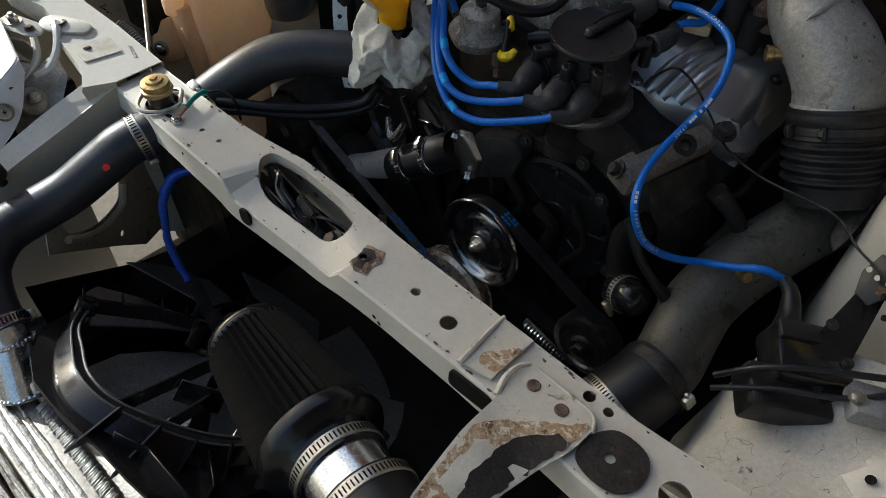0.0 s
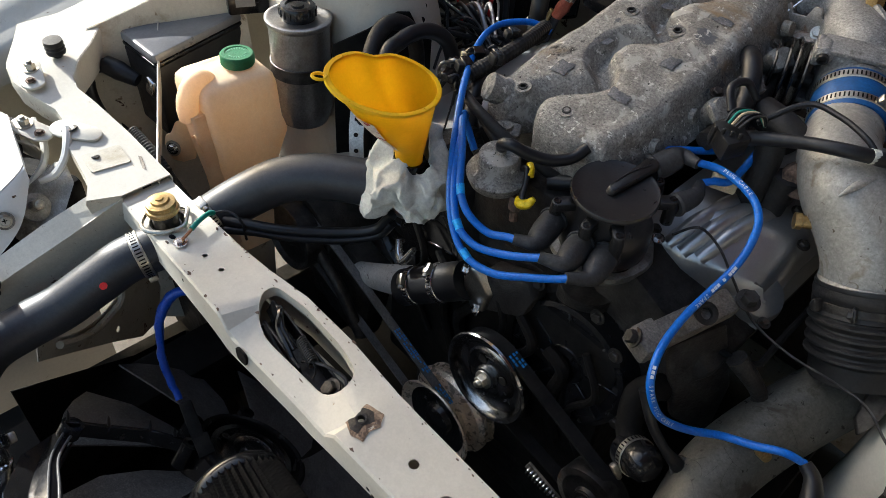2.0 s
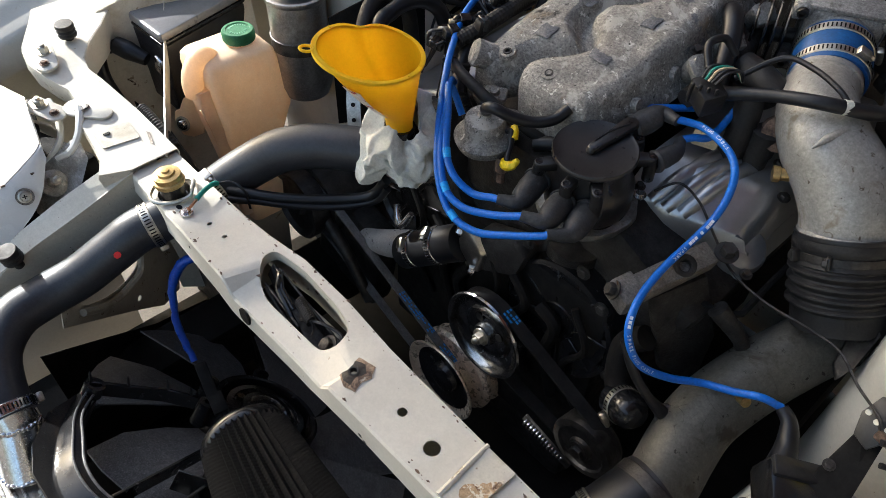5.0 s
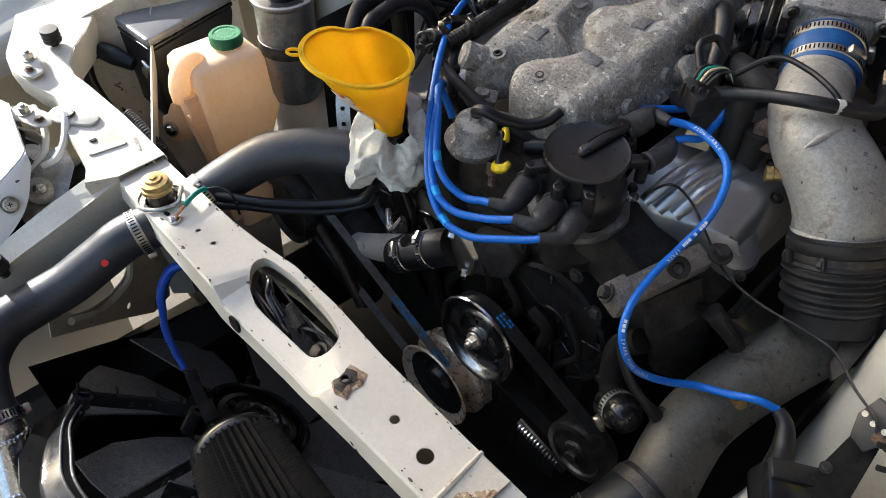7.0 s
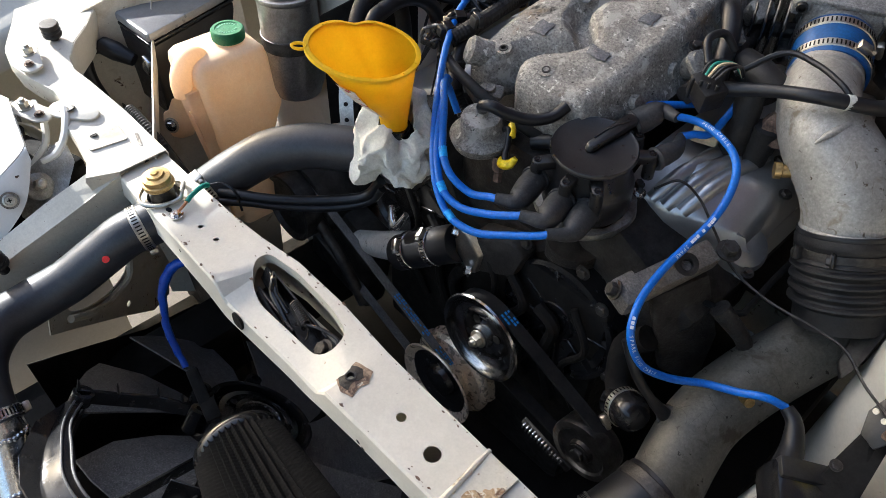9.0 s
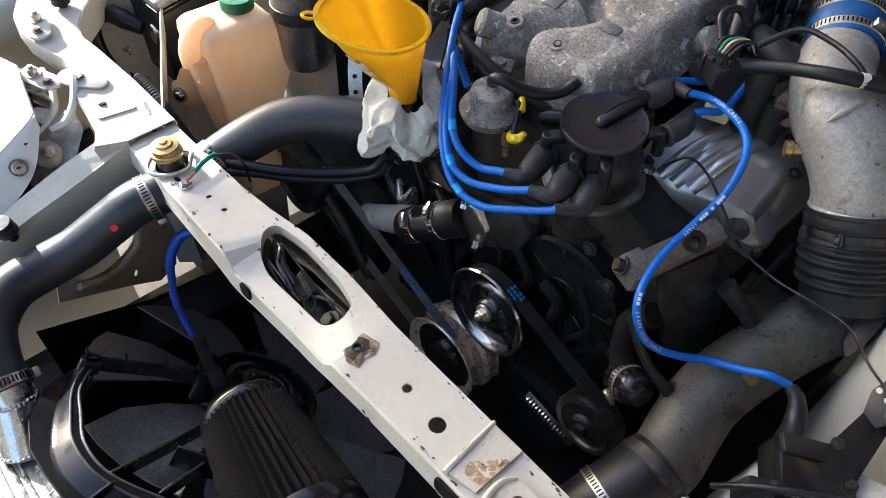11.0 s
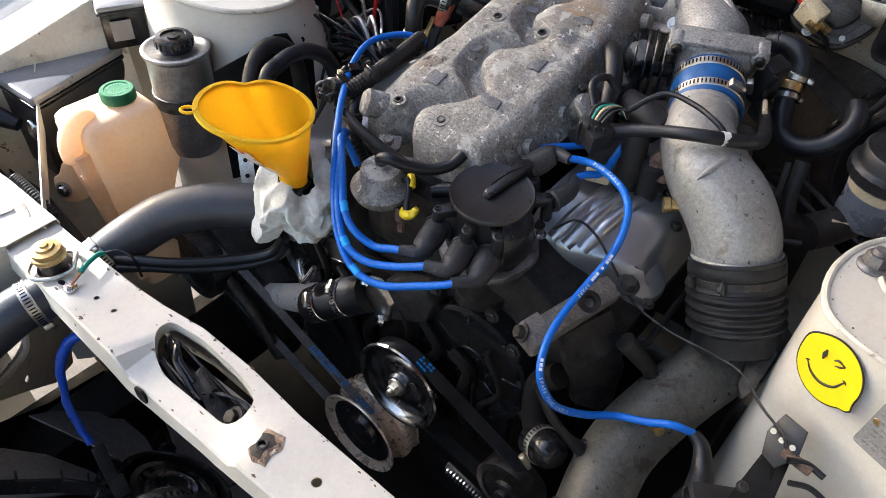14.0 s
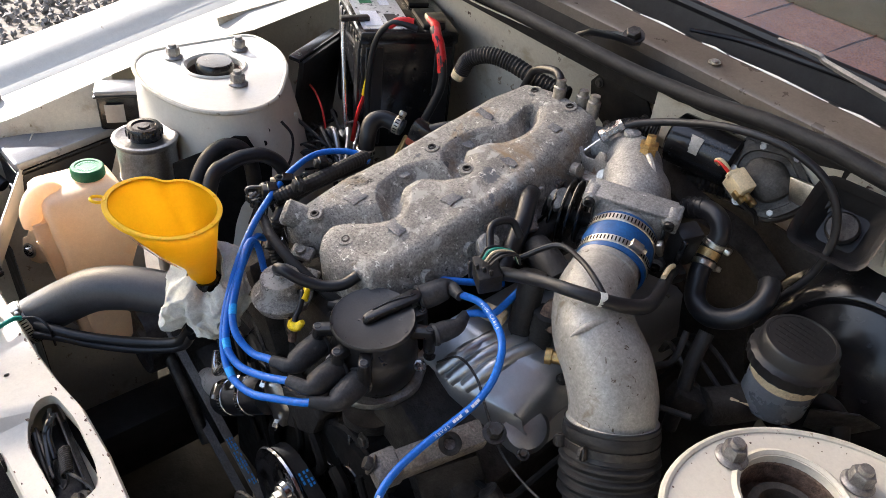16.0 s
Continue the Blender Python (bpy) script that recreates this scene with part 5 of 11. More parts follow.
for y, z, r_ in ((-0.418, -0.0525, 0.0036), (-0.408, -0.0505, 0.0030), (-0.398, -0.0515, 0.0042), (-0.388, -0.0505, 0.0026)):
    part("tank_rib", lump(tube(B(), [(-0.355 + 0.0204 * i, y + 0.0006 * math.sin(i * 1.7 + y * 900), z) for i in range(41)], r_, 8, 1), 0.0010, 60, y * 70), STREAKY, rad)
bm = B()
for k in range(170):
    x = -0.12 + k * 0.0032
    box(bm, (x, -0.369 + 0.0012 * math.sin(k * 2.3), -0.047 + 0.0004 * math.sin(k * 1.3)), (0.0024, 0.014, 0.006), rotation(0, 14, 14), 0.0011, 1)
part("weld_bead", bm, ALU, rad, "rippled weld bead")
bm = B()
box(bm, (0.08, -0.352, -0.075), (0.78, 0.030, 0.03), rotation(18, 0, 0), 0.004)
part("core_edge", bm, ALU_DIRTY, rad)
bm = B()
box(bm, (0.05, -0.385, -0.24), (0.78, 0.045, 0.30), None, 0.002)
for k in range(120):
    box(bm, (-0.33 + k * 0.0066, -0.361, -0.24), (0.003, 0.004, 0.29), rotation(0, 0, 30))
part("core", bm, CORE, rad)
# neck: two mitred welded tubes
bm = B()
tube(bm, [(-0.202, -0.357, 0.022), (-0.185, -0.358, -0.003)], 0.0255, 28)
tube(bm, [(-0.185, -0.358, -0.003), (-0.160, -0.372, -0.040), (-0.150, -0.378, -0.055)], 0.0258, 28, 2)
part("neck", bm, STEEL_BRIGHT, rad, "welded aluminium hose neck")
for c, ax in (((-0.186, -0.358, -0.002), (0.5, -0.2, -0.8)), ((-0.156, -0.374, -0.044), (0.15, -0.1, -1))):
    f = axis_frame(c, ax)
    bm = B()
    for k in range(30):
        a = 2 * math.pi * k / 30
        p = f @ Vector((0.0262 * math.cos(a), 0.0262 * math.sin(a), 0.001 * math.sin(k * 1.9)))
        lathe(bm, [(0, -0.0025), (0.0032, -0.001), (0.0032, 0.001), (0, 0.0025)], p, f.to_3x3() @ Vector((math.cos(a), math.sin(a), 0.4)), 8)
    part("weld_ring", bm, STEEL_BRIGHT, rad)
bm = B()
box(bm, (-0.317, -0.43, -0.045), (0.012, 0.075, 0.045), rotation(0, 10, 20), 0.002)
box(bm, (-0.345, -0.452, -0.035), (0.055, 0.020, 0.002), rotation(0, 5, 28), 0.0008)
hexbolt(bm, (-0.352, -0.456, -0.033), (0, 0, 1), 0.006, 0.004)
part("mount_bracket", bm, STEEL_BRIGHT, rad, "flat bolted mounting bracket")
# condenser in front: ribbed plates, rusty
con = thing("condenser", (0.0, -0.46, -0.40), "weathered ribbed condenser frame with rust streaks", "condenser")
RUSTY_PLATE = shade("rusty_alloy", (0.15, 0.128, 0.105), (0.27, 0.245, 0.215), 60, (0.4, 0.65), metal=0.6, bump=0.5, bscale=260, grain=0.25, scratch=((0.06, 0.045, 0.035), 50, 0.02), stain=[((0.13, 0.075, 0.04), 14, 0.40, 0.15), ((0.07, 0.045, 0.03), 40, 0.38, 0.06), ((0.40, 0.39, 0.37), 70, 0.33, 0.05)])
RUST_RAIL = shade("rust_brown_rail", (0.12, 0.075, 0.045), (0.20, 0.135, 0.085), 40, (0.5, 0.8), metal=0.3, bump=0.6, bscale=240, grain=0.3, stain=[((0.06, 0.035, 0.02), 20, 0.42, 0.1), ((0.30, 0.27, 0.23), 60, 0.34, 0.05)])
for y, w, z in ((-0.432, 0.012, -0.062), (-0.447, 0.011, -0.066), (-0.461, 0.010, -0.064), (-0.476, 0.014, -0.060)):
    bm = box(B(), (0.06, y, z), (0.80, w, 0.016), rotation(6, 0, 0), 0.0035)
    bmesh.ops.subdivide_edges(bm, edges=[e for e in bm.edges if e.calc_length() > 0.5], cuts=40)
    lump(bm, 0.0016, 40, y * 90)
    part("rail", bm, RUST_RAIL if y < -0.47 else RUSTY_PLATE, con)
    for o_ in (-0.25, 0.2):
        part("flute", lump(tube(B(), [(-0.33 + 0.0195 * i, y + o_ * w + 0.0005 * math.sin(i * 1.3), z + 0.0085 + o_ * 0.0016) for i in range(41)], 0.0019, 7, 1), 0.0008, 70, y * 50), STREAKY, con)
bm = box(B(), (0.06, -0.455, -0.20), (0.76, 0.03, 0.25), None, 0.002)
part("core", bm, CORE, con)
# black bumper skin in front
bm = skin([[(x, -0.49, -0.075) for x in np.linspace(-0.42, 0.6, 12)], [(x, -0.52, -0.070) for x in np.linspace(-0.42, 0.6, 12)], [(x, -0.57, -0.085) for x in np.linspace(-0.42, 0.6, 12)], [(x, -0.62, -0.13) for x in np.linspace(-0.42, 0.6, 12)], [(x, -0.64, -0.45) for x in np.linspace(-0.42, 0.6, 12)]], 0.004)
solid("bumper", bm, BLACK_GLOSS, "glossy black front bumper skin", "bumper", kind="structure", angle=60)
# tape measure
tm = thing("tape_measure", (-0.035, -0.528, -0.074), "red and black pocket tape measure lying on the bumper", "tape measure")
bm = box(B(), (-0.034, -0.513, -0.056), (0.062, 0.030, 0.030), rotation(20, 0, 30), 0.009, 3)
part("case", bm, BLACK_PLASTIC, tm)
f = axis_frame((-0.038, -0.515, -0.044), (-0.1, -0.35, 0.93))
bm = lathe(B(), [(0, 0), (0.029, 0), (0.031, 0.003), (0.030, 0.008), (0.026, 0.0095), (0.0245, 0.0085), (0, 0.0085)], (-0.038, -0.515, -0.046), (-0.1, -0.35, 0.93), 36)
part("rim", bm, RED, tm, "red rubber rim")
bm = lathe(B(), [(0, 0.0088), (0.023, 0.0088), (0.023, 0.0092), (0, 0.0092)], (-0.038, -0.515, -0.046), (-0.1, -0.35, 0.93), 36)
part("label_disc", bm, BLACK_GLOSS, tm)
ORANGE = shade("orange_label", (0.62, 0.20, 0.06), (0.70, 0.25, 0.08), 80, (0.4, 0.6), stain=[((0.3, 0.1, 0.05), 60, 0.36, 0.05)])
bm = prism(B(), [f @ Vector((0.022 * math.cos(t), 0.022 * math.sin(t), 0.0074)) for t in np.linspace(0.55, math.pi - 0.55, 12)], f.to_3x3() @ Vector((0, 0, 0.0006)))
part("label_field", bm, ORANGE, tm)
bm = prism(B(), [f @ Vector((0.022 * math.cos(t), 0.022 * math.sin(t), 0.0074)) for t in np.linspace(math.pi + 0.75, 2 * math.pi - 0.75, 10)], f.to_3x3() @ Vector((0, 0, 0.0006)))
part("label_field", bm, ORANGE, tm)
bm = B()
for u, w_, h_ in ((0.0, 0.006, 0.026), (0.010, 0.004, 0.018), (-0.008, 0.006, 0.014)):
    box(bm, f @ Vector((u, 0.002, 0.0075)), (w_, h_, 0.0005), f.to_3x3())
part("print_bar", bm, INK_WHITE, tm)

# ---- fan shroud with its fans ----
sh = thing("fan_shroud", (0.0, -0.28, -0.33), "black moulded plastic fan shroud with ribs and spikes", "fan shroud")
FN = Vector((0.0, 0.62, 0.78)).normalized()
FV = Vector((0.0, 0.78, -0.62)).normalized()


def Q(u, v, h=0.0):
    """A point of the slanting fan plane."""
    return Vector((u, 0, 0)) + FV * v + FN * (h - 0.193)


HC = (-0.113, 0.037)
RIN = [(-0.176, -0.203), (-0.140, -0.236), (-0.102, -0.252), (-0.055, -0.268), (-0.007, -0.262), (0.040, -0.225), (0.070, -0.188), (0.082, -0.150), (0.076, -0.105)]
ROUT = [(-0.194, -0.214), (-0.150, -0.250), (-0.108, -0.276), (-0.062, -0.293), (-0.010, -0.290), (0.050, -0.262), (0.094, -0.215), (0.112, -0.155), (0.106, -0.095)]


def ring_line(t, h):
    """A line round the fan opening, t from its inner to its outer edge."""
    return curve_points([Q(p[0] + (q[0] - p[0]) * t, p[1] + (q[1] - p[1]) * t, h) for p, q in zip(RIN, ROUT)], 6)


# paler edge lines paint in the sun's glint along the fan ring
FAN_EDGE = shade("sunlit_plastic_edge", (0.05, 0.05, 0.052), (0.10, 0.10, 0.102), 80, (0.3, 0.5), bump=0.2, bscale=400, spec=0.6, grain=0.3)
part("fan_ring", skin([ring_line(t, h) for t, h in ((-0.02, -0.030), (0.0, 0.014), (0.08, 0.020), (0.42, 0.021), (0.50, 0.018), (0.95, 0.004), (1.0, 0.0), (1.02, -0.02))], 0.002), BLACK_GLOSS, sh, angle=28)
part("ring_edge", tube(B(), ring_line(0.02, 0.0205), 0.0016, 8, 1), FAN_EDGE, sh)
part("ring_edge", tube(B(), ring_line(0.46, 0.0205), 0.0014, 8, 1), FAN_EDGE, sh)
part("inner_ring", skin([ring_line(-0.18, -0.035), ring_line(-0.16, 0.012)], 0.002), BLACK_PLASTIC, sh)
uv = ROUT + [(0.14, -0.04), (0.24, -0.06), (0.30, -0.10), (0.32, -0.285), (0.17, -0.288), (0.08, -0.296), (-0.009, -0.304), (-0.082, -0.308), (-0.120, -0.296), (-0.165, -0.262)]
SM = Matrix.Translation(FN * -0.193) @ Matrix((Vector((1, 0, 0)), FV, Vector((1, 0, 0)).cross(FV))).transposed().to_4x4()
bm = plate(B(), dense(uv, 0.03), [], 0.003, SM, lambda x, y: 0.010 * math.exp(-((x - 0.13) / 0.03) ** 2) + 0.004 * math.sin(30 * x))
part("shroud_plate", bm, BLACK_GLOSS, sh)


def fin(p, q, w, name, h=0.020, mt=None):
    d = q - p
    part(name, box(B(), (p + q) / 2, (d.length, w, h), Matrix((d.normalized(), FN.cross(d).normalized(), FN)).transposed(), min(w, h) * 0.2, 1), mt or BLACK_GLOSS, sh)


# top bar with spikes, and the boss at its end
BAR = curve_points([Q(-0.186, -0.208, 0.018), Q(-0.170, -0.165, 0.019), Q(-0.156, -0.115, 0.018), Q(-0.136, -0.078, 0.016)], 4)
for p, q in zip(BAR[::4], BAR[4::4]):
    fin(p, q + (q - p) * 0.02, 0.005, "top_bar")
part("tip_eye", lathe(B(), [(0.013, -0.012), (0.013, 0.004), (0.008, 0.005), (0.007, -0.004), (0, -0.004)], Q(-0.180, -0.206, 0.024), FN, 24), BLACK_GLOSS, sh)
for t in (0, 4, 8, 11):
    part("spike", lathe(B(), [(0.0022, 0), (0.0016, 0.014), (0, 0.020)], BAR[t] + FN * 0.008, (-0.05, 0.25, 1), 6), BLACK_PLASTIC, sh)
part("motor_boss", lathe(B(), [(0.070, -0.05), (0.074, -0.02), (0.074, 0.004), (0.078, 0.006), (0.082, 0.004), (0.082, -0.05)], Q(HC[0], HC[1], 0.0), FN, 48), BLACK_GLOSS, sh)
for a in (215, 250, 300, 150):
    c = Q(HC[0] + 0.092 * math.cos(radians(a)), HC[1] + 0.092 * math.sin(radians(a)), 0.0)
    part("boss_lug", lathe(B(), [(0.012, -0.03), (0.012, 0.006), (0.005, 0.007), (0.0045, 0.0), (0, 0.0)], c, FN, 16), BLACK_GLOSS, sh)
mo = part("fan_motor", lathe(B(), [(0.066, -0.05), (0.066, -0.010), (0.061, -0.002), (0.052, -0.001), (0.050, -0.007), (0.040, -0.007), (0.038, 0.003), (0.030, 0.004), (0.027, -0.003), (0.018, -0.003), (0.015, 0.008), (0, 0.009)], Q(HC[0], HC[1], 0.004), FN, 56), CHROME, sh, "dark shiny pressed motor face")
for k in range(4):
    a = k * 1.57 + 0.4
    part("motor_screw", hexbolt(B(), Q(HC[0] + 0.045 * math.cos(a), HC[1] + 0.045 * math.sin(a), 0.0), FN, 0.004, 0.003), STEEL_DARK, mo)
FAN_GREY = shade("speckled_plastic", (0.075, 0.075, 0.077), (0.12, 0.12, 0.12), 60, (0.4, 0.6), bump=0.3, bscale=700, fine=((0.26, 0.255, 0.25), 700), grain=0.3)
for k in range(7):
    a = radians(k * 360 / 7 + 8)
    pts = []
    for rr_, tw, wd in ((0.075, 0.0, 0.055), (0.13, 0.10, 0.10), (0.19, 0.20, 0.145), (0.245, 0.30, 0.165)):
        pts.append([Q(HC[0] + rr_ * math.cos(a + tw + s * wd / rr_ / 2), HC[1] + rr_ * math.sin(a + tw + s * wd / rr_ / 2), -0.036 + 0.014 * s) for s in (-1, -0.5, 0, 0.5, 1)])
    part("fan_blade", skin(pts, 0.0025), FAN_GREY, sh, "speckled black fan blade" if k == 0 else "")
for p, q in (((-0.012, -0.258), (-0.075, -0.045)), ((0.030, -0.222), (-0.040, -0.030)), ((0.074, -0.165), (-0.028, 0.0)), ((0.085, -0.100), (-0.03, 0.03))):
    fin(Q(*p, 0.006), Q(*q, 0.004), 0.004, "stay", 0.022)
fin(Q(-0.025, -0.170, 0.006), Q(0.012, -0.130, 0.006), 0.003, "stay", 0.03)
# gussets between the ring and the plate's edge
for k in range(26, 49, 4):
    p, q = ring_line(0.55, 0.006)[k], ring_line(1.0, 0.0)[k]
    d = (q - p).normalized()
    bm = prism(B(), [p - FN * 0.004, q + d * 0.036 - FN * 0.004, q + d * 0.034 + FN * 0.002, p + d * 0.006 + FN * 0.026, p + FN * 0.024], FN.cross(d) * 0.0024)
    part("rib", bm, BLACK_GLOSS, sh)
for p, q in (((0.059, -0.266), (0.149, -0.264)), ((0.082, -0.205), (0.130, -0.232)), ((0.128, -0.165), (0.18, -0.171)), ((0.145, -0.28), (0.155, -0.16)), ((0.20, -0.27), (0.21, -0.12)), ((0.03, -0.285), (0.07, -0.262))):
    fin(Q(*p, 0.008), Q(*q, 0.008), 0.003, "web", 0.018)
# second fan further along
C2 = (0.335, -0.115)
part("fan_ring", lathe(B(), [(0.150, -0.02), (0.150, 0.016), (0.152, 0.020), (0.164, 0.020), (0.166, 0.016), (0.166, -0.01)], Q(C2[0], C2[1]), FN, 56), BLACK_GLOSS, sh)
part("fan_motor", lathe(B(), [(0.054, -0.05), (0.054, -0.006), (0.050, 0.0), (0.02, 0.003), (0, 0.004)], Q(C2[0], C2[1]), FN, 40), BLACK_GLOSS, sh)
for k in range(7):
    a = radians(k * 360 / 7 + 30)
    pts = []
    for rr_, tw, wd in ((0.055, 0.0, 0.045), (0.10, 0.14, 0.08), (0.145, 0.32, 0.10)):
        pts.append([Q(C2[0] + rr_ * math.cos(a + tw + s * wd / rr_ / 2), C2[1] + rr_ * math.sin(a + tw + s * wd / rr_ / 2), -0.022 + 0.012 * s) for s in (-1, 0, 1)])
    part("fan_blade", skin(pts, 0.0025), FAN_GREY, sh)
part("cross_bar", box(B(), (0.09, -0.125, -0.035), (0.20, 0.020, 0.026), rotation(20, 12, 4), 0.004), BLACK_PLASTIC, sh)
# blue taped wire and plug under the beam
wr = thing("taped_wire", (-0.19, -0.10, 0.02), "wire bundle wrapped in shiny blue tape", "wire")
bm = tube(B(), [(-0.205, -0.085, 0.085), (-0.222, -0.105, 0.072), (-0.224, -0.125, 0.042), (-0.217, -0.134, 0.012), (-0.211, -0.140, -0.011), (-0.195, -0.143, -0.036), (-0.172, -0.145, -0.056)], [0.005, 0.007, 0.0062, 0.0046, 0.0058, 0.0054, 0.0046], 12)
lump(bm, 0.0015, 120)
part("tape", bm, BLUE_TAPE, wr)
bm = box(B(), (-0.140, -0.147, -0.066), (0.055, 0.016, 0.013), rotation(0, 15, -12), 0.003)
box(bm, (-0.105, -0.152, -0.074), (0.030, 0.020, 0.010), rotation(0, 15, -12), 0.002)
tube(bm, [(-0.10, -0.152, -0.076), (-0.075, -0.150, -0.085), (-0.055, -0.145, -0.085)], 0.004, 8)
part("plug", bm, BLACK_MATT, wr)

# ---- cone air filter ----
flt = thing("air_filter", (0.13, -0.19, 0.0), "black pleated cone air filter on a polished pipe", "air filter")
FA, FB = Vector((0.026, -0.170, 0.029)), Vector((0.184, -0.197, 0.048))
ax = (FB - FA).normalized()
L = (FB - FA).length
pleat = lambda a, h: 1 + 0.05 * math.cos(44 * a)
bm = lathe(B(), [(0.046, 0.004), (0.0490, 0.010), (0.0625, L - 0.004)], FA, ax, 352, pleat)
part("gauze", bm, FILTER, flt, angle=80)
part("wire_mesh", lathe(B(), [(0.0494 + 0.0137 * k / 60 + 0.0006 * (k % 2), 0.008 + (L - 0.014) * k / 60) for k in range(61)], FA, ax, 88, lambda a, h: 1 + 0.045 * math.cos(44 * a)), FILTER, flt, angle=10)
part("end_cap", lathe(B(), [(0, -0.004), (0.040, -0.004), (0.047, -0.005), (0.0500, -0.002), (0.0510, 0.003), (0.0510, 0.010), (0.0495, 0.012)], FA, ax, 64), BLACK_GLOSS, flt)
part("flange", lathe(B(), [(0.061, -0.004), (0.0665, -0.002), (0.0670, 0.010), (0.064, 0.015), (0.053, 0.020), (0.049, 0.026), (0.0475, 0.046), (0.043, 0.046)], FB, ax, 64), BLACK_GLOSS, flt)
part("pipe", lathe(B(), [(0.0435, 0.030), (0.044, 0.110), (0.042, 0.110)], FB, ax, 56), STEEL_BRIGHT, flt, "polished pipe")
clamp_band(flt, FB + ax * 0.036, ax, 0.0480, 0.014, 210, tint=STEEL)
part("coupler", lathe(B(), [(0.044, 0.078), (0.049, 0.079), (0.050, 0.092), (0.050, 0.16), (0.046, 0.18), (0, 0.18)], FB, ax, 48), RUBBER, flt)
clamp_band(flt, FB + ax * 0.089, ax, 0.0505, 0.014, 200, tint=STEEL)

# ---- engine: block and front ----
blk = thing("engine_block", (0.05, 0.5, -0.40), "grimy dark engine block and cylinder heads", "engine")
bm = box(B(), (0.03, 0.55, -0.12), (0.34, 0.62, 0.50), None, 0.02)
part("block", bm, CAST_DARK, blk)
bm = box(B(), (-0.12, 0.48, 0.10), (0.16, 0.52, 0.20), rotation(0, -30, 0), 0.015)
part("cylinder_head", bm, CAST_DARK, blk)
bm = box(B(), (0.19, 0.50, 0.09), (0.16, 0.50, 0.20), rotation(0, 26, 0), 0.015)
part("cylinder_head", bm, CAST_DARK, blk)
bm = box(B(), (0.02, 0.44, 0.18), (0.16, 0.40, 0.12), None, 0.02)
part("intake_base", bm, CAST_DARK, blk)
# timing covers with radial ribs
for cx, cz in ((0.152, 0.045), (-0.13, 0.06)):
    bm = lathe(B(), [(0, 0.010), (0.026, 0.010), (0.030, 0.004), (0.075, 0.004), (0.080, 0.010), (0.086, 0.008), (0.088, -0.03), (0, -0.03)], (cx, 0.222, cz), (0.0, -1, 0.08), 48)
    cov = part("timing_cover", bm, BLACK_GLOSS, blk)
    f = axis_frame((cx, 0.222, cz), (0.0, -1, 0.08))
    for k in range(8):
        a = k * math.pi / 4 + 0.2
        rb = box(B(), f @ Vector((0.053 * math.cos(a), 0.053 * math.sin(a), 0.005)), (0.050, 0.004, 0.008), f.to_3x3() @ rotation(0, 0, math.degrees(a)), 0.001, 1)
        part("rib", rb, BLACK_GLOSS, cov)
bm = box(B(), (0.02, 0.226, -0.06), (0.40, 0.02, 0.34), None, 0.008)
part("front_cover", bm, BLACK_MATT, blk)
for x, z in ((0.175, 0.155), (0.09, 0.14), (0.21, 0.12), (0.07, -0.09), (-0.02, 0.02), (0.24, 0.02)):
    part("cover_bolt", hexbolt(B(), (x, 0.214, z), (0, -1, 0.1), 0.0065, 0.006), STEEL_DARK, blk)
for k in range(7):
    x0 = -0.12 + k * 0.05
    part("dark_pipe", tube(B(), [(x0, 0.205, 0.10 - 0.02 * (k % 3)), (x0 + 0.03, 0.20, 0.05), (x0 + 0.02 * (k % 2), 0.205, -0.02), (x0 + 0.04, 0.21, -0.10)], 0.005 + 0.002 * (k % 3), 8), BLACK_MATT, blk)

# silver valve cover
vc = thing("valve_cover", (0.23, 0.45, 0.14), "silver painted valve cover with pressed ribs", "valve cover")


def cover_front(x):
    """Where the cover's front edge runs, seen from above."""
    return 0.314 + 0.42 * max(0.0, x - 0.20) - 0.9 * max(0.0, 0.165 - x)


def cover_top(x, y):
    d = y - cover_front(x)
    z = 0.2135 + 0.82 * min(d, 0.046) - 4.0 * max(0.0, min(d, 0.046) - 0.034) ** 2 + 0.05 * max(0.0, d - 0.046)
    return z - 0.10 * max(0.0, x - 0.22) - 0.35 * max(0.0, x - 0.275)


bm = B()
rows_ = []
for x in (0.138, 0.142, 0.150, 0.165, 0.185, 0.205, 0.225, 0.245, 0.262, 0.276, 0.286, 0.292, 0.295):
    yf_ = cover_front(x)
    side = smooth(0.150, 0.138, x) + smooth(0.284, 0.296, x)
    row = [(x, yf_ - 0.010, 0.150), (x, yf_ - 0.006, 0.165), (x, yf_ - 0.005, 0.190), (x, yf_ - 0.003, 0.206 - 0.03 * side)]
    for d in (0.0, 0.008, 0.018, 0.028, 0.036, 0.044, 0.056, 0.08, 0.12, 0.17, 0.23, 0.29):
        row.append((x, yf_ + d, cover_top(x, yf_ + d) - 0.05 * side))
    rows_.append(row)
part("cover", skin(rows_, 0.003), COVER_SILVER, vc, angle=45)
part("cover_side", skin([[(0.2955, q[1], q[2]) for q in rows_[-1]], [(0.301, q[1], min(q[2], 0.150)) for q in rows_[-1]]], 0.002), COVER_SILVER, vc)
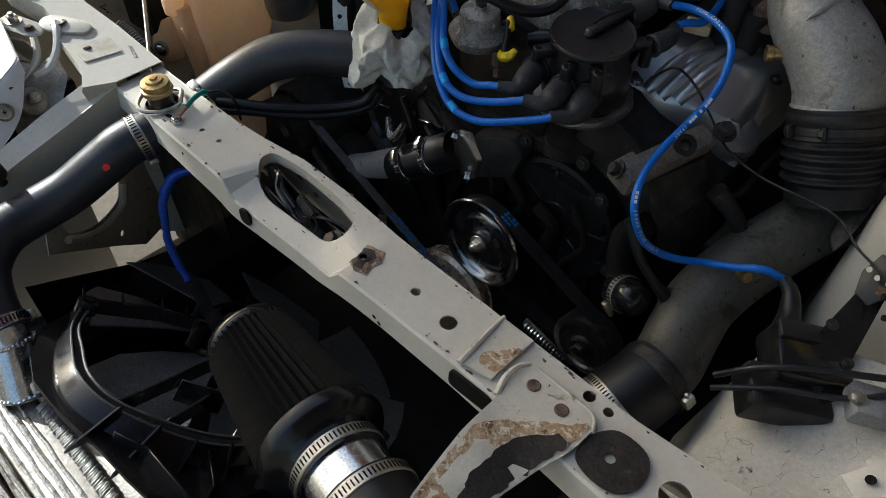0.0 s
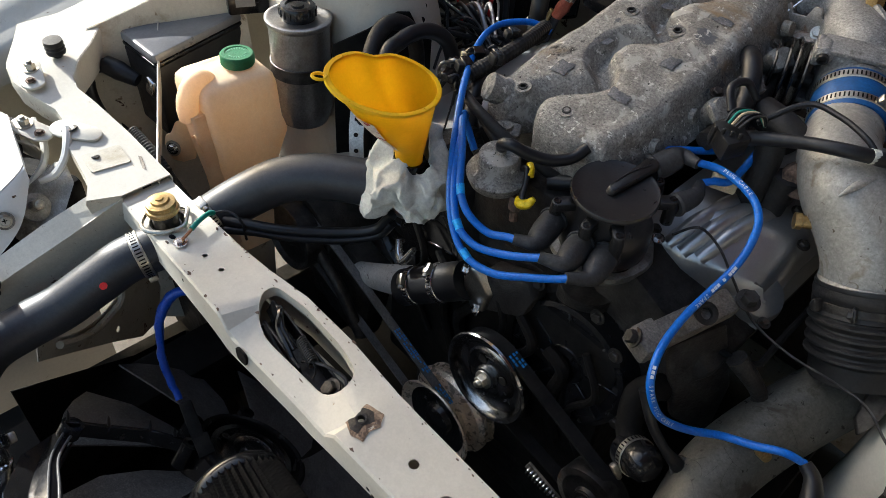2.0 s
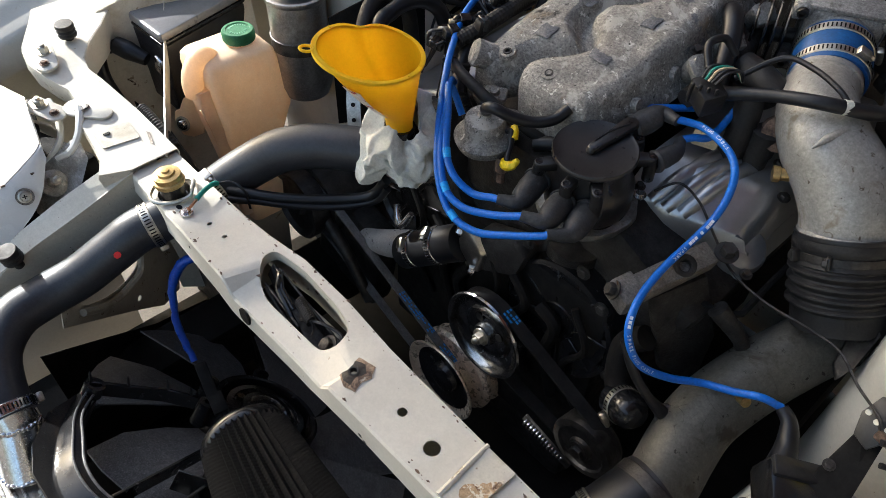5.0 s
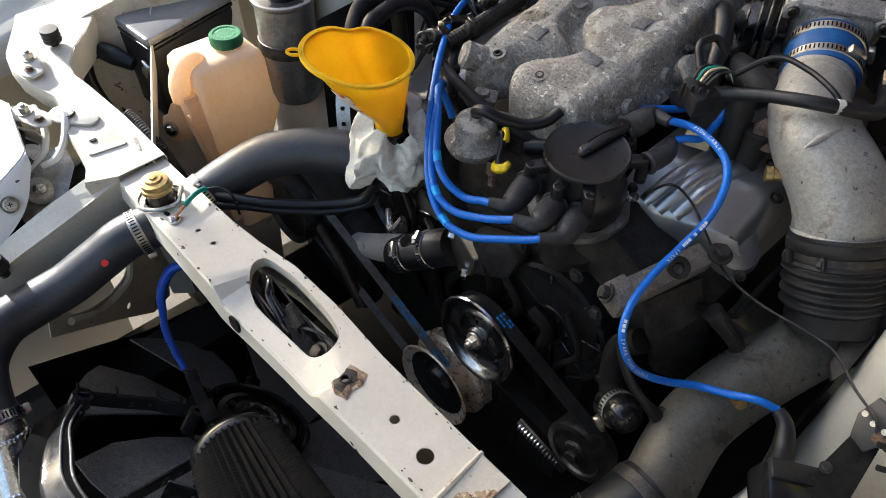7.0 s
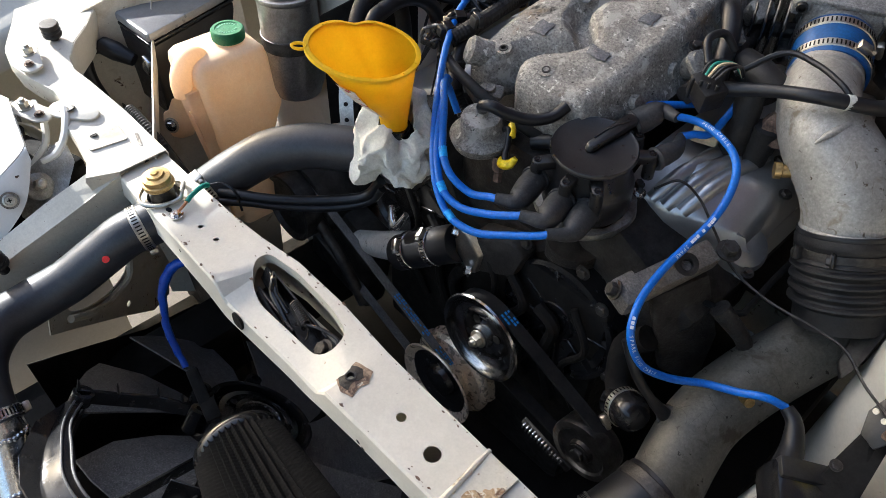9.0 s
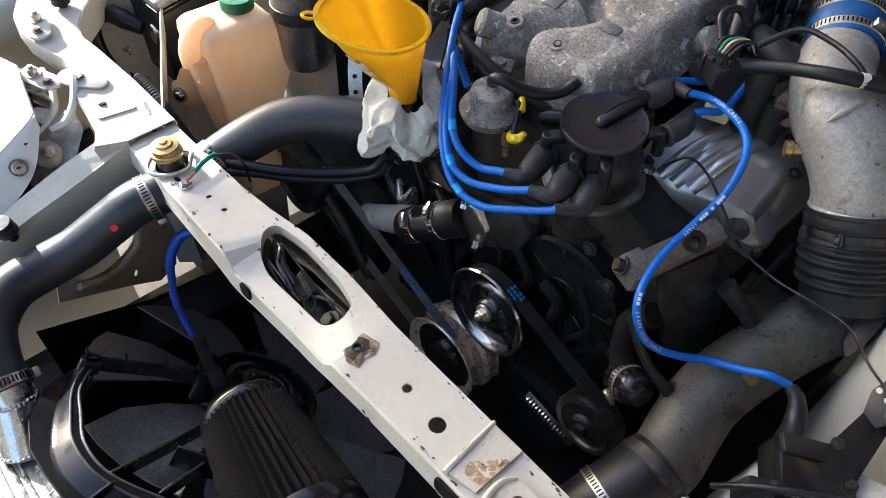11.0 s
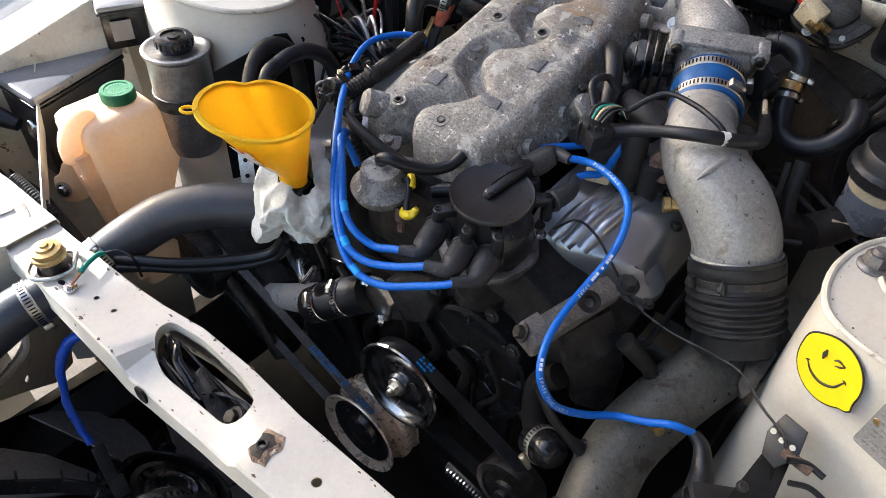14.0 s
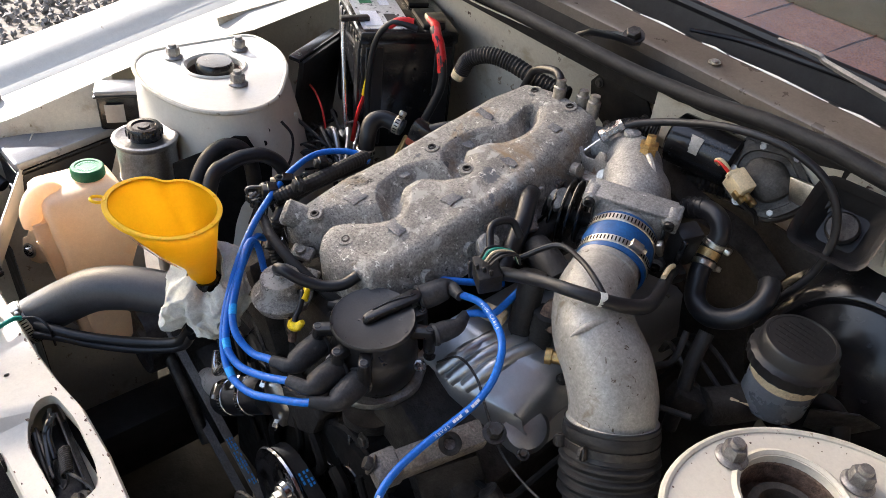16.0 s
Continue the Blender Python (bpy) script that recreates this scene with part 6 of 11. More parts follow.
for x in (0.180, 0.198, 0.216):
    f0 = cover_front(x)
    part("rib", tube(B(), [(x, f0 + 0.003, cover_top(x, f0 + 0.003) - 0.0062), (x + 0.004, f0 + 0.012, cover_top(x, f0 + 0.012) - 0.0046), (x + 0.012, f0 + 0.034, cover_top(x, f0 + 0.034) - 0.0050), (x + 0.022, f0 + 0.075, cover_top(x, f0 + 0.075) - 0.0052), (x + 0.030, f0 + 0.11, cover_top(x, f0 + 0.11) - 0.010)], [0.0085, 0.0094, 0.0096, 0.0096, 0.0090], 20), COVER_SILVER, vc)
part("cover_boss", lathe(B(), [(0.030, -0.05), (0.030, -0.012), (0.024, -0.002), (0.012, 0.001), (0, 0.001)], (0.290, 0.354, 0.190), (0.45, -0.35, 0.7), 28), COVER_SILVER, vc)
for x, y, z in ((0.160, 0.316, 0.219), (0.306, 0.336, 0.172), (0.262, 0.43, 0.254), (0.290, 0.40, 0.240)):
    part("cover_bolt", hexbolt(B(), (x, y, z), (0.2, -0.2, 1), 0.005, 0.006), STEEL_DARK, vc)
bm = tube(B(), [(0.135, 0.292, 0.162), (0.22, 0.288, 0.156), (0.32, 0.288, 0.152), (0.328, 0.36, 0.157), (0.328, 0.6, 0.174)], 0.004, 8, 3)
part("gasket", bm, BLACK_MATT, vc)
bm = lathe(B(), [(0.014, 0), (0.014, 0.02), (0.016, 0.021), (0.016, 0.05), (0.011, 0.052), (0, 0.052)], (0.238, 0.415, 0.246), (0.05, 0, 1), 20)
part("breather", bm, RUBBER_DUSTY, vc)

# far bank valve cover, in the sun between loom and plenum
vf = thing("valve_cover", (-0.17, 0.45, 0.14), "silver painted valve cover of the far bank", "valve cover")
part("cover", lump(box(B(), (-0.185, 0.455, 0.165), (0.13, 0.34, 0.075), rotation(4, -26, 0), 0.018, 4), 0.002, 25), COVER_SILVER, vf)
for y in (0.34, 0.46, 0.58):
    part("cover_bolt", hexbolt(B(), (-0.165, y, 0.210 + 0.06 * (y - 0.45)), (-0.4, 0, 0.9), 0.006, 0.006), STEEL, vf)

# ---- pulleys and belts ----
def loop_belt(name, c1, r1, c2, r2, y, width, label, blue):
    """A flat ribbed belt round two pulleys in the plane y."""
    a, b = Vector((c1[0], c1[1])), Vector((c2[0], c2[1]))
    d = b - a
    base = math.atan2(d.y, d.x)
    off = math.acos((r1 - r2) / d.length)
    pts = []
    for k in range(25):
        t = base + off + (2 * math.pi - 2 * off) * k / 24
        pts.append((a.x + r1 * math.cos(t), a.y + r1 * math.sin(t)))
    for k in range(25):
        t = base - off + 2 * off * k / 24
        pts.append((b.x + r2 * math.cos(t), b.y + r2 * math.sin(t)))
    bm = B()
    n_ = len(pts)
    rings = []
    for i, p in enumerate(pts):
        q, w = Vector(pts[i - 1]), Vector(pts[(i + 1) % n_])
        t = (w - q).normalized()
        nrm = Vector((t.y, -t.x))
        o, i2 = Vector(p) + nrm * 0.002, Vector(p) - nrm * 0.002
        rings.append([bm.verts.new((o.x, y - width / 2, o.y)), bm.verts.new((o.x, y + width / 2, o.y)), bm.verts.new((i2.x, y + width / 2, i2.y)), bm.verts.new((i2.x, y - width / 2, i2.y))])
    for i in range(n_):
        r_, s_ = rings[i], rings[(i + 1) % n_]
        for k in range(4):
            bm.faces.new((r_[k], r_[(k + 1) % 4], s_[(k + 1) % 4], s_[k]))
    bmesh.ops.recalc_face_normals(bm, faces=bm.faces[:])
    root = thing(name, (a.x, y, a.y), label, "belt")
    # the sunlit belt takes the paler rubber, the other the dark one
    part("band", bm, BELT if len(blue) > 1 else RUBBER_DUSTY, root)
    # worn blue print on the upper run
    t1 = base + off
    p1 = a + Vector((math.cos(t1), math.sin(t1))) * (r1 + 0.0026)
    p2 = b + Vector((math.cos(t1), math.sin(t1))) * (r2 + 0.0026)
    dr = (p2 - p1).normalized()
    ang = math.degrees(math.atan2(dr.y, dr.x))
    rng_ = random.Random(3)
    for lo, hi in blue:
        bm = B()
        s_ = lo
        while s_ < hi:
            c = p1.lerp(p2, s_)
            for row in (-0.3, 0.05, 0.32):
                if rng_.random() < 0.8:
                    box(bm, (c.x, y + row * width, c.y), (0.0032 + rng_.random() * 0.002, width * 0.16, 0.0004), rotation(0, -ang, 0))
            s_ += 0.006 / (p2 - p1).length
        tagged(part("worn_print", bm, INK_BLUE, root), kind="stuff")
    return root


ALT, BIG, PS, CRK = (-0.350, -0.063), (-0.001, -0.208), (0.077, -0.016), (0.262, -0.072)
loop_belt("drive_belt", ALT, 0.050, BIG, 0.043, 0.176, 0.013, "black ribbed drive belt with worn blue print", ((0.62, 0.84), (0.90, 0.98)))
loop_belt("drive_belt", PS, 0.060, CRK, 0.042, 0.178, 0.018, "black ribbed drive belt to the crank pulley", ((0.0, 0.10),))
pp = thing("pump_pulley", (PS[0], 0.165, PS[1]), "bright pressed-steel pump pulley with a hub nut", "pulley")
bm = lathe(B(), [(0.060, -0.022), (0.060, -0.004), (0.066, 0.0), (0.0675, 0.003), (0.066, 0.006), (0.062, 0.005), (0.057, -0.001), (0.050, -0.006), (0.042, -0.008), (0.036, -0.004), (0.018, -0.003), (0.016, 0.004), (0.010, 0.006), (0.0, 0.006)], (PS[0], 0.163, PS[1]), (0, -1, 0.06), 56)
part("dish", bm, CHROME, pp)
part("hub_nut", hexbolt(B(), (PS[0], 0.158, PS[1]), (0, -1, 0.06), 0.009, 0.010, True, 0.006), STEEL, pp)
for k in range(4):
    a = k * math.pi / 2 + 0.5
    part("dish_hole", lathe(B(), [(0.0065, 0.0), (0.0060, 0.0012), (0, 0.0008)], (PS[0] + 0.027 * math.cos(a), 0.1665, PS[1] + 0.027 * math.sin(a)), (0, -1, 0.06), 16), BLACK_MATT, pp)
BRONZE = shade("heat_tinted_steel", (0.62, 0.50, 0.38), (0.78, 0.68, 0.56), 40, (0.22, 0.36), metal=0.55, bump=0.05, bscale=120, stain=[((0.22, 0.17, 0.12), 20, 0.33, 0.15)])
bp = thing("idler_pulley", (BIG[0], 0.14, BIG[1]), "large double-groove pulley with a heat-tinted dish", "pulley")
bm = lathe(B(), [(0.066, -0.070), (0.076, -0.066), (0.076, -0.060), (0.070, -0.055), (0.070, -0.046), (0.076, -0.040), (0.076, -0.034), (0.070, -0.028), (0.050, -0.026), (0.046, -0.022), (0.046, -0.010), (0.068, -0.004), (0.073, 0.0), (0.074, 0.002), (0.072, 0.004), (0.069, 0.002), (0.062, -0.004), (0.058, -0.005)], (BIG[0], 0.158, BIG[1]), (0, -1, 0.03), 64)
part("rim", bm, BRONZE, bp)
bm = lathe(B(), [(0.060, -0.005), (0.045, -0.010), (0.03, -0.010), (0.026, -0.002), (0.010, 0.0), (0, 0.0)], (BIG[0], 0.158, BIG[1]), (0, -1, 0.03), 48)
part("hub", bm, BLACK_GLOSS, bp)
cp = thing("crank_pulley", (CRK[0], 0.16, CRK[1]), "dull dark crank pulley with a centre bolt", "pulley")
bm = lathe(B(), [(0.044, -0.03), (0.046, -0.004), (0.045, 0.0), (0.036, 0.001), (0.033, -0.002), (0.018, -0.002), (0.016, 0.003), (0, 0.003)], (CRK[0], 0.160, CRK[1]), (0, -1, 0.05), 44)
part("disc", bm, STEEL_DARK, cp)
part("centre_bolt", hexbolt(B(), (CRK[0], 0.157, CRK[1]), (0, -1, 0.05), 0.010, 0.008), STEEL_DARK, cp)
al = thing("alternator_pulley", (ALT[0], 0.15, ALT[1]), "dusty dark pulley beside the coolant bottle", "pulley")
bm = lathe(B(), [(0.058, -0.02), (0.060, -0.012), (0.060, 0.012), (0.056, 0.013), (0.050, 0.006), (0.02, 0.004), (0.014, 0.012), (0, 0.012)], (ALT[0], 0.15, ALT[1]), (0, -1, 0.05), 44)
part("disc", bm, STEEL_DARK, al)
part("body", lathe(B(), [(0, 0), (0.065, 0), (0.07, 0.01), (0.07, 0.12), (0, 0.12)], (ALT[0], 0.175, ALT[1]), (0, 1, 0), 32), CAST_DARK, al)
# added dark block that stands for the shaded gap before the tower wall
part("dark_filler", box(B(), (-0.300, 0.225, -0.165), (0.17, 0.05, 0.20), rotation(0, 12, 0), 0.012), CAST_DARK, al)
part("adjuster", tube(B(), [(-0.30, 0.165, -0.07), (-0.25, 0.168, -0.12), (-0.20, 0.172, -0.20)], 0.010, 10), STEEL_DARK, al)
# toothed reluctor edge
tr = thing("toothed_plate", (0.21, 0.14, -0.10), "bright toothed metal plate beside the crank pulley", "gear")
bm = B()
for k in range(13):
    box(bm, (0.185 + k * 0.0052, 0.14 + k * 0.0004, -0.082 - k * 0.0014), (0.0026, 0.006, 0.013), rotation(8, 12, 0), 0.0006, 1)
part("tooth", bm, STEEL_BRIGHT, tr)
part("plate", box(B(), (0.22, 0.146, -0.092), (0.085, 0.004, 0.016), rotation(0, 15, 0), 0.001), STEEL_DARK, tr)

# ---- water neck with joined hose ----
# alloy made near white to hold the sunlight on the neck
ALU_LIGHT = shade("sunlit_cast_alloy", (0.80, 0.80, 0.79), (0.88, 0.88, 0.87), 60, (0.25, 0.42), metal=0.6, bump=0.3, bscale=300, stain=[((0.3, 0.28, 0.25), 30, 0.34, 0.1)])
wn_ = thing("water_neck", (-0.04, 0.18, 0.03), "cast water neck and short black hose with two bright clamps", "water neck")
bm = tube(B(), [(-0.235, 0.200, -0.090), (-0.185, 0.196, -0.060), (-0.135, 0.190, -0.022), (-0.085, 0.186, 0.018)], [0.016, 0.021, 0.023, 0.022], 22)
part("neck", bm, ALU_LIGHT, wn_)
bm = tube(B(), [(-0.098, 0.173, 0.004), (-0.06, 0.181, 0.036), (-0.005, 0.195, 0.080)], 0.0265, 26)
part("hose", bm, RUBBER, wn_)
clamp_band(wn_, (-0.078, 0.1775, 0.0215), (0.72, 0.17, 0.58), 0.0268, 0.012, 130, tint=STEEL_BRIGHT)
clamp_band(wn_, (-0.040, 0.1865, 0.052), (0.72, 0.17, 0.58), 0.0268, 0.012, 110, tint=STEEL_BRIGHT)
bm = prism(B(), [(-0.005, 0.182, 0.115), (0.012, 0.185, 0.118), (0.035, 0.19, 0.085), (0.03, 0.19, 0.05), (0.012, 0.188, 0.046), (-0.002, 0.186, 0.075)], (0.006, 0.012, 0.004), 0.003)
part("flange", bm, STEEL, wn_)
for p in ((0.002, 0.184, 0.112), (0.026, 0.186, 0.056)):
    part("flange_bolt", hexbolt(B(), p, (-0.6, -0.6, 0.3), 0.006, 0.007), STEEL_BRIGHT, wn_)
bm = prism(B(), [(0.02, 0.195, 0.12), (0.075, 0.205, 0.135), (0.095, 0.205, 0.118), (0.085, 0.20, 0.08), (0.03, 0.195, 0.05)], (0.0, 0.03, 0.0), 0.006)
part("housing", bm, CAST_DARK, wn_)
bm = tube(B(), [(-0.115, 0.172, 0.085), (-0.105, 0.165, 0.07), (-0.098, 0.162, 0.062), (-0.09, 0.165, 0.072), (-0.082, 0.17, 0.092)], [0.004, 0.006, 0.005, 0.006, 0.004], 10)
part("bright_bracket", bm, STEEL_BRIGHT, wn_)


# ---- distributor ----
di = thing("distributor", (0.13, 0.252, 0.16), "black distributor cap with angled rubber boots", "distributor")
DA = Vector((0.03, -0.10, 1)).normalized()
DC = Vector((0.131, 0.252, 0.290))
DF = axis_frame(DC, DA, (0, 1, 0))
CAP_BLACK = shade("dusty_cap_plastic", (0.009, 0.009, 0.0098), (0.016, 0.016, 0.0165), 45, (0.26, 0.42), bump=0.10, bscale=700, spec=0.6, grain=0.15, stain=[((0.030, 0.030, 0.030), 16, 0.36, 0.15), ((0.10, 0.098, 0.095), 170, 0.29, 0.03)])
part("cap_plate", lathe(B(), [(0.040, -0.007), (0.0455, -0.006), (0.0472, -0.004), (0.0472, -0.001), (0.0458, 0.0008), (0.0440, 0.0004), (0.0425, 0.0), (0.012, 0.0004), (0, 0.0004)], DC, DA, 64), CAP_BLACK, di)
part("cap", lathe(B(), [(0.041, -0.006), (0.0425, -0.012), (0.043, -0.034), (0.047, -0.040), (0.050, -0.046), (0.0505, -0.072), (0.048, -0.078)], DC, DA, 56), CAP_BLACK, di)
part("base_ring", lump(lathe(B(), [(0.040, -0.092), (0.0565, -0.090), (0.059, -0.084), (0.0575, -0.079), (0.048, -0.078)], DC, DA, 64), 0.0022, 70), ALU_DIRTY, di, "rough alloy distributor base")
part("stem", lathe(B(), [(0.036, 0), (0.036, 0.06), (0, 0.06)], (0.130, 0.262, 0.09), DA, 28), CAST_DARK, di)


def stadium(a, b, w0, w1, n=7):
    """A long rounded outline from a to b with its own half width at each end."""
    a, b = Vector(a), Vector(b)
    d = (b - a).normalized()
    q = Vector((-d.y, d.x))
    out = []
    for c, w, t0 in ((b, w1, -math.pi / 2), (a, w0, math.pi / 2)):
        for k in range(n):
            t = t0 + math.pi * k / (n - 1)
            out.append(c + d * (w * math.cos(t)) + q * (w * math.sin(t)))
    return out


def cap_arm(tip, drop, h, w=0.0066):
    """An arm of the cap that reaches out to a plug tower, with its eyelet."""
    inv = DF.inverted()
    p = inv @ Vector(tip)
    t2 = Vector((p.x, p.y))
    root_ = t2 * (0.036 / t2.length)
    arm_ = part("cap_arm", prism(B(), [DF @ Vector((q.x, q.y, p.z - 0.011)) for q in stadium(root_, t2, w * 1.15, w)], DF.to_3x3() @ Vector((0, 0, h)), 0.0018, 0.97), CAP_BLACK, di)
    part("tower", lathe(B(), [(w * 1.05, -drop), (w * 1.08, -0.012), (w * 0.95, -0.006)], DF @ Vector((t2.x, t2.y, p.z)), DA, 20), CAP_BLACK, di)
    part("eyelet", lathe(B(), [(0.0042, 0.0), (0.0040, 0.0012), (0.0030, 0.0012), (0.0026, 0.0003), (0.0012, 0.0003), (0.001, 0.001), (0, 0.001)], DF @ Vector((t2.x, t2.y, p.z - 0.011 + h)), DA, 18), BLACK_GLOSS, arm_)


for tip in ((0.095, 0.204, 0.276), (0.138, 0.200, 0.274), (0.170, 0.212, 0.276), (0.176, 0.296, 0.284), (0.100, 0.292, 0.290), (0.150, 0.306, 0.288)):
    cap_arm(tip, 0.034, 0.011)
c0, c1 = Vector((0.0, -0.008)), Vector((0.004, 0.056))
arm_o = [DF @ Vector((q.x, q.y, 0.0008)) for q in stadium(c0, c1, 0.0062, 0.0092)]
part("centre_lead_arm", prism(B(), arm_o, DA * 0.0075, 0.0022, 0.92), CAP_BLACK, di)
part("arm_ridge", tube(B(), [DF @ Vector((-0.0035, 0.002, 0.0085)), DF @ Vector((-0.0012, 0.026, 0.0088)), DF @ Vector((0.0060, 0.050, 0.0088))], 0.0009, 6), CAP_BLACK, di)


def boot(e, k, t, r=0.0142, name="boot"):
    """An elbow boot: narrow sleeve at the cable e, a knee k, and a wide barrel up to t with a lip."""
    e, k, t = Vector(e), Vector(k), Vector(t)
    bm = tube(B(), [e, e.lerp(k, 0.45), e.lerp(k, 0.85), k.lerp(t, 0.18), k.lerp(t, 0.6), t], [0.0060, 0.0070, 0.0082, r * 0.90, r * 1.04, r * 1.02], 22, 6)
    bo = part(name, bm, BOOT, di)
    part("boot_lip", lathe(B(), [(r * 0.7, -0.001), (r * 1.12, -0.0005), (r * 1.17, 0.0015), (r * 1.05, 0.0045), (r * 0.7, 0.0045)], t, t - k, 24), BOOT, bo)


BOOT = shade("greyed_rubber_boot", (0.026, 0.0265, 0.028), (0.048, 0.048, 0.049), 35, (0.42, 0.6), bump=0.15, bscale=350, spec=0.4, grain=0.2, stain=[((0.10, 0.098, 0.095), 22, 0.36, 0.08), ((0.17, 0.165, 0.16), 120, 0.31, 0.03)])
boot((0.087, 0.150, 0.247), (0.106, 0.163, 0.246), (0.094, 0.206, 0.246))
boot((0.124, 0.148, 0.250), (0.146, 0.161, 0.248), (0.136, 0.201, 0.244))
boot((0.157, 0.153, 0.243), (0.172, 0.174, 0.240), (0.161, 0.214, 0.240))
boot((0.168, 0.346, 0.302), (0.146, 0.350, 0.299), (0.134, 0.318, 0.289))
boot((0.176, 0.350, 0.279), (0.184, 0.332, 0.276), (0.178, 0.304, 0.274), 0.0115)
part("base_screw", hexbolt(B(), (0.180, 0.283, 0.238), (0.1, -0.1, 1), 0.0052, 0.004), STEEL_BRIGHT, di)

# ---- blue plug leads ----
def lead(pts, label, bands=(), r=0.0043, words=None):
    root = thing("plug_lead", pts[0], label, "ignition lead", "blue plug leads")
    part("cable", tube(B(), pts, r, 14, 8), BLUE_CABLE, root)
    for p, q in bands:
        part("band", tube(B(), [p, q], r + 0.0004, 14), BLUE_LIGHT, root, "light blue print band")
    return root


lead([(0.090, 0.151, 0.247), (0.080, 0.149, 0.245), (0.058, 0.142, 0.240), (0.032, 0.138, 0.250), (0.010, 0.146, 0.262), (-0.004, 0.158, 0.276), (-0.022, 0.176, 0.292), (-0.05, 0.202, 0.300), (-0.055, 0.215, 0.286), (-0.035, 0.212, 0.262)], "blue silicone plug lead looping to the far bank", [((0.012, 0.1448, 0.2605), (0.004, 0.1505, 0.267))])
lead([(0.126, 0.149, 0.250), (0.118, 0.146, 0.246), (0.092, 0.136, 0.236), (0.060, 0.126, 0.230), (0.032, 0.126, 0.236), (0.010, 0.138, 0.250), (-0.010, 0.156, 0.268), (-0.035, 0.186, 0.288), (-0.062, 0.216, 0.294), (-0.075, 0.235, 0.278)], "blue silicone plug lead looping to the far bank", [((0.033, 0.1258, 0.2355), (0.024, 0.129, 0.241))])
lead([(0.159, 0.155, 0.243), (0.149, 0.150, 0.237), (0.122, 0.137, 0.226), (0.090, 0.122, 0.216), (0.058, 0.117, 0.216), (0.032, 0.122, 0.226), (0.006, 0.136, 0.246), (-0.022, 0.162, 0.272), (-0.060, 0.205, 0.300), (-0.100, 0.255, 0.312), (-0.140, 0.315, 0.318), (-0.155, 0.365, 0.322), (-0.135, 0.405, 0.323), (-0.11, 0.42, 0.315)], "blue silicone plug lead running round the plenum", [((0.058, 0.117, 0.216), (0.047, 0.1185, 0.2195))])
long_lead = lead([(0.163, 0.347, 0.302), (0.188, 0.357, 0.302), (0.214, 0.350, 0.304), (0.240, 0.340, 0.300), (0.256, 0.326, 0.290), (0.262, 0.312, 0.268), (0.262, 0.292, 0.247), (0.259, 0.262, 0.232), (0.258, 0.225, 0.222), (0.262, 0.188, 0.215), (0.270, 0.162, 0.205), (0.280, 0.152, 0.185), (0.296, 0.162, 0.150), (0.318, 0.192, 0.122), (0.345, 0.222, 0.112), (0.375, 0.230, 0.122), (0.400, 0.236, 0.134), (0.420, 0.246, 0.128)], "long blue silicone coil lead with white print")
lead([(0.174, 0.347, 0.279), (0.186, 0.358, 0.284), (0.198, 0.372, 0.285), (0.200, 0.40, 0.300), (0.195, 0.43, 0.305)], "blue silicone plug lead under the fuel rail")
lead([(0.110, 0.348, 0.286), (0.130, 0.362, 0.292), (0.150, 0.385, 0.292), (0.165, 0.42, 0.285)], "blue silicone plug lead below the plenum")

# pressure regulator
rg = thing("pressure_regulator", (0.002, 0.214, 0.19), "round grey metal pressure regulator with hose stub", "regulator")
bm = lathe(B(), [(0.018, -0.035), (0.033, -0.030), (0.036, -0.022), (0.037, -0.018), (0.0345, -0.015), (0.027, -0.012), (0.0245, -0.008), (0.0240, 0.004), (0.0225, 0.008), (0.018, 0.0105), (0.008, 0.0115), (0.007, 0.018), (0.0, 0.019)], (0.003, 0.212, 0.272), (0.02, -0.1, 1), 40)
part("can", bm, CAST, rg)
part("sensor", lathe(B(), [(0.006, 0), (0.0075, 0.004), (0.0075, 0.016), (0.005, 0.018), (0.005, 0.03), (0, 0.03)], (0.040, 0.206, 0.245), (0.2, -0.2, -1), 8), RUST_MAT, rg, "rusty brass sensor")
bm = tube(B(), [(0.030, 0.222, 0.270), (0.038, 0.220, 0.274), (0.045, 0.212, 0.262), (0.050, 0.203, 0.255), (0.056, 0.198, 0.250)], 0.0036, 10)
part("sensor_wire", bm, RUBBER, rg)
bm = lump(tube(B(), [(0.046, 0.203, 0.247), (0.053, 0.197, 0.248), (0.062, 0.198, 0.252), (0.066, 0.203, 0.260)], [0.0042, 0.0062, 0.0056, 0.0035], 10), 0.001, 200)
part("tape", bm, YELLOW_TAPE, rg, "yellow tape wrap")
bm = tube(B(), [(0.034, 0.228, 0.276), (0.040, 0.224, 0.274), (0.045, 0.218, 0.270)], 0.0042, 10)
part("tape", bm, YELLOW_TAPE, rg)
part("vacuum_hose", tube(B(), [(0.004, 0.211, 0.288), (0.010, 0.205, 0.299), (0.022, 0.206, 0.304), (0.038, 0.218, 0.296), (0.055, 0.236, 0.290), (0.068, 0.255, 0.292), (0.074, 0.272, 0.302)], 0.0068, 14), RUBBER, rg, "black vacuum hose")

# ---- intake plenum ----
pl = thing("intake_plenum", (0.03, 0.45, 0.25), "rough cast aluminium intake plenum with a winding groove", "plenum")
P_PLANE = lambda y: 0.2325 + 0.3 * y
XL = ([0.25, 0.275, 0.345, 0.414, 0.497, 0.582, 0.62, 0.65], [-0.060, -0.072, -0.074, -0.064, -0.060, -0.052, -0.042, -0.030])
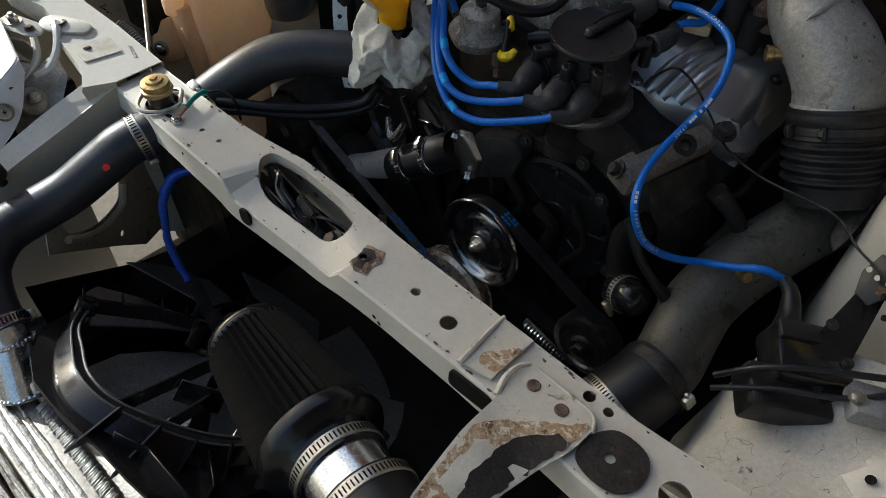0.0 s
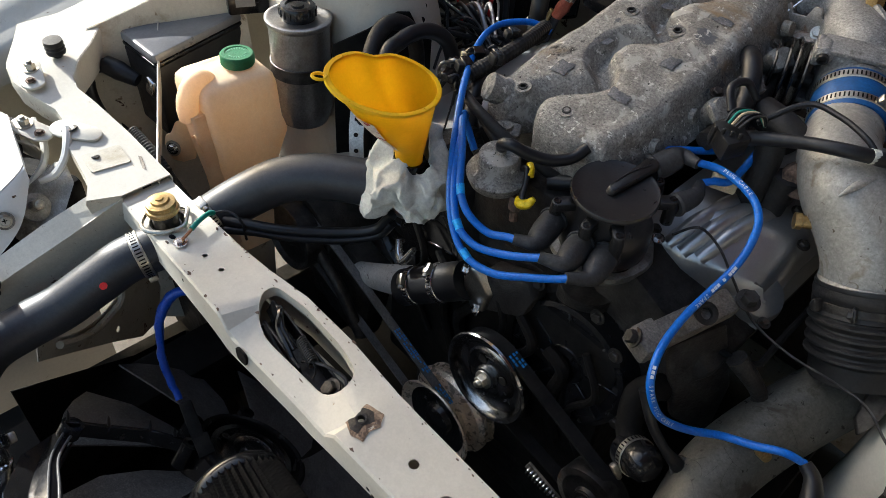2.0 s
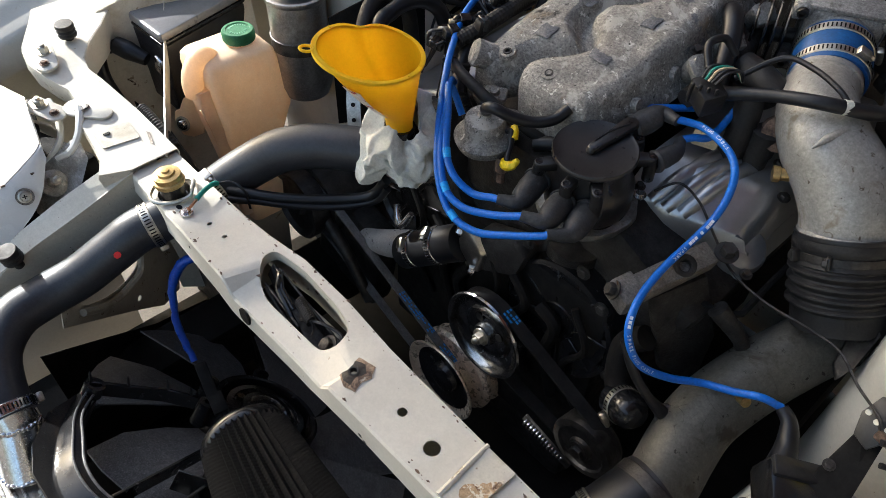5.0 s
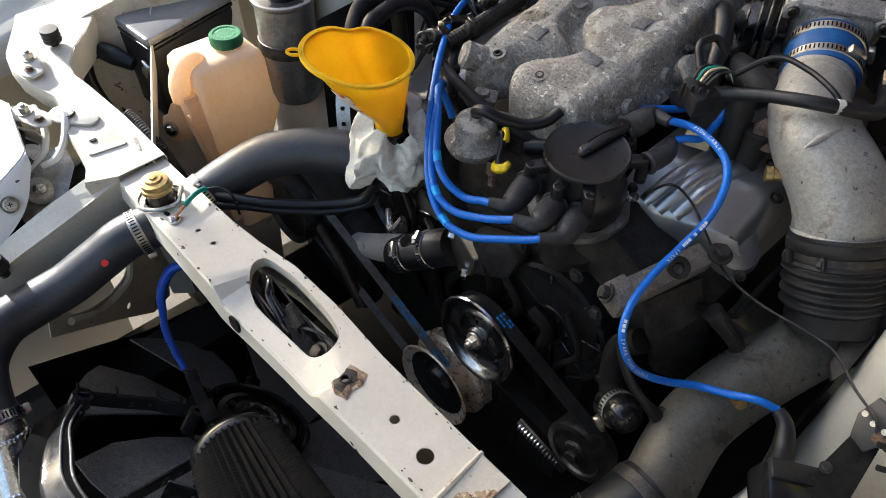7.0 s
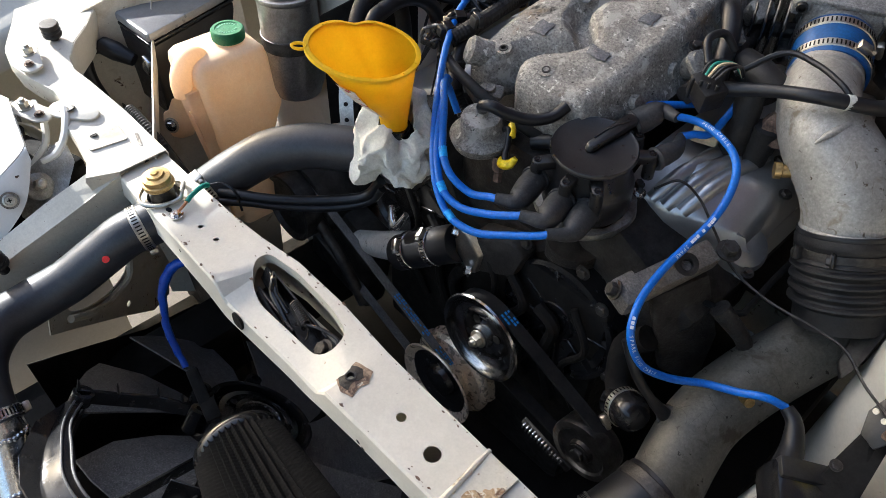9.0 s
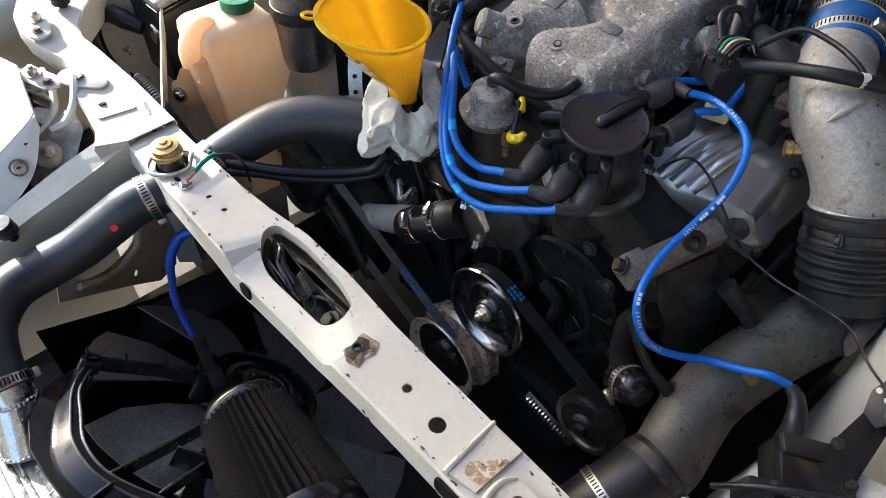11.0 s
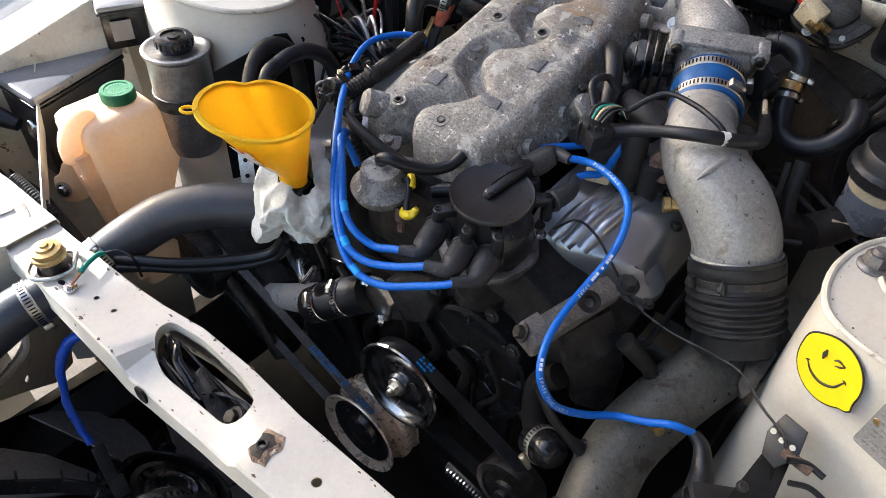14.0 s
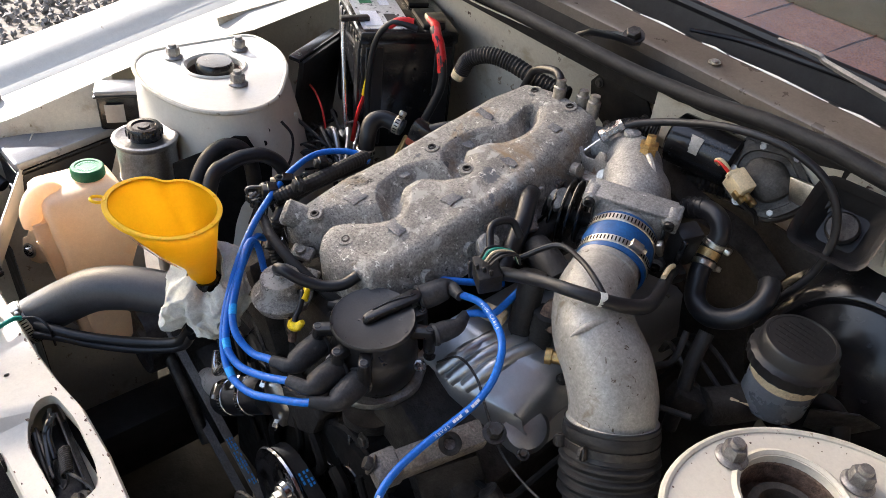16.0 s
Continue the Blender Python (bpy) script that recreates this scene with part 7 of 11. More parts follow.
XR = ([0.25, 0.27, 0.30, 0.365, 0.444, 0.556, 0.62, 0.65], [0.085, 0.092, 0.104, 0.112, 0.116, 0.106, 0.098, 0.092])
GROOVE = curve_points([(-0.018, 0.250, 0), (-0.012, 0.285, 0), (0.000, 0.306, 0), (0.022, 0.325, 0), (0.036, 0.348, 0), (0.024, 0.366, 0), (0.004, 0.382, 0), (0.006, 0.410, 0), (0.028, 0.430, 0), (0.042, 0.448, 0), (0.030, 0.464, 0), (0.012, 0.478, 0), (0.016, 0.504, 0), (0.034, 0.526, 0), (0.042, 0.550, 0), (0.036, 0.575, 0), (0.024, 0.590, 0)], 5)


GR = np.array([(q.x, q.y) for q in GROOVE])
GT = np.gradient(GR, axis=0)


def plenum_z(x, y, d):
    """Top of the casting: rounded rim, a winding groove with a long slope on one side and a steep wall on the other."""
    z = P_PLANE(y)
    r = 0.021
    if d < r:
        z -= r - math.sqrt(max(0.0, r * r - (r - d) ** 2))
    dx, dy = x - GR[:, 0], y - GR[:, 1]
    q = dx * dx + dy * dy
    i_ = int(np.argmin(q))
    g = math.sqrt(q[i_])
    right = GT[i_, 1] * dx[i_] - GT[i_, 0] * dy[i_] > 0
    well = smooth(0.562, 0.585, y)
    reach, flat = (0.0075, 0.0025) if right else (0.030 - 0.012 * well, 0.0035)
    depth = 0.0245 + 0.006 * well
    if g < reach:
        k = (g - flat) / (reach - flat)
        z -= depth * (1 - smooth(0.0, 1.0, max(0.0, k)) if not right else (1 - smooth(-0.1, 1.0, max(0.0, k)) ** 0.8))
    if right:
        z += 0.0028 * smooth(0.010, 0.016, g) * (1 - smooth(0.03, 0.055, g))
    return z


bm = B()
NX, NY = 84, 170
grid = []
for j in range(NY + 1):
    v = j / NY
    row = []
    for i in range(NX + 1):
        u = i / NX
        xm = -0.07 + u * 0.17
        yf = 0.262 + 0.028 * math.exp(-((xm + 0.014) / 0.014) ** 2) + 0.012 * smooth(0.05, 0.10, xm)
        yb = 0.648 - 0.014 * smooth(-0.01, -0.06, -0) - 0.012 * (abs(u - 0.55) * 2) ** 3
        y = yf + (yb - yf) * v
        xl, xr = float(np.interp(y, *XL)), float(np.interp(y, *XR))
        x = xl + (xr - xl) * u
        d = min(x - xl, xr - x, y - yf, yb - y)
        row.append(bm.verts.new((x, y, plenum_z(x, y, d))))
    grid.append(row)
for a, b in zip(grid, grid[1:]):
    for i in range(NX):
        bm.faces.new((a[i], a[i + 1], b[i + 1], b[i]))
ring = [r_[0] for r_ in grid] + grid[-1][1:] + [r_[-1] for r_ in grid[::-1]][1:] + grid[0][::-1][1:-1]
low = []
for v in ring:
    x, y, z = v.co
    low.append(bm.verts.new((x + (0.020 if x > 0.05 else -0.004 if x < -0.03 else 0), y + 0.004, P_PLANE(y) - 0.058)))
for i in range(len(ring)):
    k = (i + 1) % len(ring)
    bm.faces.new((ring[k], ring[i], low[i], low[k]))
bmesh.ops.recalc_face_normals(bm, faces=bm.faces[:])
lump(bm, 0.0011, 45)
lump(bm, 0.0004, 260)
part("casting", bm, CAST, pl, angle=60)
for x, y in ((-0.036, 0.284), (0.028, 0.286), (-0.023, 0.455), (0.043, 0.457), (-0.006, 0.621), (0.055, 0.625)):
    bm = lathe(B(), [(0.0105, -0.003), (0.0098, 0.0012), (0.0062, 0.0014), (0.0055, 0.0002)], (x, y, P_PLANE(y) + 0.001), (0, -0.29, 1), 24)
    boss = part("bolt_boss", bm, CAST, pl)
    part("bolt_socket", lathe(B(), [(0.0054, 0.0010), (0.0050, 0.0022), (0.0034, 0.0022), (0.0030, -0.002), (0, -0.002)], (x, y, P_PLANE(y) + 0.001), (0, -0.29, 1), 12), STEEL_DARK, boss)
PAD = shade("worn_cast_pad", (0.10, 0.101, 0.108), (0.155, 0.156, 0.162), 90, (0.45, 0.65), metal=0.3, bump=0.5, bscale=420, grain=0.3, stain=[((0.36, 0.355, 0.34), 110, 0.36, 0.05)])
for x, y, w, h in ((-0.022, 0.335, 0.014, 0.024), (-0.018, 0.405, 0.013, 0.012), (-0.005, 0.50, 0.022, 0.011), (0.070, 0.41, 0.012, 0.022), (0.072, 0.50, 0.022, 0.011), (-0.02, 0.545, 0.022, 0.010), (0.072, 0.58, 0.012, 0.012), (0.06, 0.335, 0.018, 0.014)):
    f = axis_frame((x, y, plenum_z(x, y, 0.03) + 0.0004), (0, -0.29, 1), (0, 1, 0))
    bm = prism(B(), [f @ Vector((a, b, 0)) for a, b in ragged([(-w * 0.7, -h * 0.45), (w * 0.7, -h * 0.45), (w * 0.7, h * 0.45), (-w * 0.7, h * 0.45)], 3.0 + y, 0.0035)], f.to_3x3() @ Vector((0, 0, 0.0007)), 0.0002)
    part("raised_pad", bm, PAD, pl)
for k in range(5):
    c = Vector((0.118 + 0.004 * math.sin(k * 2), 0.34 + k * 0.06, P_PLANE(0.34 + k * 0.06) - 0.036))
    part("side_boss", lathe(B(), [(0.010, -0.006), (0.009, 0.004), (0, 0.005)], c, (1, 0, 0.3), 14), CAST, pl)
part("front_stub", lathe(B(), [(0.017, -0.02), (0.017, 0.016), (0.013, 0.020), (0, 0.020)], (-0.060, 0.275, 0.305), (-0.6, -0.7, 0.35), 24), CAST, pl)
for c in ((-0.03, 0.262, 0.272), (0.0, 0.25, 0.262)):
    bm = box(B(), c, (0.030, 0.020, 0.010), rotation(20, 0, 30), 0.004)
    lathe(bm, [(0.007, 0.0), (0.006, 0.004), (0.003, 0.002), (0, 0.002)], Vector(c) + Vector((0, -0.002, 0.005)), (0.1, -0.3, 1), 14)
    part("lug", bm, CAST, pl)

# ---- intake pipe, coupler, throttle body ----
ip = thing("intake_pipe", (0.36, 0.40, 0.16), "dull grey bent metal intake pipe with a bead", "intake pipe")
bm = tube(B(), [(0.242, 0.520, 0.336), (0.248, 0.502, 0.332), (0.256, 0.478, 0.328), (0.271, 0.446, 0.322), (0.298, 0.424, 0.307), (0.330, 0.414, 0.287), (0.352, 0.405, 0.264), (0.362, 0.398, 0.243)], [0.0375, 0.0378, 0.0385, 0.0415, 0.0455, 0.0475, 0.0472, 0.0462], 48, 8)
part("elbow", bm, ALU_GREY, ip)
part("weld_bead", tube(B(), [(0.300, 0.376, 0.328), (0.306, 0.390, 0.337), (0.313, 0.406, 0.343), (0.321, 0.424, 0.342)], [0.001, 0.0042, 0.0040, 0.001], 10), ALU_GREY, ip)
part("bead", lathe(B(), [(0.0455, -0.004), (0.0480, -0.002), (0.0490, 0.0), (0.0482, 0.002), (0.0455, 0.004)], (0.3635, 0.3965, 0.2455), (0.36, -0.25, -0.90), 56), ALU_GREY, ip)
part("end_bead", lathe(B(), [(0.0375, -0.003), (0.0398, -0.001), (0.0398, 0.001), (0.0375, 0.003)], (0.2540, 0.486, 0.3288), (0.36, -0.90, -0.22), 48), ALU_GREY, ip)
part("nipple", lathe(B(), [(0.007, 0), (0.007, 0.014), (0.009, 0.015), (0.009, 0.022), (0, 0.022)], (0.292, 0.392, 0.278), (-0.8, -0.5, -0.1), 14), BRASS, ip)
cpl = thing("silicone_coupler", (0.235, 0.535, 0.31), "blue silicone coupler with two steel clamps", "coupler")
CA = Vector((-0.40, 0.87, 0.26)).normalized()
CC = Vector((0.240, 0.523, 0.337))
part("sleeve", lathe(B(), [(0.0378, -0.030), (0.0412, -0.030), (0.0420, -0.024), (0.0412, -0.014), (0.0430, 0.0), (0.0412, 0.012), (0.0420, 0.024), (0.0412, 0.027), (0.0378, 0.027)], CC, CA, 56), BLUE_SILICONE, cpl)
clamp_band(cpl, CC - CA * 0.018, CA, 0.0418, 0.0120, 118, tint=STEEL)
clamp_band(cpl, CC + CA * 0.017, CA, 0.0418, 0.0120, 165, tint=STEEL)
tb = thing("throttle_valve", (0.20, 0.60, 0.28), "cast alloy throttle body with cable drum and bracket", "throttle body")
TBX = CA.cross(Vector((0, 0, 1))).normalized()
TBZ = TBX.cross(CA).normalized()
f = Matrix((TBX, CA, TBZ)).transposed()
tp_ = lambda a, b, c: CC + TBX * a + CA * b + TBZ * c
THROTTLE = shade("oxidised_alloy", (0.20, 0.20, 0.20), (0.30, 0.297, 0.29), 45, (0.42, 0.62), metal=0.35, bump=0.6, bscale=380, grain=0.22, stain=[((0.10, 0.09, 0.08), 22, 0.36, 0.08), ((0.60, 0.59, 0.57), 90, 0.34, 0.05)])
part("bore", lathe(B(), [(0.039, 0.020), (0.041, 0.028), (0.041, 0.034), (0.0, 0.036)], CC, CA, 44), THROTTLE, tb)
part("flange", box(B(), tp_(0, 0.037, 0.0), (0.086, 0.012, 0.086), f, 0.010, 3), THROTTLE, tb)
part("flange", box(B(), tp_(0, 0.058, 0.002), (0.092, 0.013, 0.088), f, 0.010, 3), THROTTLE, tb)
part("body", lathe(B(), [(0.040, 0.040), (0.043, 0.046), (0.043, 0.062), (0.0, 0.064)], CC, CA, 40), THROTTLE, tb)
part("web", box(B(), tp_(0.0, 0.047, 0.0445), (0.100, 0.030, 0.006), f, 0.002), THROTTLE, tb)
for c_ in (-0.052, 0.052):
    part("web_end", box(B(), tp_(c_, 0.047, 0.034), (0.010, 0.026, 0.026), f, 0.003), THROTTLE, tb)
for sx in (-1, 1):
    for sz in (-1, 1):
        q_ = tp_(sx * 0.047, 0.030, sz * 0.038)
        part("flange_ear", lathe(B(), [(0, 0.0), (0.0075, 0.0), (0.0105, 0.003), (0.0110, 0.020), (0, 0.020)], q_, CA, 20), THROTTLE, tb)
        part("flange_screw", lathe(B(), [(0.0062, 0.0), (0.0062, 0.005), (0.0040, 0.0054), (0.0034, 0.0015), (0, 0.0015)], q_, -CA, 16), STEEL_DARK, tb)
bm = tube(B(), [tp_(0, 0.060, 0.004), tp_(-0.002, 0.085, 0.012), (0.185, 0.612, 0.378), (0.163, 0.640, 0.388), (0.130, 0.655, 0.380), (0.090, 0.645, 0.370)], [0.040, 0.042, 0.039, 0.031, 0.028, 0.030], 28)
part("inlet_horn", lump(bm, 0.0012, 55), THROTTLE, tb)
part("horn_rib", tube(B(), [(0.236, 0.590, 0.392), (0.208, 0.606, 0.412), (0.176, 0.630, 0.417), (0.148, 0.650, 0.410)], [0.003, 0.0045, 0.004, 0.003], 8), THROTTLE, tb)
for k, (x_, r_) in enumerate(((0.134, 0.040), (0.146, 0.043), (0.155, 0.043), (0.166, 0.038))):
    part("cable_drum", lathe(B(), [(0.010, -0.0022), (r_, -0.0016), (r_ + 0.001, 0.0), (r_, 0.0016), (0.010, 0.0022)], (x_, 0.535 + 0.004 * k, 0.332 + 0.003 * k), TBX, 36), BLACK_GLOSS, tb)
part("drum_shaft", tube(B(), [(0.115, 0.525, 0.325), (0.20, 0.56, 0.34)], 0.009, 14), STEEL_DARK, tb)
part("drum_spring", lathe(B(), [(0.017, 0), (0.020, 0.002), (0.017, 0.004), (0.020, 0.006), (0.017, 0.008), (0.020, 0.010), (0.017, 0.012), (0.020, 0.014), (0.017, 0.016)], (0.112, 0.527, 0.326), TBX, 24), STEEL_DARK, tb)
RUSTY_TIN = shade("rusty_tin", (0.26, 0.235, 0.21), (0.40, 0.37, 0.34), 60, (0.4, 0.6), metal=0.5, bump=0.2, bscale=200, grain=0.2, stain=[((0.20, 0.10, 0.05), 35, 0.42, 0.1)])
bm = prism(B(), [(0.098, 0.600, 0.383), (0.104, 0.600, 0.392), (0.112, 0.600, 0.381), (0.128, 0.600, 0.383), (0.134, 0.600, 0.398), (0.142, 0.600, 0.398), (0.146, 0.600, 0.388), (0.176, 0.600, 0.389), (0.182, 0.600, 0.372), (0.165, 0.600, 0.362), (0.108, 0.600, 0.354), (0.100, 0.600, 0.362)], (0.001, 0.003, 0.0005), 0.0008)
box(bm, (0.142, 0.592, 0.364), (0.070, 0.018, 0.003), rotation(10, -6, 0), 0.001)
part("cable_bracket", bm, RUSTY_TIN, tb, "rust-speckled cable bracket")
for x_ in (0.150, 0.172):
    part("bracket_screw", hexbolt(B(), (x_, 0.596, 0.372), (0.1, -0.8, 0.5), 0.0055, 0.006), STEEL, tb)
bm = lathe(B(), [(0.011, 0), (0.011, 0.010), (0.0125, 0.011), (0.0125, 0.016), (0.007, 0.017), (0.006, 0.026), (0, 0.026)], (0.186, 0.624, 0.412), (-0.05, 0.05, 1), 6)
part("sensor", bm, BRASS, tb)
part("stub", lathe(B(), [(0.009, -0.01), (0.009, 0.012), (0.011, 0.013), (0.011, 0.018), (0.008, 0.020), (0, 0.020)], (0.146, 0.645, 0.402), (0, 0, 1), 18), THROTTLE, tb)
sbx = part("sensor_box", box(B(), (0.284, 0.590, 0.348), (0.024, 0.030, 0.058), rotation(8, 14, -22), 0.003), BLACK_PLASTIC, tb)
part("sensor_cover", box(B(), (0.288, 0.575, 0.350), (0.018, 0.004, 0.040), rotation(8, 14, -22), 0.001), BLACK_GLOSS, sbx)
part("sensor_socket", box(B(), (0.291, 0.580, 0.314), (0.020, 0.020, 0.020), rotation(8, 14, -22), 0.003), BLACK_PLASTIC, sbx)

# rubber bellows
be = thing("intake_bellows", (0.395, 0.365, 0.14), "black corrugated rubber bellows under the intake pipe", "bellows")
BA, BB = Vector((0.3655, 0.3945, 0.2405)), Vector((0.398, 0.371, 0.172))
bx = (BB - BA).normalized()
bl = (BB - BA).length
prof = [(0.0465, -0.002), (0.0505, -0.001), (0.0515, 0.004), (0.0515, 0.010), (0.0500, 0.012), (0.0500, 0.022), (0.0520, 0.026)]
for k in range(4):
    h = 0.028 + k * 0.0125
    prof += [(0.0485, h), (0.0492, h + 0.002), (0.0535, h + 0.0045), (0.0538, h + 0.0065), (0.0500, h + 0.0095)]
prof += [(0.047, bl - 0.002), (0.047, bl + 0.02)]
part("body", lathe(B(), prof, BA, bx, 56), RUBBER_DUSTY, be)
part("pipe_collar", lathe(B(), [(0.0470, -0.006), (0.0500, -0.006), (0.0505, -0.003), (0.0500, -0.001)], BA, bx, 56), RUBBER, be)
band_ = part("clamp", lathe(B(), [(0.0502, 0.0125), (0.0512, 0.013), (0.0512, 0.021), (0.0502, 0.0215)], BA, bx, 56), STEEL_DARK, be, "grimy steel clamp band")
bf = axis_frame(BA + bx * 0.017, bx)
for px_, py_, pz_, r_ in ((0.376, 0.350, 0.256, 0.010), (0.343, 0.352, 0.250, 0.007)):
    p_ = Vector((px_, py_, pz_ - 0.022))
    dv = p_ - (BA + bx * 0.017)
    dv -= bx * dv.dot(bx)
    c_ = BA + bx * 0.017 + dv.normalized() * 0.0545
    m_ = Matrix((bx.cross(dv.normalized()), bx, dv.normalized())).transposed()
    part("clamp_ear", box(B(), c_, (0.005, 0.014, 0.010), m_, 0.002), STEEL_DARK, band_)
    part("clamp_bolt", hexbolt(B(), c_, bx.cross(dv.normalized()), 0.0055, 0.006), STEEL_DARK, band_)
part("clamp_rod", tube(B(), [(0.345, 0.354, 0.229), (0.362, 0.346, 0.231), (0.376, 0.345, 0.235)], 0.0026, 8), STEEL_DARK, band_)

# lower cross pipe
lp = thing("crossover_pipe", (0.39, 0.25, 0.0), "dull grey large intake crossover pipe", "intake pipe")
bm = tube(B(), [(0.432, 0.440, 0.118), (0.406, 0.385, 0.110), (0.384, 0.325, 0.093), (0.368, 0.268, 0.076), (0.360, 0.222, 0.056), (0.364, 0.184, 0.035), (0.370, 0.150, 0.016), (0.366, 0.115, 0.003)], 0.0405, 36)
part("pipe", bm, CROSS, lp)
part("nipple", lathe(B(), [(0.006, -0.005), (0.006, 0.012), (0.006, 0.014), (0.006, 0.020), (0, 0.020)], (0.376, 0.246, 0.102), (0.7, -0.5, 0.5), 14), BRASS, lp)
part("hose", tube(B(), [(0.371, 0.140, 0.010), (0.364, 0.105, 0.001), (0.352, 0.060, -0.02), (0.335, 0.02, -0.06)], 0.0445, 30), RUBBER, lp, "black rubber joining hose")
clamp_band(lp, (0.3695, 0.130, 0.0075), (-0.13, -0.95, -0.28), 0.0452, 0.016, 20, tint=STEEL_DARK, slots=False)
clamp_band(lp, (0.356, 0.075, -0.012), (-0.25, -0.9, -0.4), 0.0452, 0.012, 60, tint=STEEL)
bm = prism(B(), [(0.420, 0.372, 0.172), (0.432, 0.378, 0.176), (0.447, 0.360, 0.176), (0.446, 0.325, 0.150), (0.440, 0.318, 0.128), (0.428, 0.330, 0.135)], (0.002, -0.003, 0.006), 0.0015)
lathe(bm, [(0.013, 0), (0.013, 0.007), (0.006, 0.008), (0.0055, 0.003), (0, 0.003)], (0.432, 0.358, 0.172), (-0.1, -0.5, 0.9), 20)
part("mount_tab", bm, STEEL_DARK, lp)

# compressor bracket: cast bar with an eye and a slotted stay
RUSTY_CAST = shade("rusty_casting", (0.11, 0.098, 0.086), (0.20, 0.182, 0.162), 50, (0.5, 0.8), metal=0.3, bump=0.7, bscale=300, grain=0.25, stain=[((0.13, 0.065, 0.03), 30, 0.42, 0.1), ((0.20, 0.17, 0.14), 90, 0.33, 0.04)])
br = thing("mount_bracket", (0.26, 0.23, 0.10), "rust-stained cast mounting bracket with an eyelet", "bracket")
bm = box(B(), (0.256, 0.238, 0.198), (0.028, 0.128, 0.024), rotation(4, 14, -14), 0.004)
box(bm, (0.243, 0.190, 0.196), (0.034, 0.030, 0.030), rotation(4, 14, -14), 0.005)
part("bar", lump(bm, 0.002, 40), RUSTY_CAST, br)
part("eye", lathe(B(), [(0.0125, -0.012), (0.0125, 0.003), (0.0095, 0.004), (0.0065, 0.003), (0.006, -0.004), (0, -0.004)], (0.267, 0.256, 0.212), (0.5, -0.4, 0.8), 24), CAST_DARK, br)
bm = prism(B(), [(0.262, 0.215, 0.185), (0.285, 0.285, 0.19), (0.315, 0.30, 0.10), (0.325, 0.27, 0.04), (0.29, 0.24, 0.06)], (-0.012, 0.006, -0.004), 0.004)
part("web", bm, CAST_DARK, br)
part("stay", tube(B(), [(0.268, 0.17, 0.16), (0.290, 0.168, 0.125), (0.312, 0.178, 0.09), (0.330, 0.190, 0.065)], [0.006, 0.0055, 0.0055, 0.009], 10), BLACK_PLASTIC, br)
part("stay_end", lathe(B(), [(0.014, -0.005), (0.014, 0.005), (0.008, 0.006), (0.006, 0.002), (0, 0.002)], (0.334, 0.193, 0.062), (0.3, -0.6, 0.6), 20), STEEL_DARK, br)
part("bolt", hexbolt(B(), (0.236, 0.178, 0.205), (-0.5, -0.6, 0.4), 0.0075, 0.009), STEEL_DARK, br)
part("bolt", hexbolt(B(), (0.288, 0.300, 0.218), (0.2, -0.2, 1), 0.009, 0.012), STEEL_DARK, br)
part("arm", tube(B(), [(0.31, 0.28, 0.16), (0.345, 0.295, 0.12), (0.352, 0.30, 0.08)], [0.012, 0.009, 0.011], 10), CAST_DARK, br)

# oil fitting with a blue cap and clamp
of = thing("oil_fitting", (0.29, 0.17, 0.03), "dark plastic fitting with a steel clamp", "fitting")
part("cap", lathe(B(), [(0.022, -0.03), (0.022, 0.0), (0.020, 0.012), (0.013, 0.019), (0, 0.021)], (0.296, 0.176, 0.048), (0.75, -0.35, 0.5), 28), BLACK_GLOSS, of)
clamp_band(of, (0.287, 0.180, 0.042), (0.75, -0.35, 0.5), 0.0226, 0.010, 200, tint=STEEL)
part("pipe", tube(B(), [(0.285, 0.181, 0.040), (0.26, 0.20, 0.05), (0.25, 0.215, 0.09), (0.27, 0.22, 0.12)], 0.015, 14), BLACK_MATT, of)

# ---- coolant bottle ----
ob_ = thing("coolant_bottle", (-0.43, 0.11, -0.10), "aged amber plastic coolant bottle with a green cap", "coolant bottle")
secs = [(-0.10, -0.470, -0.396, 0.085, 0.172, 0.016), (0.030, -0.476, -0.390, 0.072, 0.168, 0.016), (0.060, -0.478, -0.388, 0.070, 0.166, 0.016), (0.078, -0.478, -0.386, 0.068, 0.172, 0.014),
        (0.108, -0.480, -0.384, 0.066, 0.184, 0.014), (0.118, -0.480, -0.384, 0.065, 0.185, 0.014), (0.150, -0.480, -0.385, 0.062, 0.179, 0.014), (0.192, -0.480, -0.386, 0.058, 0.175, 0.014), (0.204, -0.478, -0.388, 0.059, 0.173, 0.014), (0.2115, -0.472, -0.395, 0.065, 0.167, 0.012), (0.2145, -0.462, -0.405, 0.074, 0.158, 0.010)]
rings = []
bm = B()
for z, x0, x1, y0, y1, rc in secs:
    rp = rounded([(x0, y0), (x1, y0), (x1, y1), (x0, y1)], rc, 6)
    rings.append([bm.verts.new((x, y, z)) for x, y in rp])
for a, b in zip(rings, rings[1:]):
    for k in range(len(a)):
        bm.faces.new((a[k], a[(k + 1) % len(a)], b[(k + 1) % len(b)], b[k]))
bm.faces.new(rings[0][::-1])
bm.faces.new(rings[-1])
bmesh.ops.subdivide_edges(bm, edges=[e for e in bm.edges if e.calc_length() > 0.02], cuts=3, use_grid_fill=True)
lump(bm, 0.0022, 22)
part("bottle", bm, AMBER, ob_, angle=50)
CAP_P = Vector((-0.430, 0.137, 0.2125))
part("filler_neck", lathe(B(), [(0.022, -0.01), (0.022, 0.012), (0, 0.012)], CAP_P, (0, 0, 1), 28), AMBER, ob_)
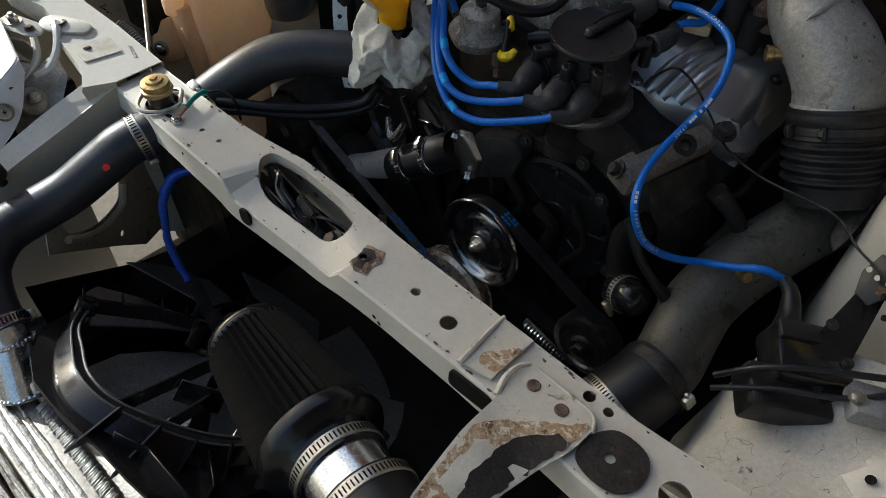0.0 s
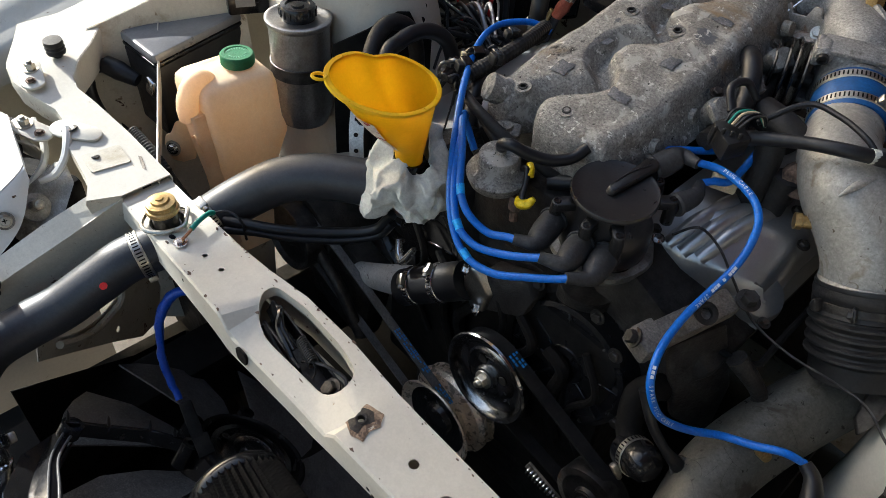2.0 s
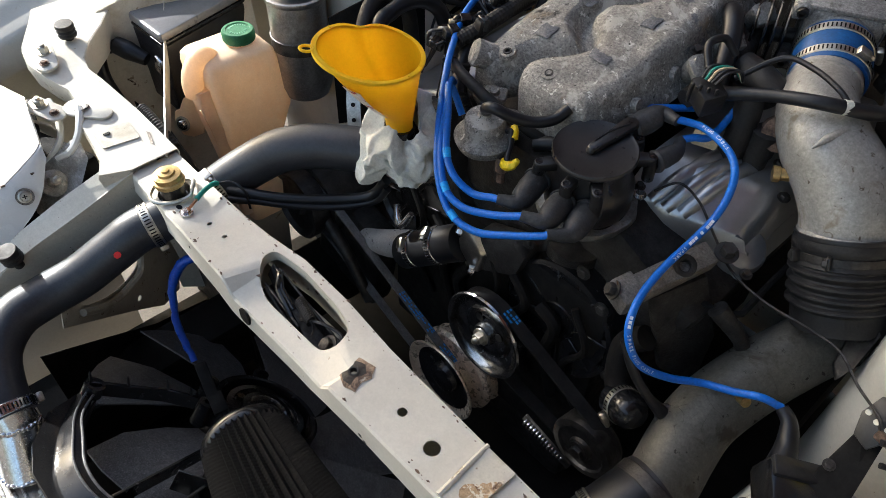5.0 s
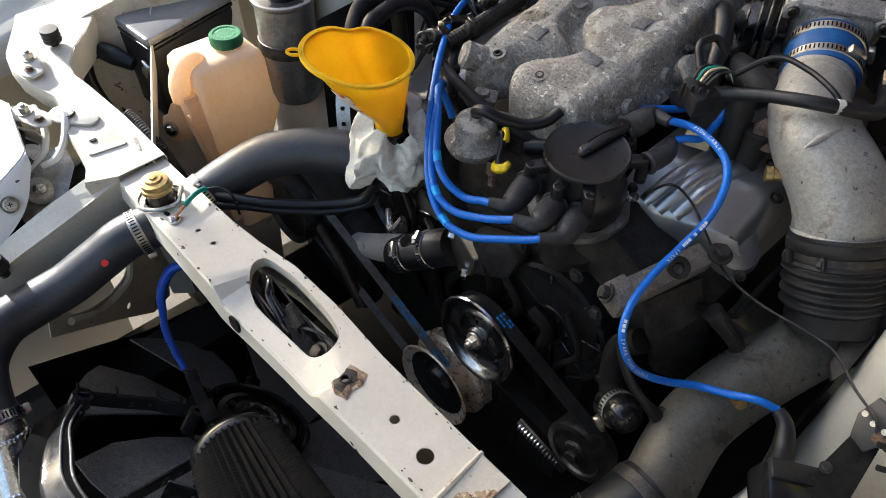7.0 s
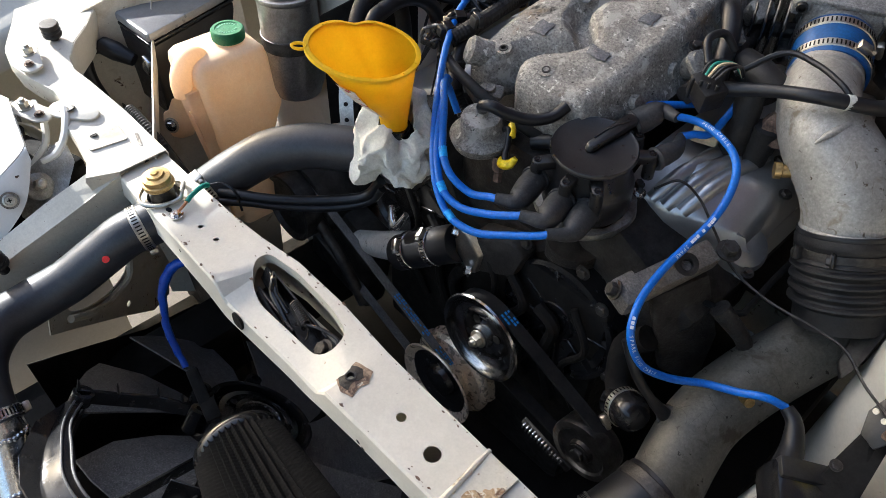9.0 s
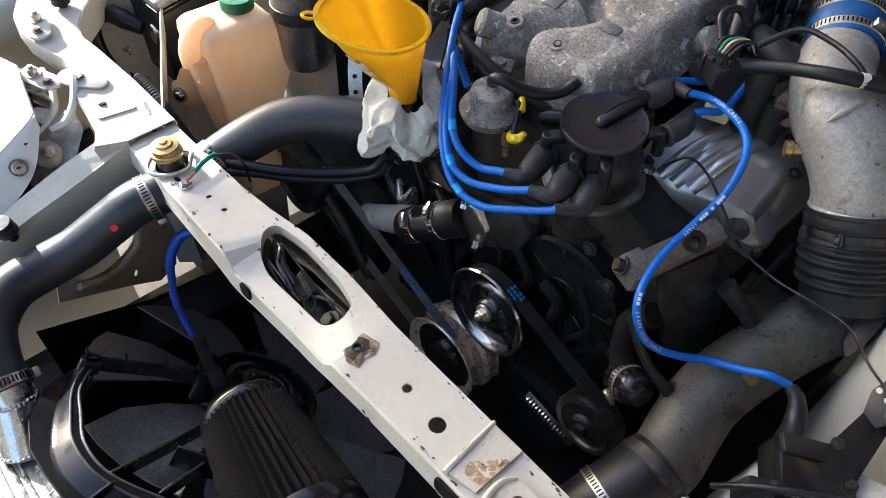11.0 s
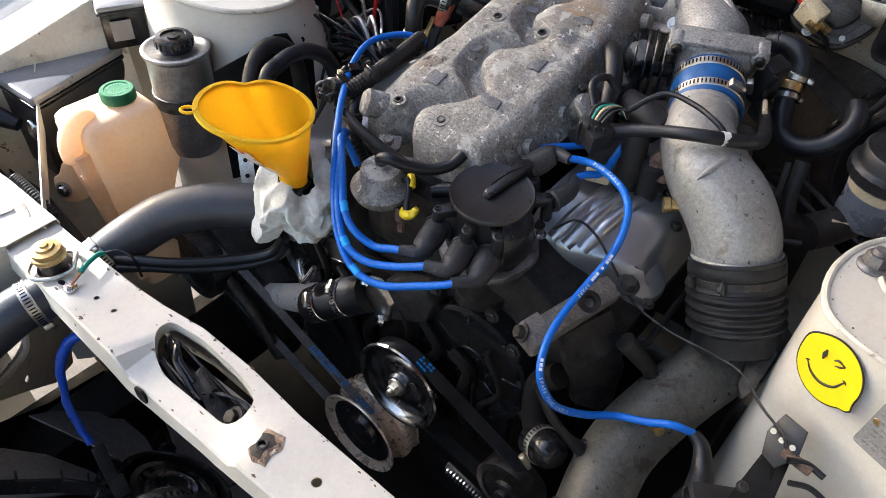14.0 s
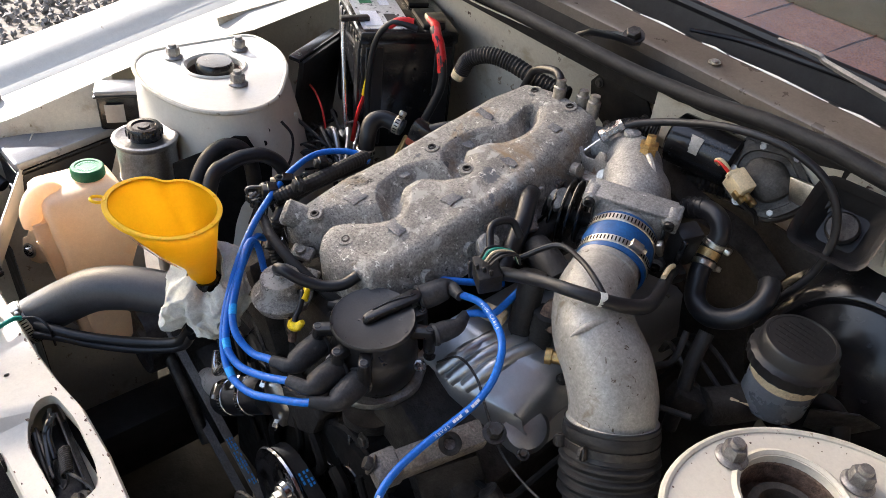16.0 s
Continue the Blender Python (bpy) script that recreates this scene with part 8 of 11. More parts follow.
bm = lathe(B(), [(0.0225, 0.0), (0.0235, 0.002), (0.0235, 0.014), (0.0218, 0.0165), (0.0175, 0.0165), (0.0170, 0.0155), (0, 0.0155)], CAP_P + Vector((0, 0, 0.004)), (0, 0, 1), 96, lambda a, h: 1 + (0.018 * math.cos(48 * a) if 0.001 < h < 0.015 else 0))
cap_ = part("cap", bm, GREEN_CAP, ob_, "ribbed green cap with worn raised print")
bm = B()
for k in range(22):
    a = 2 * math.pi * k / 22
    if k not in (4, 5, 15, 16):
        box(bm, CAP_P + Vector((0.0128 * math.cos(a), 0.0128 * math.sin(a), 0.0197)), (0.0032, 0.0016, 0.0006), rotation(0, 0, math.degrees(a)))
tagged(part("raised_print", bm, GREEN_WORN, cap_), kind="stuff")
# overflow channel moulded down the near edge
part("moulded_pipe", tube(B(), [(-0.428, 0.092, 0.204), (-0.424, 0.078, 0.214), (-0.420, 0.062, 0.213), (-0.417, 0.050, 0.200), (-0.415, 0.045, 0.184), (-0.414, 0.044, 0.168)], [0.010, 0.0135, 0.0150, 0.0150, 0.0150, 0.0135], 20, 8), AMBER, ob_)
bm = B()
rows_ = []
for z, x0, x1, y0 in ((0.178, -0.432, -0.396, 0.040), (0.12, -0.428, -0.396, 0.046), (0.06, -0.422, -0.396, 0.054), (0.0, -0.42, -0.398, 0.062), (-0.08, -0.418, -0.40, 0.07)):
    rows_.append([bm.verts.new((x, y, z)) for x, y in rounded([(x0, y0), (x1, y0), (x1, y0 + 0.022), (x0, y0 + 0.022)], 0.006, 4)])
for a, b in zip(rows_, rows_[1:]):
    for k in range(len(a)):
        bm.faces.new((a[k], a[(k + 1) % len(a)], b[(k + 1) % len(b)], b[k]))
bm.faces.new(rows_[0])
bm.faces.new(rows_[-1][::-1])
bmesh.ops.recalc_face_normals(bm, faces=bm.faces[:])
part("overflow_channel", lump(bm, 0.001, 40), AMBER, ob_)
part("mould_seam", tube(B(), [(-0.400, 0.0405, 0.150), (-0.397, 0.043, 0.135), (-0.396, 0.0465, 0.118), (-0.395, 0.050, 0.09)], 0.0012, 6), AMBER, ob_)
bm = prism(B(), [Vector((-0.487, 0.043, 0.077)) + Vector((0.0, 0.0, 0.0)) + Vector((0.45 * a, 0.28 * a, b)) for a, b in ((-0.030, 0.004), (-0.022, 0.020), (-0.004, 0.026), (0.018, 0.048), (0.060, 0.060), (0.075, 0.02), (0.060, -0.012), (0.020, -0.024), (-0.012, -0.024), (-0.026, -0.012))], (-0.003, 0.0045, 0.0), 0.0015)
part("mount_ear", bm, AMBER, ob_)
part("mount_bolt", hexbolt(B(), (-0.485, 0.040, 0.079), (0.5, -0.8, 0.3), 0.0065, 0.006), STEEL_BRIGHT, ob_)
part("washer", lathe(B(), [(0.006, 0), (0.0125, 0), (0.0125, 0.001), (0.006, 0.0012)], (-0.4855, 0.0405, 0.0788), (0.5, -0.8, 0.3), 24), STEEL, ob_)

# ---- heart-shaped funnel standing in the rag-wrapped neck ----
fu = thing("funnel", (-0.085, 0.152, 0.235), "yellow heart-shaped plastic funnel in the filler neck", "funnel")
FU_C, FU_B = Vector((-0.096, 0.125, 0.353)), Vector((-0.083, 0.153, 0.266))
FU_UP = Vector((0.16, 0.10, 1)).normalized()
FU_BACK = Vector((-0.90, 0.43, 0.0))
FU_BACK = (FU_BACK - FU_UP * FU_BACK.dot(FU_UP)).normalized()
FU_SIDE = FU_BACK.cross(FU_UP).normalized()
FU_S = 0.060


def heart(t, s):
    """Rim outline: a soft heart, notch towards the back."""
    r = 1.0 - 0.17 * math.exp(-((t - math.pi / 2) / 0.24) ** 2) + 0.05 * math.exp(-((t - 3 * math.pi / 2) / 0.6) ** 2)
    return s * r * math.cos(t), s * 0.88 * r * math.sin(t)


def funnel_wall(t, q, grow=0.0):
    """A point of the funnel's wall: q from the rim (0) over the throat (1) to the spout's end (1.6)."""
    hx, hy = heart(t, FU_S + grow)
    rim_p = FU_C + FU_SIDE * hx + FU_BACK * hy
    down = Vector((0.02, 0.03, -1)).normalized()
    around = (FU_SIDE * math.cos(t) + FU_BACK * math.sin(t)) * (0.0165 + grow)
    if q <= 0.85:
        low = FU_B + around * 1.12
        w = q / 0.85
        bowl = rim_p.lerp(low, w)
        return bowl - FU_UP * 0.006 * math.sin(math.pi * min(1.0, w * 1.15))
    return FU_B + around * (1.12 - 0.12 * min(1.0, (q - 0.85) / 0.2)) + down * 0.036 * (q - 0.85) / 0.75


N_F = 84
bm = B()
levels = [[bm.verts.new(funnel_wall(2 * math.pi * i / N_F, q)) for i in range(N_F)] for q in (0, 0.06, 0.14, 0.24, 0.36, 0.48, 0.60, 0.70, 0.78, 0.85, 0.95, 1.1, 1.35, 1.6)]
for a, b in zip(levels, levels[1:]):
    for k in range(N_F):
        bm.faces.new((a[k], a[(k + 1) % N_F], b[(k + 1) % N_F], b[k]))
bmesh.ops.solidify(bm, geom=bm.faces[:], thickness=0.0016)
part("cone", bm, YELLOW, fu, angle=60)
# flat folded rim with moulded pips
bm = B()
rows_ = []
for grow, dz in ((0.0, -0.003), (0.0032, -0.0028), (0.0036, 0.0), (0.0030, 0.0012), (-0.0022, 0.0012), (-0.0024, 0.0)):
    row = []
    for i in range(N_F + 1):
        t = 2 * math.pi * i / N_F
        hx, hy = heart(t, FU_S)
        k = 1 + grow / FU_S
        row.append(FU_C + FU_SIDE * hx * k + FU_BACK * hy * k + FU_UP * dz)
    rows_.append(row)
part("rim", skin(rows_, 0.0006), YELLOW, fu, angle=40)
for t in (5.3, 5.75, 0.45, 1.15, 2.2, 3.9):
    hx, hy = heart(t, FU_S)
    part("rim_pip", lathe(B(), [(0.0019, 0), (0.0016, 0.0008), (0, 0.001)], FU_C + FU_SIDE * hx + FU_BACK * hy + FU_UP * 0.0012, FU_UP, 10), YELLOW, fu)
hook = FU_C + FU_SIDE * -(FU_S + 0.0075) + FU_BACK * 0.004
part("hanging_eye", tube(B(), [hook + FU_SIDE * 0.0075 * math.cos(a) + FU_BACK * 0.0055 * math.sin(a) for a in np.linspace(0, 6.28, 15)], 0.0018, 8, 1), YELLOW, fu)
STICK = shade("torn_sticker", (0.60, 0.52, 0.42), (0.70, 0.64, 0.55), 60, (0.6, 0.8), stain=[((0.35, 0.05, 0.03), 90, 0.42, 0.05)])
part("torn_label", skin([[funnel_wall(t, q, 0.0026) for t in np.linspace(3.75, 4.2, 6)] for q in (0.20, 0.34, 0.48, 0.62, 0.74)], 0.0003), STICK, fu, "torn pale sticker")
part("spout_ring", lathe(B(), [(0.0155, 0.002), (0.0190, 0.002), (0.0195, -0.002), (0.0195, -0.010), (0.0165, -0.012)], FU_B + Vector((0.001, 0.001, -0.018)), FU_UP, 36), BLACK_GLOSS, fu, "dark rubber neck ring")
# filler neck and rag
fn = thing("hose_junction", (-0.085, 0.155, 0.14), "metal filler neck that carries the hose", "hose junction")
part("tube", lathe(B(), [(0.024, -0.055), (0.024, 0.0), (0.027, 0.002), (0.027, 0.006), (0.020, 0.006)], (-0.083, 0.157, 0.226), (0.0, -0.05, 1), 32), TIN, fn)
part("inner_shade", lathe(B(), [(0.0, 0.0), (0.0235, 0.0), (0.0235, 0.003), (0, 0.003)], (-0.083, 0.157, 0.231), (0.0, -0.05, 1), 28), BLACK_MATT, fn)
bm = B()
NA, NH = 150, 46
RAG_C = Vector((-0.082, 0.158, 0))
crease = lambda u: 1 - 2 * abs(math.sin(u))
rag = []
for j in range(NH + 1):
    h = j / NH
    row = []
    for i in range(NA):
        a = 2 * math.pi * i / NA
        ca, sa = math.cos(a), math.sin(a)
        back = 0.5 - 0.5 * math.cos(a - radians(-40))
        top = 0.250 + 0.036 * smooth(0.25, 0.95, back) + 0.006 * math.sin(4 * a + 1)
        corner = max(0.0, math.cos(a - radians(-118))) ** 6
        bottom = 0.196 - 0.026 * corner - 0.014 * max(0.0, math.cos(a - radians(-20))) ** 8 + 0.012 * back + 0.004 * math.sin(9 * a)
        r = 0.0245 + 0.018 * smooth(0, 0.22, h) + 0.007 * math.sin(math.pi * h) + 0.004 * h
        fold = 0.0050 * crease(2.5 * a + 1.5 * h + 0.8 * noise.noise(Vector((ca * 2, sa * 2, h * 2)))) + 0.0032 * crease(4.5 * a - 3.2 * h + 2)
        r += 0.014 * corner * h
        r += fold * (0.25 + 0.75 * smooth(0.05, 0.5, h)) + 0.007 * noise.noise(Vector((ca * 2.2, sa * 2.2, h * 3.1)))
        z = top + (bottom - top) * h - 0.010 * math.sin(math.pi * h) * (1 - h)
        row.append(bm.verts.new((RAG_C.x + r * ca, RAG_C.y + r * sa * 0.95, z)))
    rag.append(row)
for a, b in zip(rag, rag[1:]):
    for i in range(NA):
        bm.faces.new((a[i], a[(i + 1) % NA], b[(i + 1) % NA], b[i]))
for v in bm.verts:
    v.co += noise.noise_vector(v.co * 38) * 0.0075 + noise.noise_vector(v.co * 95) * 0.0030 + noise.noise_vector(v.co * 260) * 0.0008
# inner layer of the cloth, folded over at the hem
inner = [[bm.verts.new((v.co.x + (RAG_C.x - v.co.x) * 0.05, v.co.y + (RAG_C.y - v.co.y) * 0.05, v.co.z - 0.0006)) for v in row] for row in rag]
for a, b in zip(inner, inner[1:]):
    for i in range(NA):
        bm.faces.new((b[i], b[(i + 1) % NA], a[(i + 1) % NA], a[i]))
for i in range(NA):
    k = (i + 1) % NA
    bm.faces.new((rag[-1][i], rag[-1][k], inner[-1][k], inner[-1][i]))
    bm.faces.new((rag[0][k], rag[0][i], inner[0][i], inner[0][k]))
bmesh.ops.recalc_face_normals(bm, faces=bm.faces[:])
solid("rag", bm, CLOTH, "crumpled white rag wrapped round the filler neck", "rag", angle=50)

# ---- power steering reservoir ----
ps = thing("steering_reservoir", (-0.450, 0.238, 0.11), "round tin steering fluid reservoir with a black cap", "reservoir")
PSC = (-0.388, 0.215, 0.279)
part("can", lathe(B(), [(0.036, -0.16), (0.0425, -0.14), (0.0425, -0.006), (0.0455, -0.004), (0.0470, 0.0), (0.0465, 0.003), (0.044, 0.0042), (0.040, 0.0036), (0.036, 0.001), (0, 0.001)], PSC, (0, 0, 1), 56), TIN, ps)
pcap = part("cap", lathe(B(), [(0.0235, 0.001), (0.0235, 0.005), (0.0250, 0.006), (0.0250, 0.017), (0.0232, 0.020), (0.017, 0.0205), (0.0165, 0.0185), (0.009, 0.0185), (0.0085, 0.0205), (0, 0.0205)], PSC, (0, 0, 1), 60), BLACK_GLOSS, ps, "black screw cap")
for k in range(18):
    a = k * math.pi / 9
    part("grip_rib", box(B(), (PSC[0] + 0.025 * math.cos(a), PSC[1] + 0.025 * math.sin(a), PSC[2] + 0.0115), (0.003, 0.003, 0.011), rotation(0, 0, math.degrees(a)), 0.0008, 1), BLACK_GLOSS, pcap)
part("strap", lathe(B(), [(0.043, -0.08), (0.0445, -0.079), (0.0445, -0.06), (0.043, -0.059)], PSC, (0, 0, 1), 40), STEEL_DARK, ps)
bm = prism(B(), [(-0.325, 0.226, 0.262), (-0.303, 0.270, 0.282), (-0.292, 0.292, 0.296), (-0.285, 0.307, 0.304), (-0.277, 0.322, 0.303), (-0.270, 0.336, 0.272), (-0.262, 0.352, 0.262), (-0.262, 0.352, 0.08), (-0.325, 0.226, 0.08)], (-0.0025, 0.0013, 0), 0.001)
part("bracket", bm, BLACK_MATT, ps, "black sheet bracket with a torn corner")
for pts, r, mt in (([(-0.238, 0.205, 0.14), (-0.240, 0.214, 0.225), (-0.249, 0.228, 0.268), (-0.264, 0.250, 0.288), (-0.272, 0.272, 0.298), (-0.272, 0.292, 0.299), (-0.266, 0.309, 0.289), (-0.256, 0.316, 0.265), (-0.250, 0.318, 0.20)], 0.0112, RUBBER_DUSTY), ([(-0.222, 0.222, 0.14), (-0.226, 0.230, 0.240), (-0.233, 0.246, 0.284), (-0.238, 0.268, 0.291), (-0.240, 0.296, 0.295), (-0.235, 0.326, 0.291), (-0.224, 0.348, 0.270), (-0.216, 0.358, 0.22)], 0.0108, RUBBER)):
    hs = thing("steering_hose", pts[0], "black rubber steering hose arching beside the reservoir", "hose")
    part("tube", tube(B(), pts, r, 16), mt, hs)
clp = thing("wire_loop", (-0.262, 0.352, 0.20), "thin black wire hanging down the tower", "wire")
part("strand", tube(B(), [(-0.300, 0.392, 0.30), (-0.286, 0.402, 0.28), (-0.278, 0.396, 0.25), (-0.272, 0.378, 0.225), (-0.262, 0.36, 0.21)], 0.0022, 8), RUBBER, clp)
bm = B()
for p in ((-0.297, 0.366, 0.292), (-0.289, 0.356, 0.277)):
    lathe(bm, [(0.0045, 0.0), (0.0042, 0.0012), (0, 0.001)], p, (0.85, -0.35, 0.2), 14)
solid("grommet", bm, BLACK_MATT, "two small dark holes with grommets in the tower", "grommet")
pf = thing("perforated_strap", (-0.245, 0.20, 0.15), "perforated galvanised steel strap", "strap")
line_ = curve_points([(-0.262, 0.238, 0.235), (-0.252, 0.216, 0.222), (-0.236, 0.196, 0.19), (-0.218, 0.182, 0.155), (-0.200, 0.172, 0.125), (-0.185, 0.166, 0.10)], 4)
part("strip", skin([[p + Vector((-0.008, -0.006, 0)) for p in line_], [p + Vector((0.008, 0.006, 0)) for p in line_]], 0.0014), STEEL, pf)
bm = B()
for k in range(1, len(line_) - 1, 2):
    lathe(bm, [(0.0032, 0.0), (0.0030, 0.0006), (0, 0.0004)], line_[k] + Vector((0.001, -0.0012, 0.0008)), (0.55, -0.7, 0.5), 10)
part("hole", bm, BLACK_MATT, pf)

# ---- fuse box and relay box ----
fb = thing("fuse_box", (-0.61, 0.14, 0.06), "black fuse box with a smooth plastic lid", "fuse box")
foot = [(-0.640, 0.056), (-0.690, 0.215), (-0.585, 0.238), (-0.536, 0.060)]
# black plastic greyed in its base to carry the sky's reflection
GREY_LID = shade("sky_grey_lid", (0.13, 0.133, 0.14), (0.19, 0.193, 0.20), 9, (0.26, 0.38), bump=0.03, bscale=60, spec=0.8, coat=0.6, grain=0.05)
part("lid", prism(B(), [(x, y, 0.188) for x, y in rounded(foot, 0.008, 4)], (0, 0, 0.014), 0.004, 0.985), GREY_LID, fb)
part("lid_edge", prism(B(), [(x, y, 0.181) for x, y in rounded([(a * 0.998 - 0.001, b * 0.99 + 0.001) for a, b in foot], 0.006, 4)], (0, 0, 0.006), 0.002), BLACK_GLOSS, fb)
part("case", prism(B(), [(x, y, 0.06) for x, y in rounded([(a * 0.98 - 0.012, b * 0.97 + 0.003) for a, b in foot], 0.006, 4)], (0, 0, 0.1195), 0.003), BLACK_PLASTIC, fb)
part("clip", box(B(), (-0.548, 0.052, 0.150), (0.018, 0.006, 0.030), rotation(0, 20, 5), 0.002), STEEL_BRIGHT, fb)
part("yellow_wire", tube(B(), [(-0.66, 0.090, 0.190), (-0.655, 0.070, 0.185), (-0.648, 0.052, 0.172), (-0.645, 0.044, 0.15)], 0.006, 10), YELLOW_TAPE, fb)
part("cable_boot", tube(B(), [(-0.62, 0.02, 0.165), (-0.60, 0.03, 0.160), (-0.575, 0.045, 0.150)], [0.014, 0.015, 0.010], 14), RUBBER, fb)
part("cable", tube(B(), [(-0.62, 0.02, 0.165), (-0.64, 0.0, 0.15), (-0.63, -0.01, 0.11), (-0.60, 0.0, 0.05)], 0.010, 12), RUBBER, fb)

rb_ = thing("relay_box", (-0.59, 0.25, 0.20), "small dark relay box with a glossy lid", "relay")
part("body", box(B(), (-0.578, 0.245, 0.240), (0.044, 0.064, 0.062), rotation(0, 0, -24), 0.004), BLACK_GLOSS, rb_)
part("lid", box(B(), (-0.578, 0.245, 0.275), (0.048, 0.068, 0.009), rotation(0, 0, -24), 0.003), GREY_LID, rb_)
part("lid_rim", box(B(), (-0.578, 0.245, 0.269), (0.051, 0.071, 0.004), rotation(0, 0, -24), 0.001), BLACK_PLASTIC, rb_)
part("label", box(B(), (-0.5535, 0.228, 0.242), (0.0008, 0.030, 0.032), rotation(0, 0, -24), 0.0002, 1), GREY_LID, rb_)

# ---- battery ----
bt = thing("battery", (-0.39, 0.68, 0.17), "black car battery with red taped terminals", "battery")
TB = rotation(0, 0, 65)
BZ = 0.034
bc = Vector((-0.345, 0.569, 0.0)) + TB @ Vector((0.085, 0.115, 0))
part("case", box(B(), (bc.x, bc.y, 0.245 + BZ), (0.165, 0.225, 0.20), TB, 0.006), BLACK_GLOSS, bt)
part("lid", box(B(), (bc.x, bc.y, 0.350 + BZ), (0.170, 0.230, 0.022), TB, 0.005), BLACK_GLOSS, bt)
for k in range(2):
    p = bc + TB @ Vector((0.045, 0.055 - 0.11 * k, 0))
    part("vent_strip", box(B(), (p.x, p.y, 0.364 + BZ), (0.04, 0.085, 0.008), TB, 0.003), BLACK_PLASTIC, bt)
LBL = shade("battery_label", (0.42, 0.43, 0.44), (0.56, 0.57, 0.58), 30, (0.3, 0.5), stain=[((0.05, 0.16, 0.06), 30, 0.36, 0.04), ((0.06, 0.06, 0.07), 50, 0.42, 0.04)])
p = bc + TB @ Vector((-0.035, 0.0, 0))
part("top_label", box(B(), (p.x, p.y, 0.3616 + BZ), (0.085, 0.20, 0.0012), TB), LBL, bt, "worn printed top label")
for k, (dx, dy, w, h, mt) in enumerate(((-0.055, -0.05, 0.03, 0.07, INK_WHITE), (-0.02, -0.06, 0.02, 0.06, INK_DARK), (-0.05, 0.05, 0.022, 0.05, GREEN_CAP), (-0.018, 0.04, 0.018, 0.05, INK_WHITE), (-0.06, 0.085, 0.02, 0.02, RED))):
    p = bc + TB @ Vector((dx, dy, 0))
    part("label_block", box(B(), (p.x, p.y, 0.3626 + BZ), (w, h, 0.0006), TB), mt, bt)
for k in range(2):
    p = bc + TB @ Vector((-0.0838, 0.085 - 0.17 * k, 0))
    part("corner_rib", box(B(), (p.x, p.y, 0.245 + BZ), (0.004, 0.030, 0.18), TB, 0.001, 1), BLACK_PLASTIC, bt)
    p = bc + TB @ Vector((-0.06, -0.1135, 0)) if k else bc + TB @ Vector((0.06, -0.1135, 0))
    part("corner_rib", box(B(), (p.x, p.y, 0.245 + BZ), (0.03, 0.004, 0.18), TB, 0.001, 1), BLACK_PLASTIC, bt)
for k in range(9):
    p = bc + TB @ Vector((-0.0835, -0.10 + k * 0.025, 0))
    part("case_rib", box(B(), (p.x, p.y, 0.335 + BZ), (0.004, 0.012, 0.012), TB, 0.001, 1), BLACK_PLASTIC, bt)
for sx, sy in ((0.05, -0.08), (0.05, 0.085)):
    p = bc + TB @ Vector((sx, sy, 0))
    part("terminal", lathe(B(), [(0.010, 0), (0.009, 0.018), (0, 0.018)], (p.x, p.y, 0.361 + BZ), (0, 0, 1), 18), ALU_DIRTY, bt)
    part("terminal_clamp", box(B(), (p.x, p.y, 0.374 + BZ), (0.034, 0.026, 0.012), TB, 0.004), STEEL, bt)
rod = thing("hold_down_rod", (-0.37, 0.56, 0.2), "bright hooked battery hold-down rod", "rod")
part("rod", tube(B(), [(-0.335, 0.540, 0.175), (-0.362, 0.552, 0.26), (-0.396, 0.570, 0.365), (-0.402, 0.575, 0.402)], 0.0040, 10), STEEL_BRIGHT, rod)
part("bar", box(B(), (-0.392, 0.590, 0.401), (0.014, 0.05, 0.008), rotation(0, 0, -20), 0.002), STEEL_DARK, rod)
CAB = [("battery_cable", [(-0.262, 0.655, 0.415), (-0.245, 0.640, 0.420), (-0.222, 0.635, 0.400), (-0.205, 0.630, 0.350), (-0.215, 0.615, 0.295), (-0.235, 0.60, 0.235), (-0.25, 0.59, 0.17)], 0.0072, RUBBER, "thick black battery cable in corrugated sleeve"),
       ("battery_cable", [(-0.275, 0.63, 0.415), (-0.305, 0.605, 0.420), (-0.325, 0.585, 0.385), (-0.328, 0.575, 0.31), (-0.318, 0.57, 0.24), (-0.31, 0.565, 0.19)], 0.0052, RUBBER, "black battery cable hanging beside the case"),
       ("red_wire", [(-0.335, 0.575, 0.29), (-0.342, 0.565, 0.25), (-0.345, 0.558, 0.20)], 0.0036, RED, "thin red wire below a yellow joint"),
       ("red_wire", [(-0.53, 0.56, 0.24), (-0.47, 0.55, 0.258), (-0.41, 0.535, 0.245), (-0.375, 0.525, 0.20), (-0.35, 0.52, 0.17)], 0.002, RED, "thin red wire behind the strut tower")]
for nm, pts, r, mt, lb in CAB:
    part("core", tube(B(), pts, r, 12), mt, thing(nm, pts[0], lb, "wire"))
tp = thing("taped_terminal", (-0.262, 0.655, 0.385), "battery cable end wrapped in red tape", "wire")
part("tape", lump(tube(B(), [(-0.285, 0.66, 0.424), (-0.262, 0.655, 0.422), (-0.240, 0.640, 0.418), (-0.220, 0.635, 0.396), (-0.209, 0.632, 0.366)], [0.004, 0.0075, 0.0085, 0.008, 0.0075], 12), 0.0015, 120), RED_TAPE, tp)
part("tape", lump(tube(B(), [(-0.285, 0.63, 0.423), (-0.30, 0.612, 0.423), (-0.312, 0.60, 0.412)], 0.006, 12), 0.001, 120), RED_TAPE, tp)
root = thing("cable_joint", (-0.235, 0.60, 0.24), "cable joint under rust-red tape with a bare brass end", "wire joint")
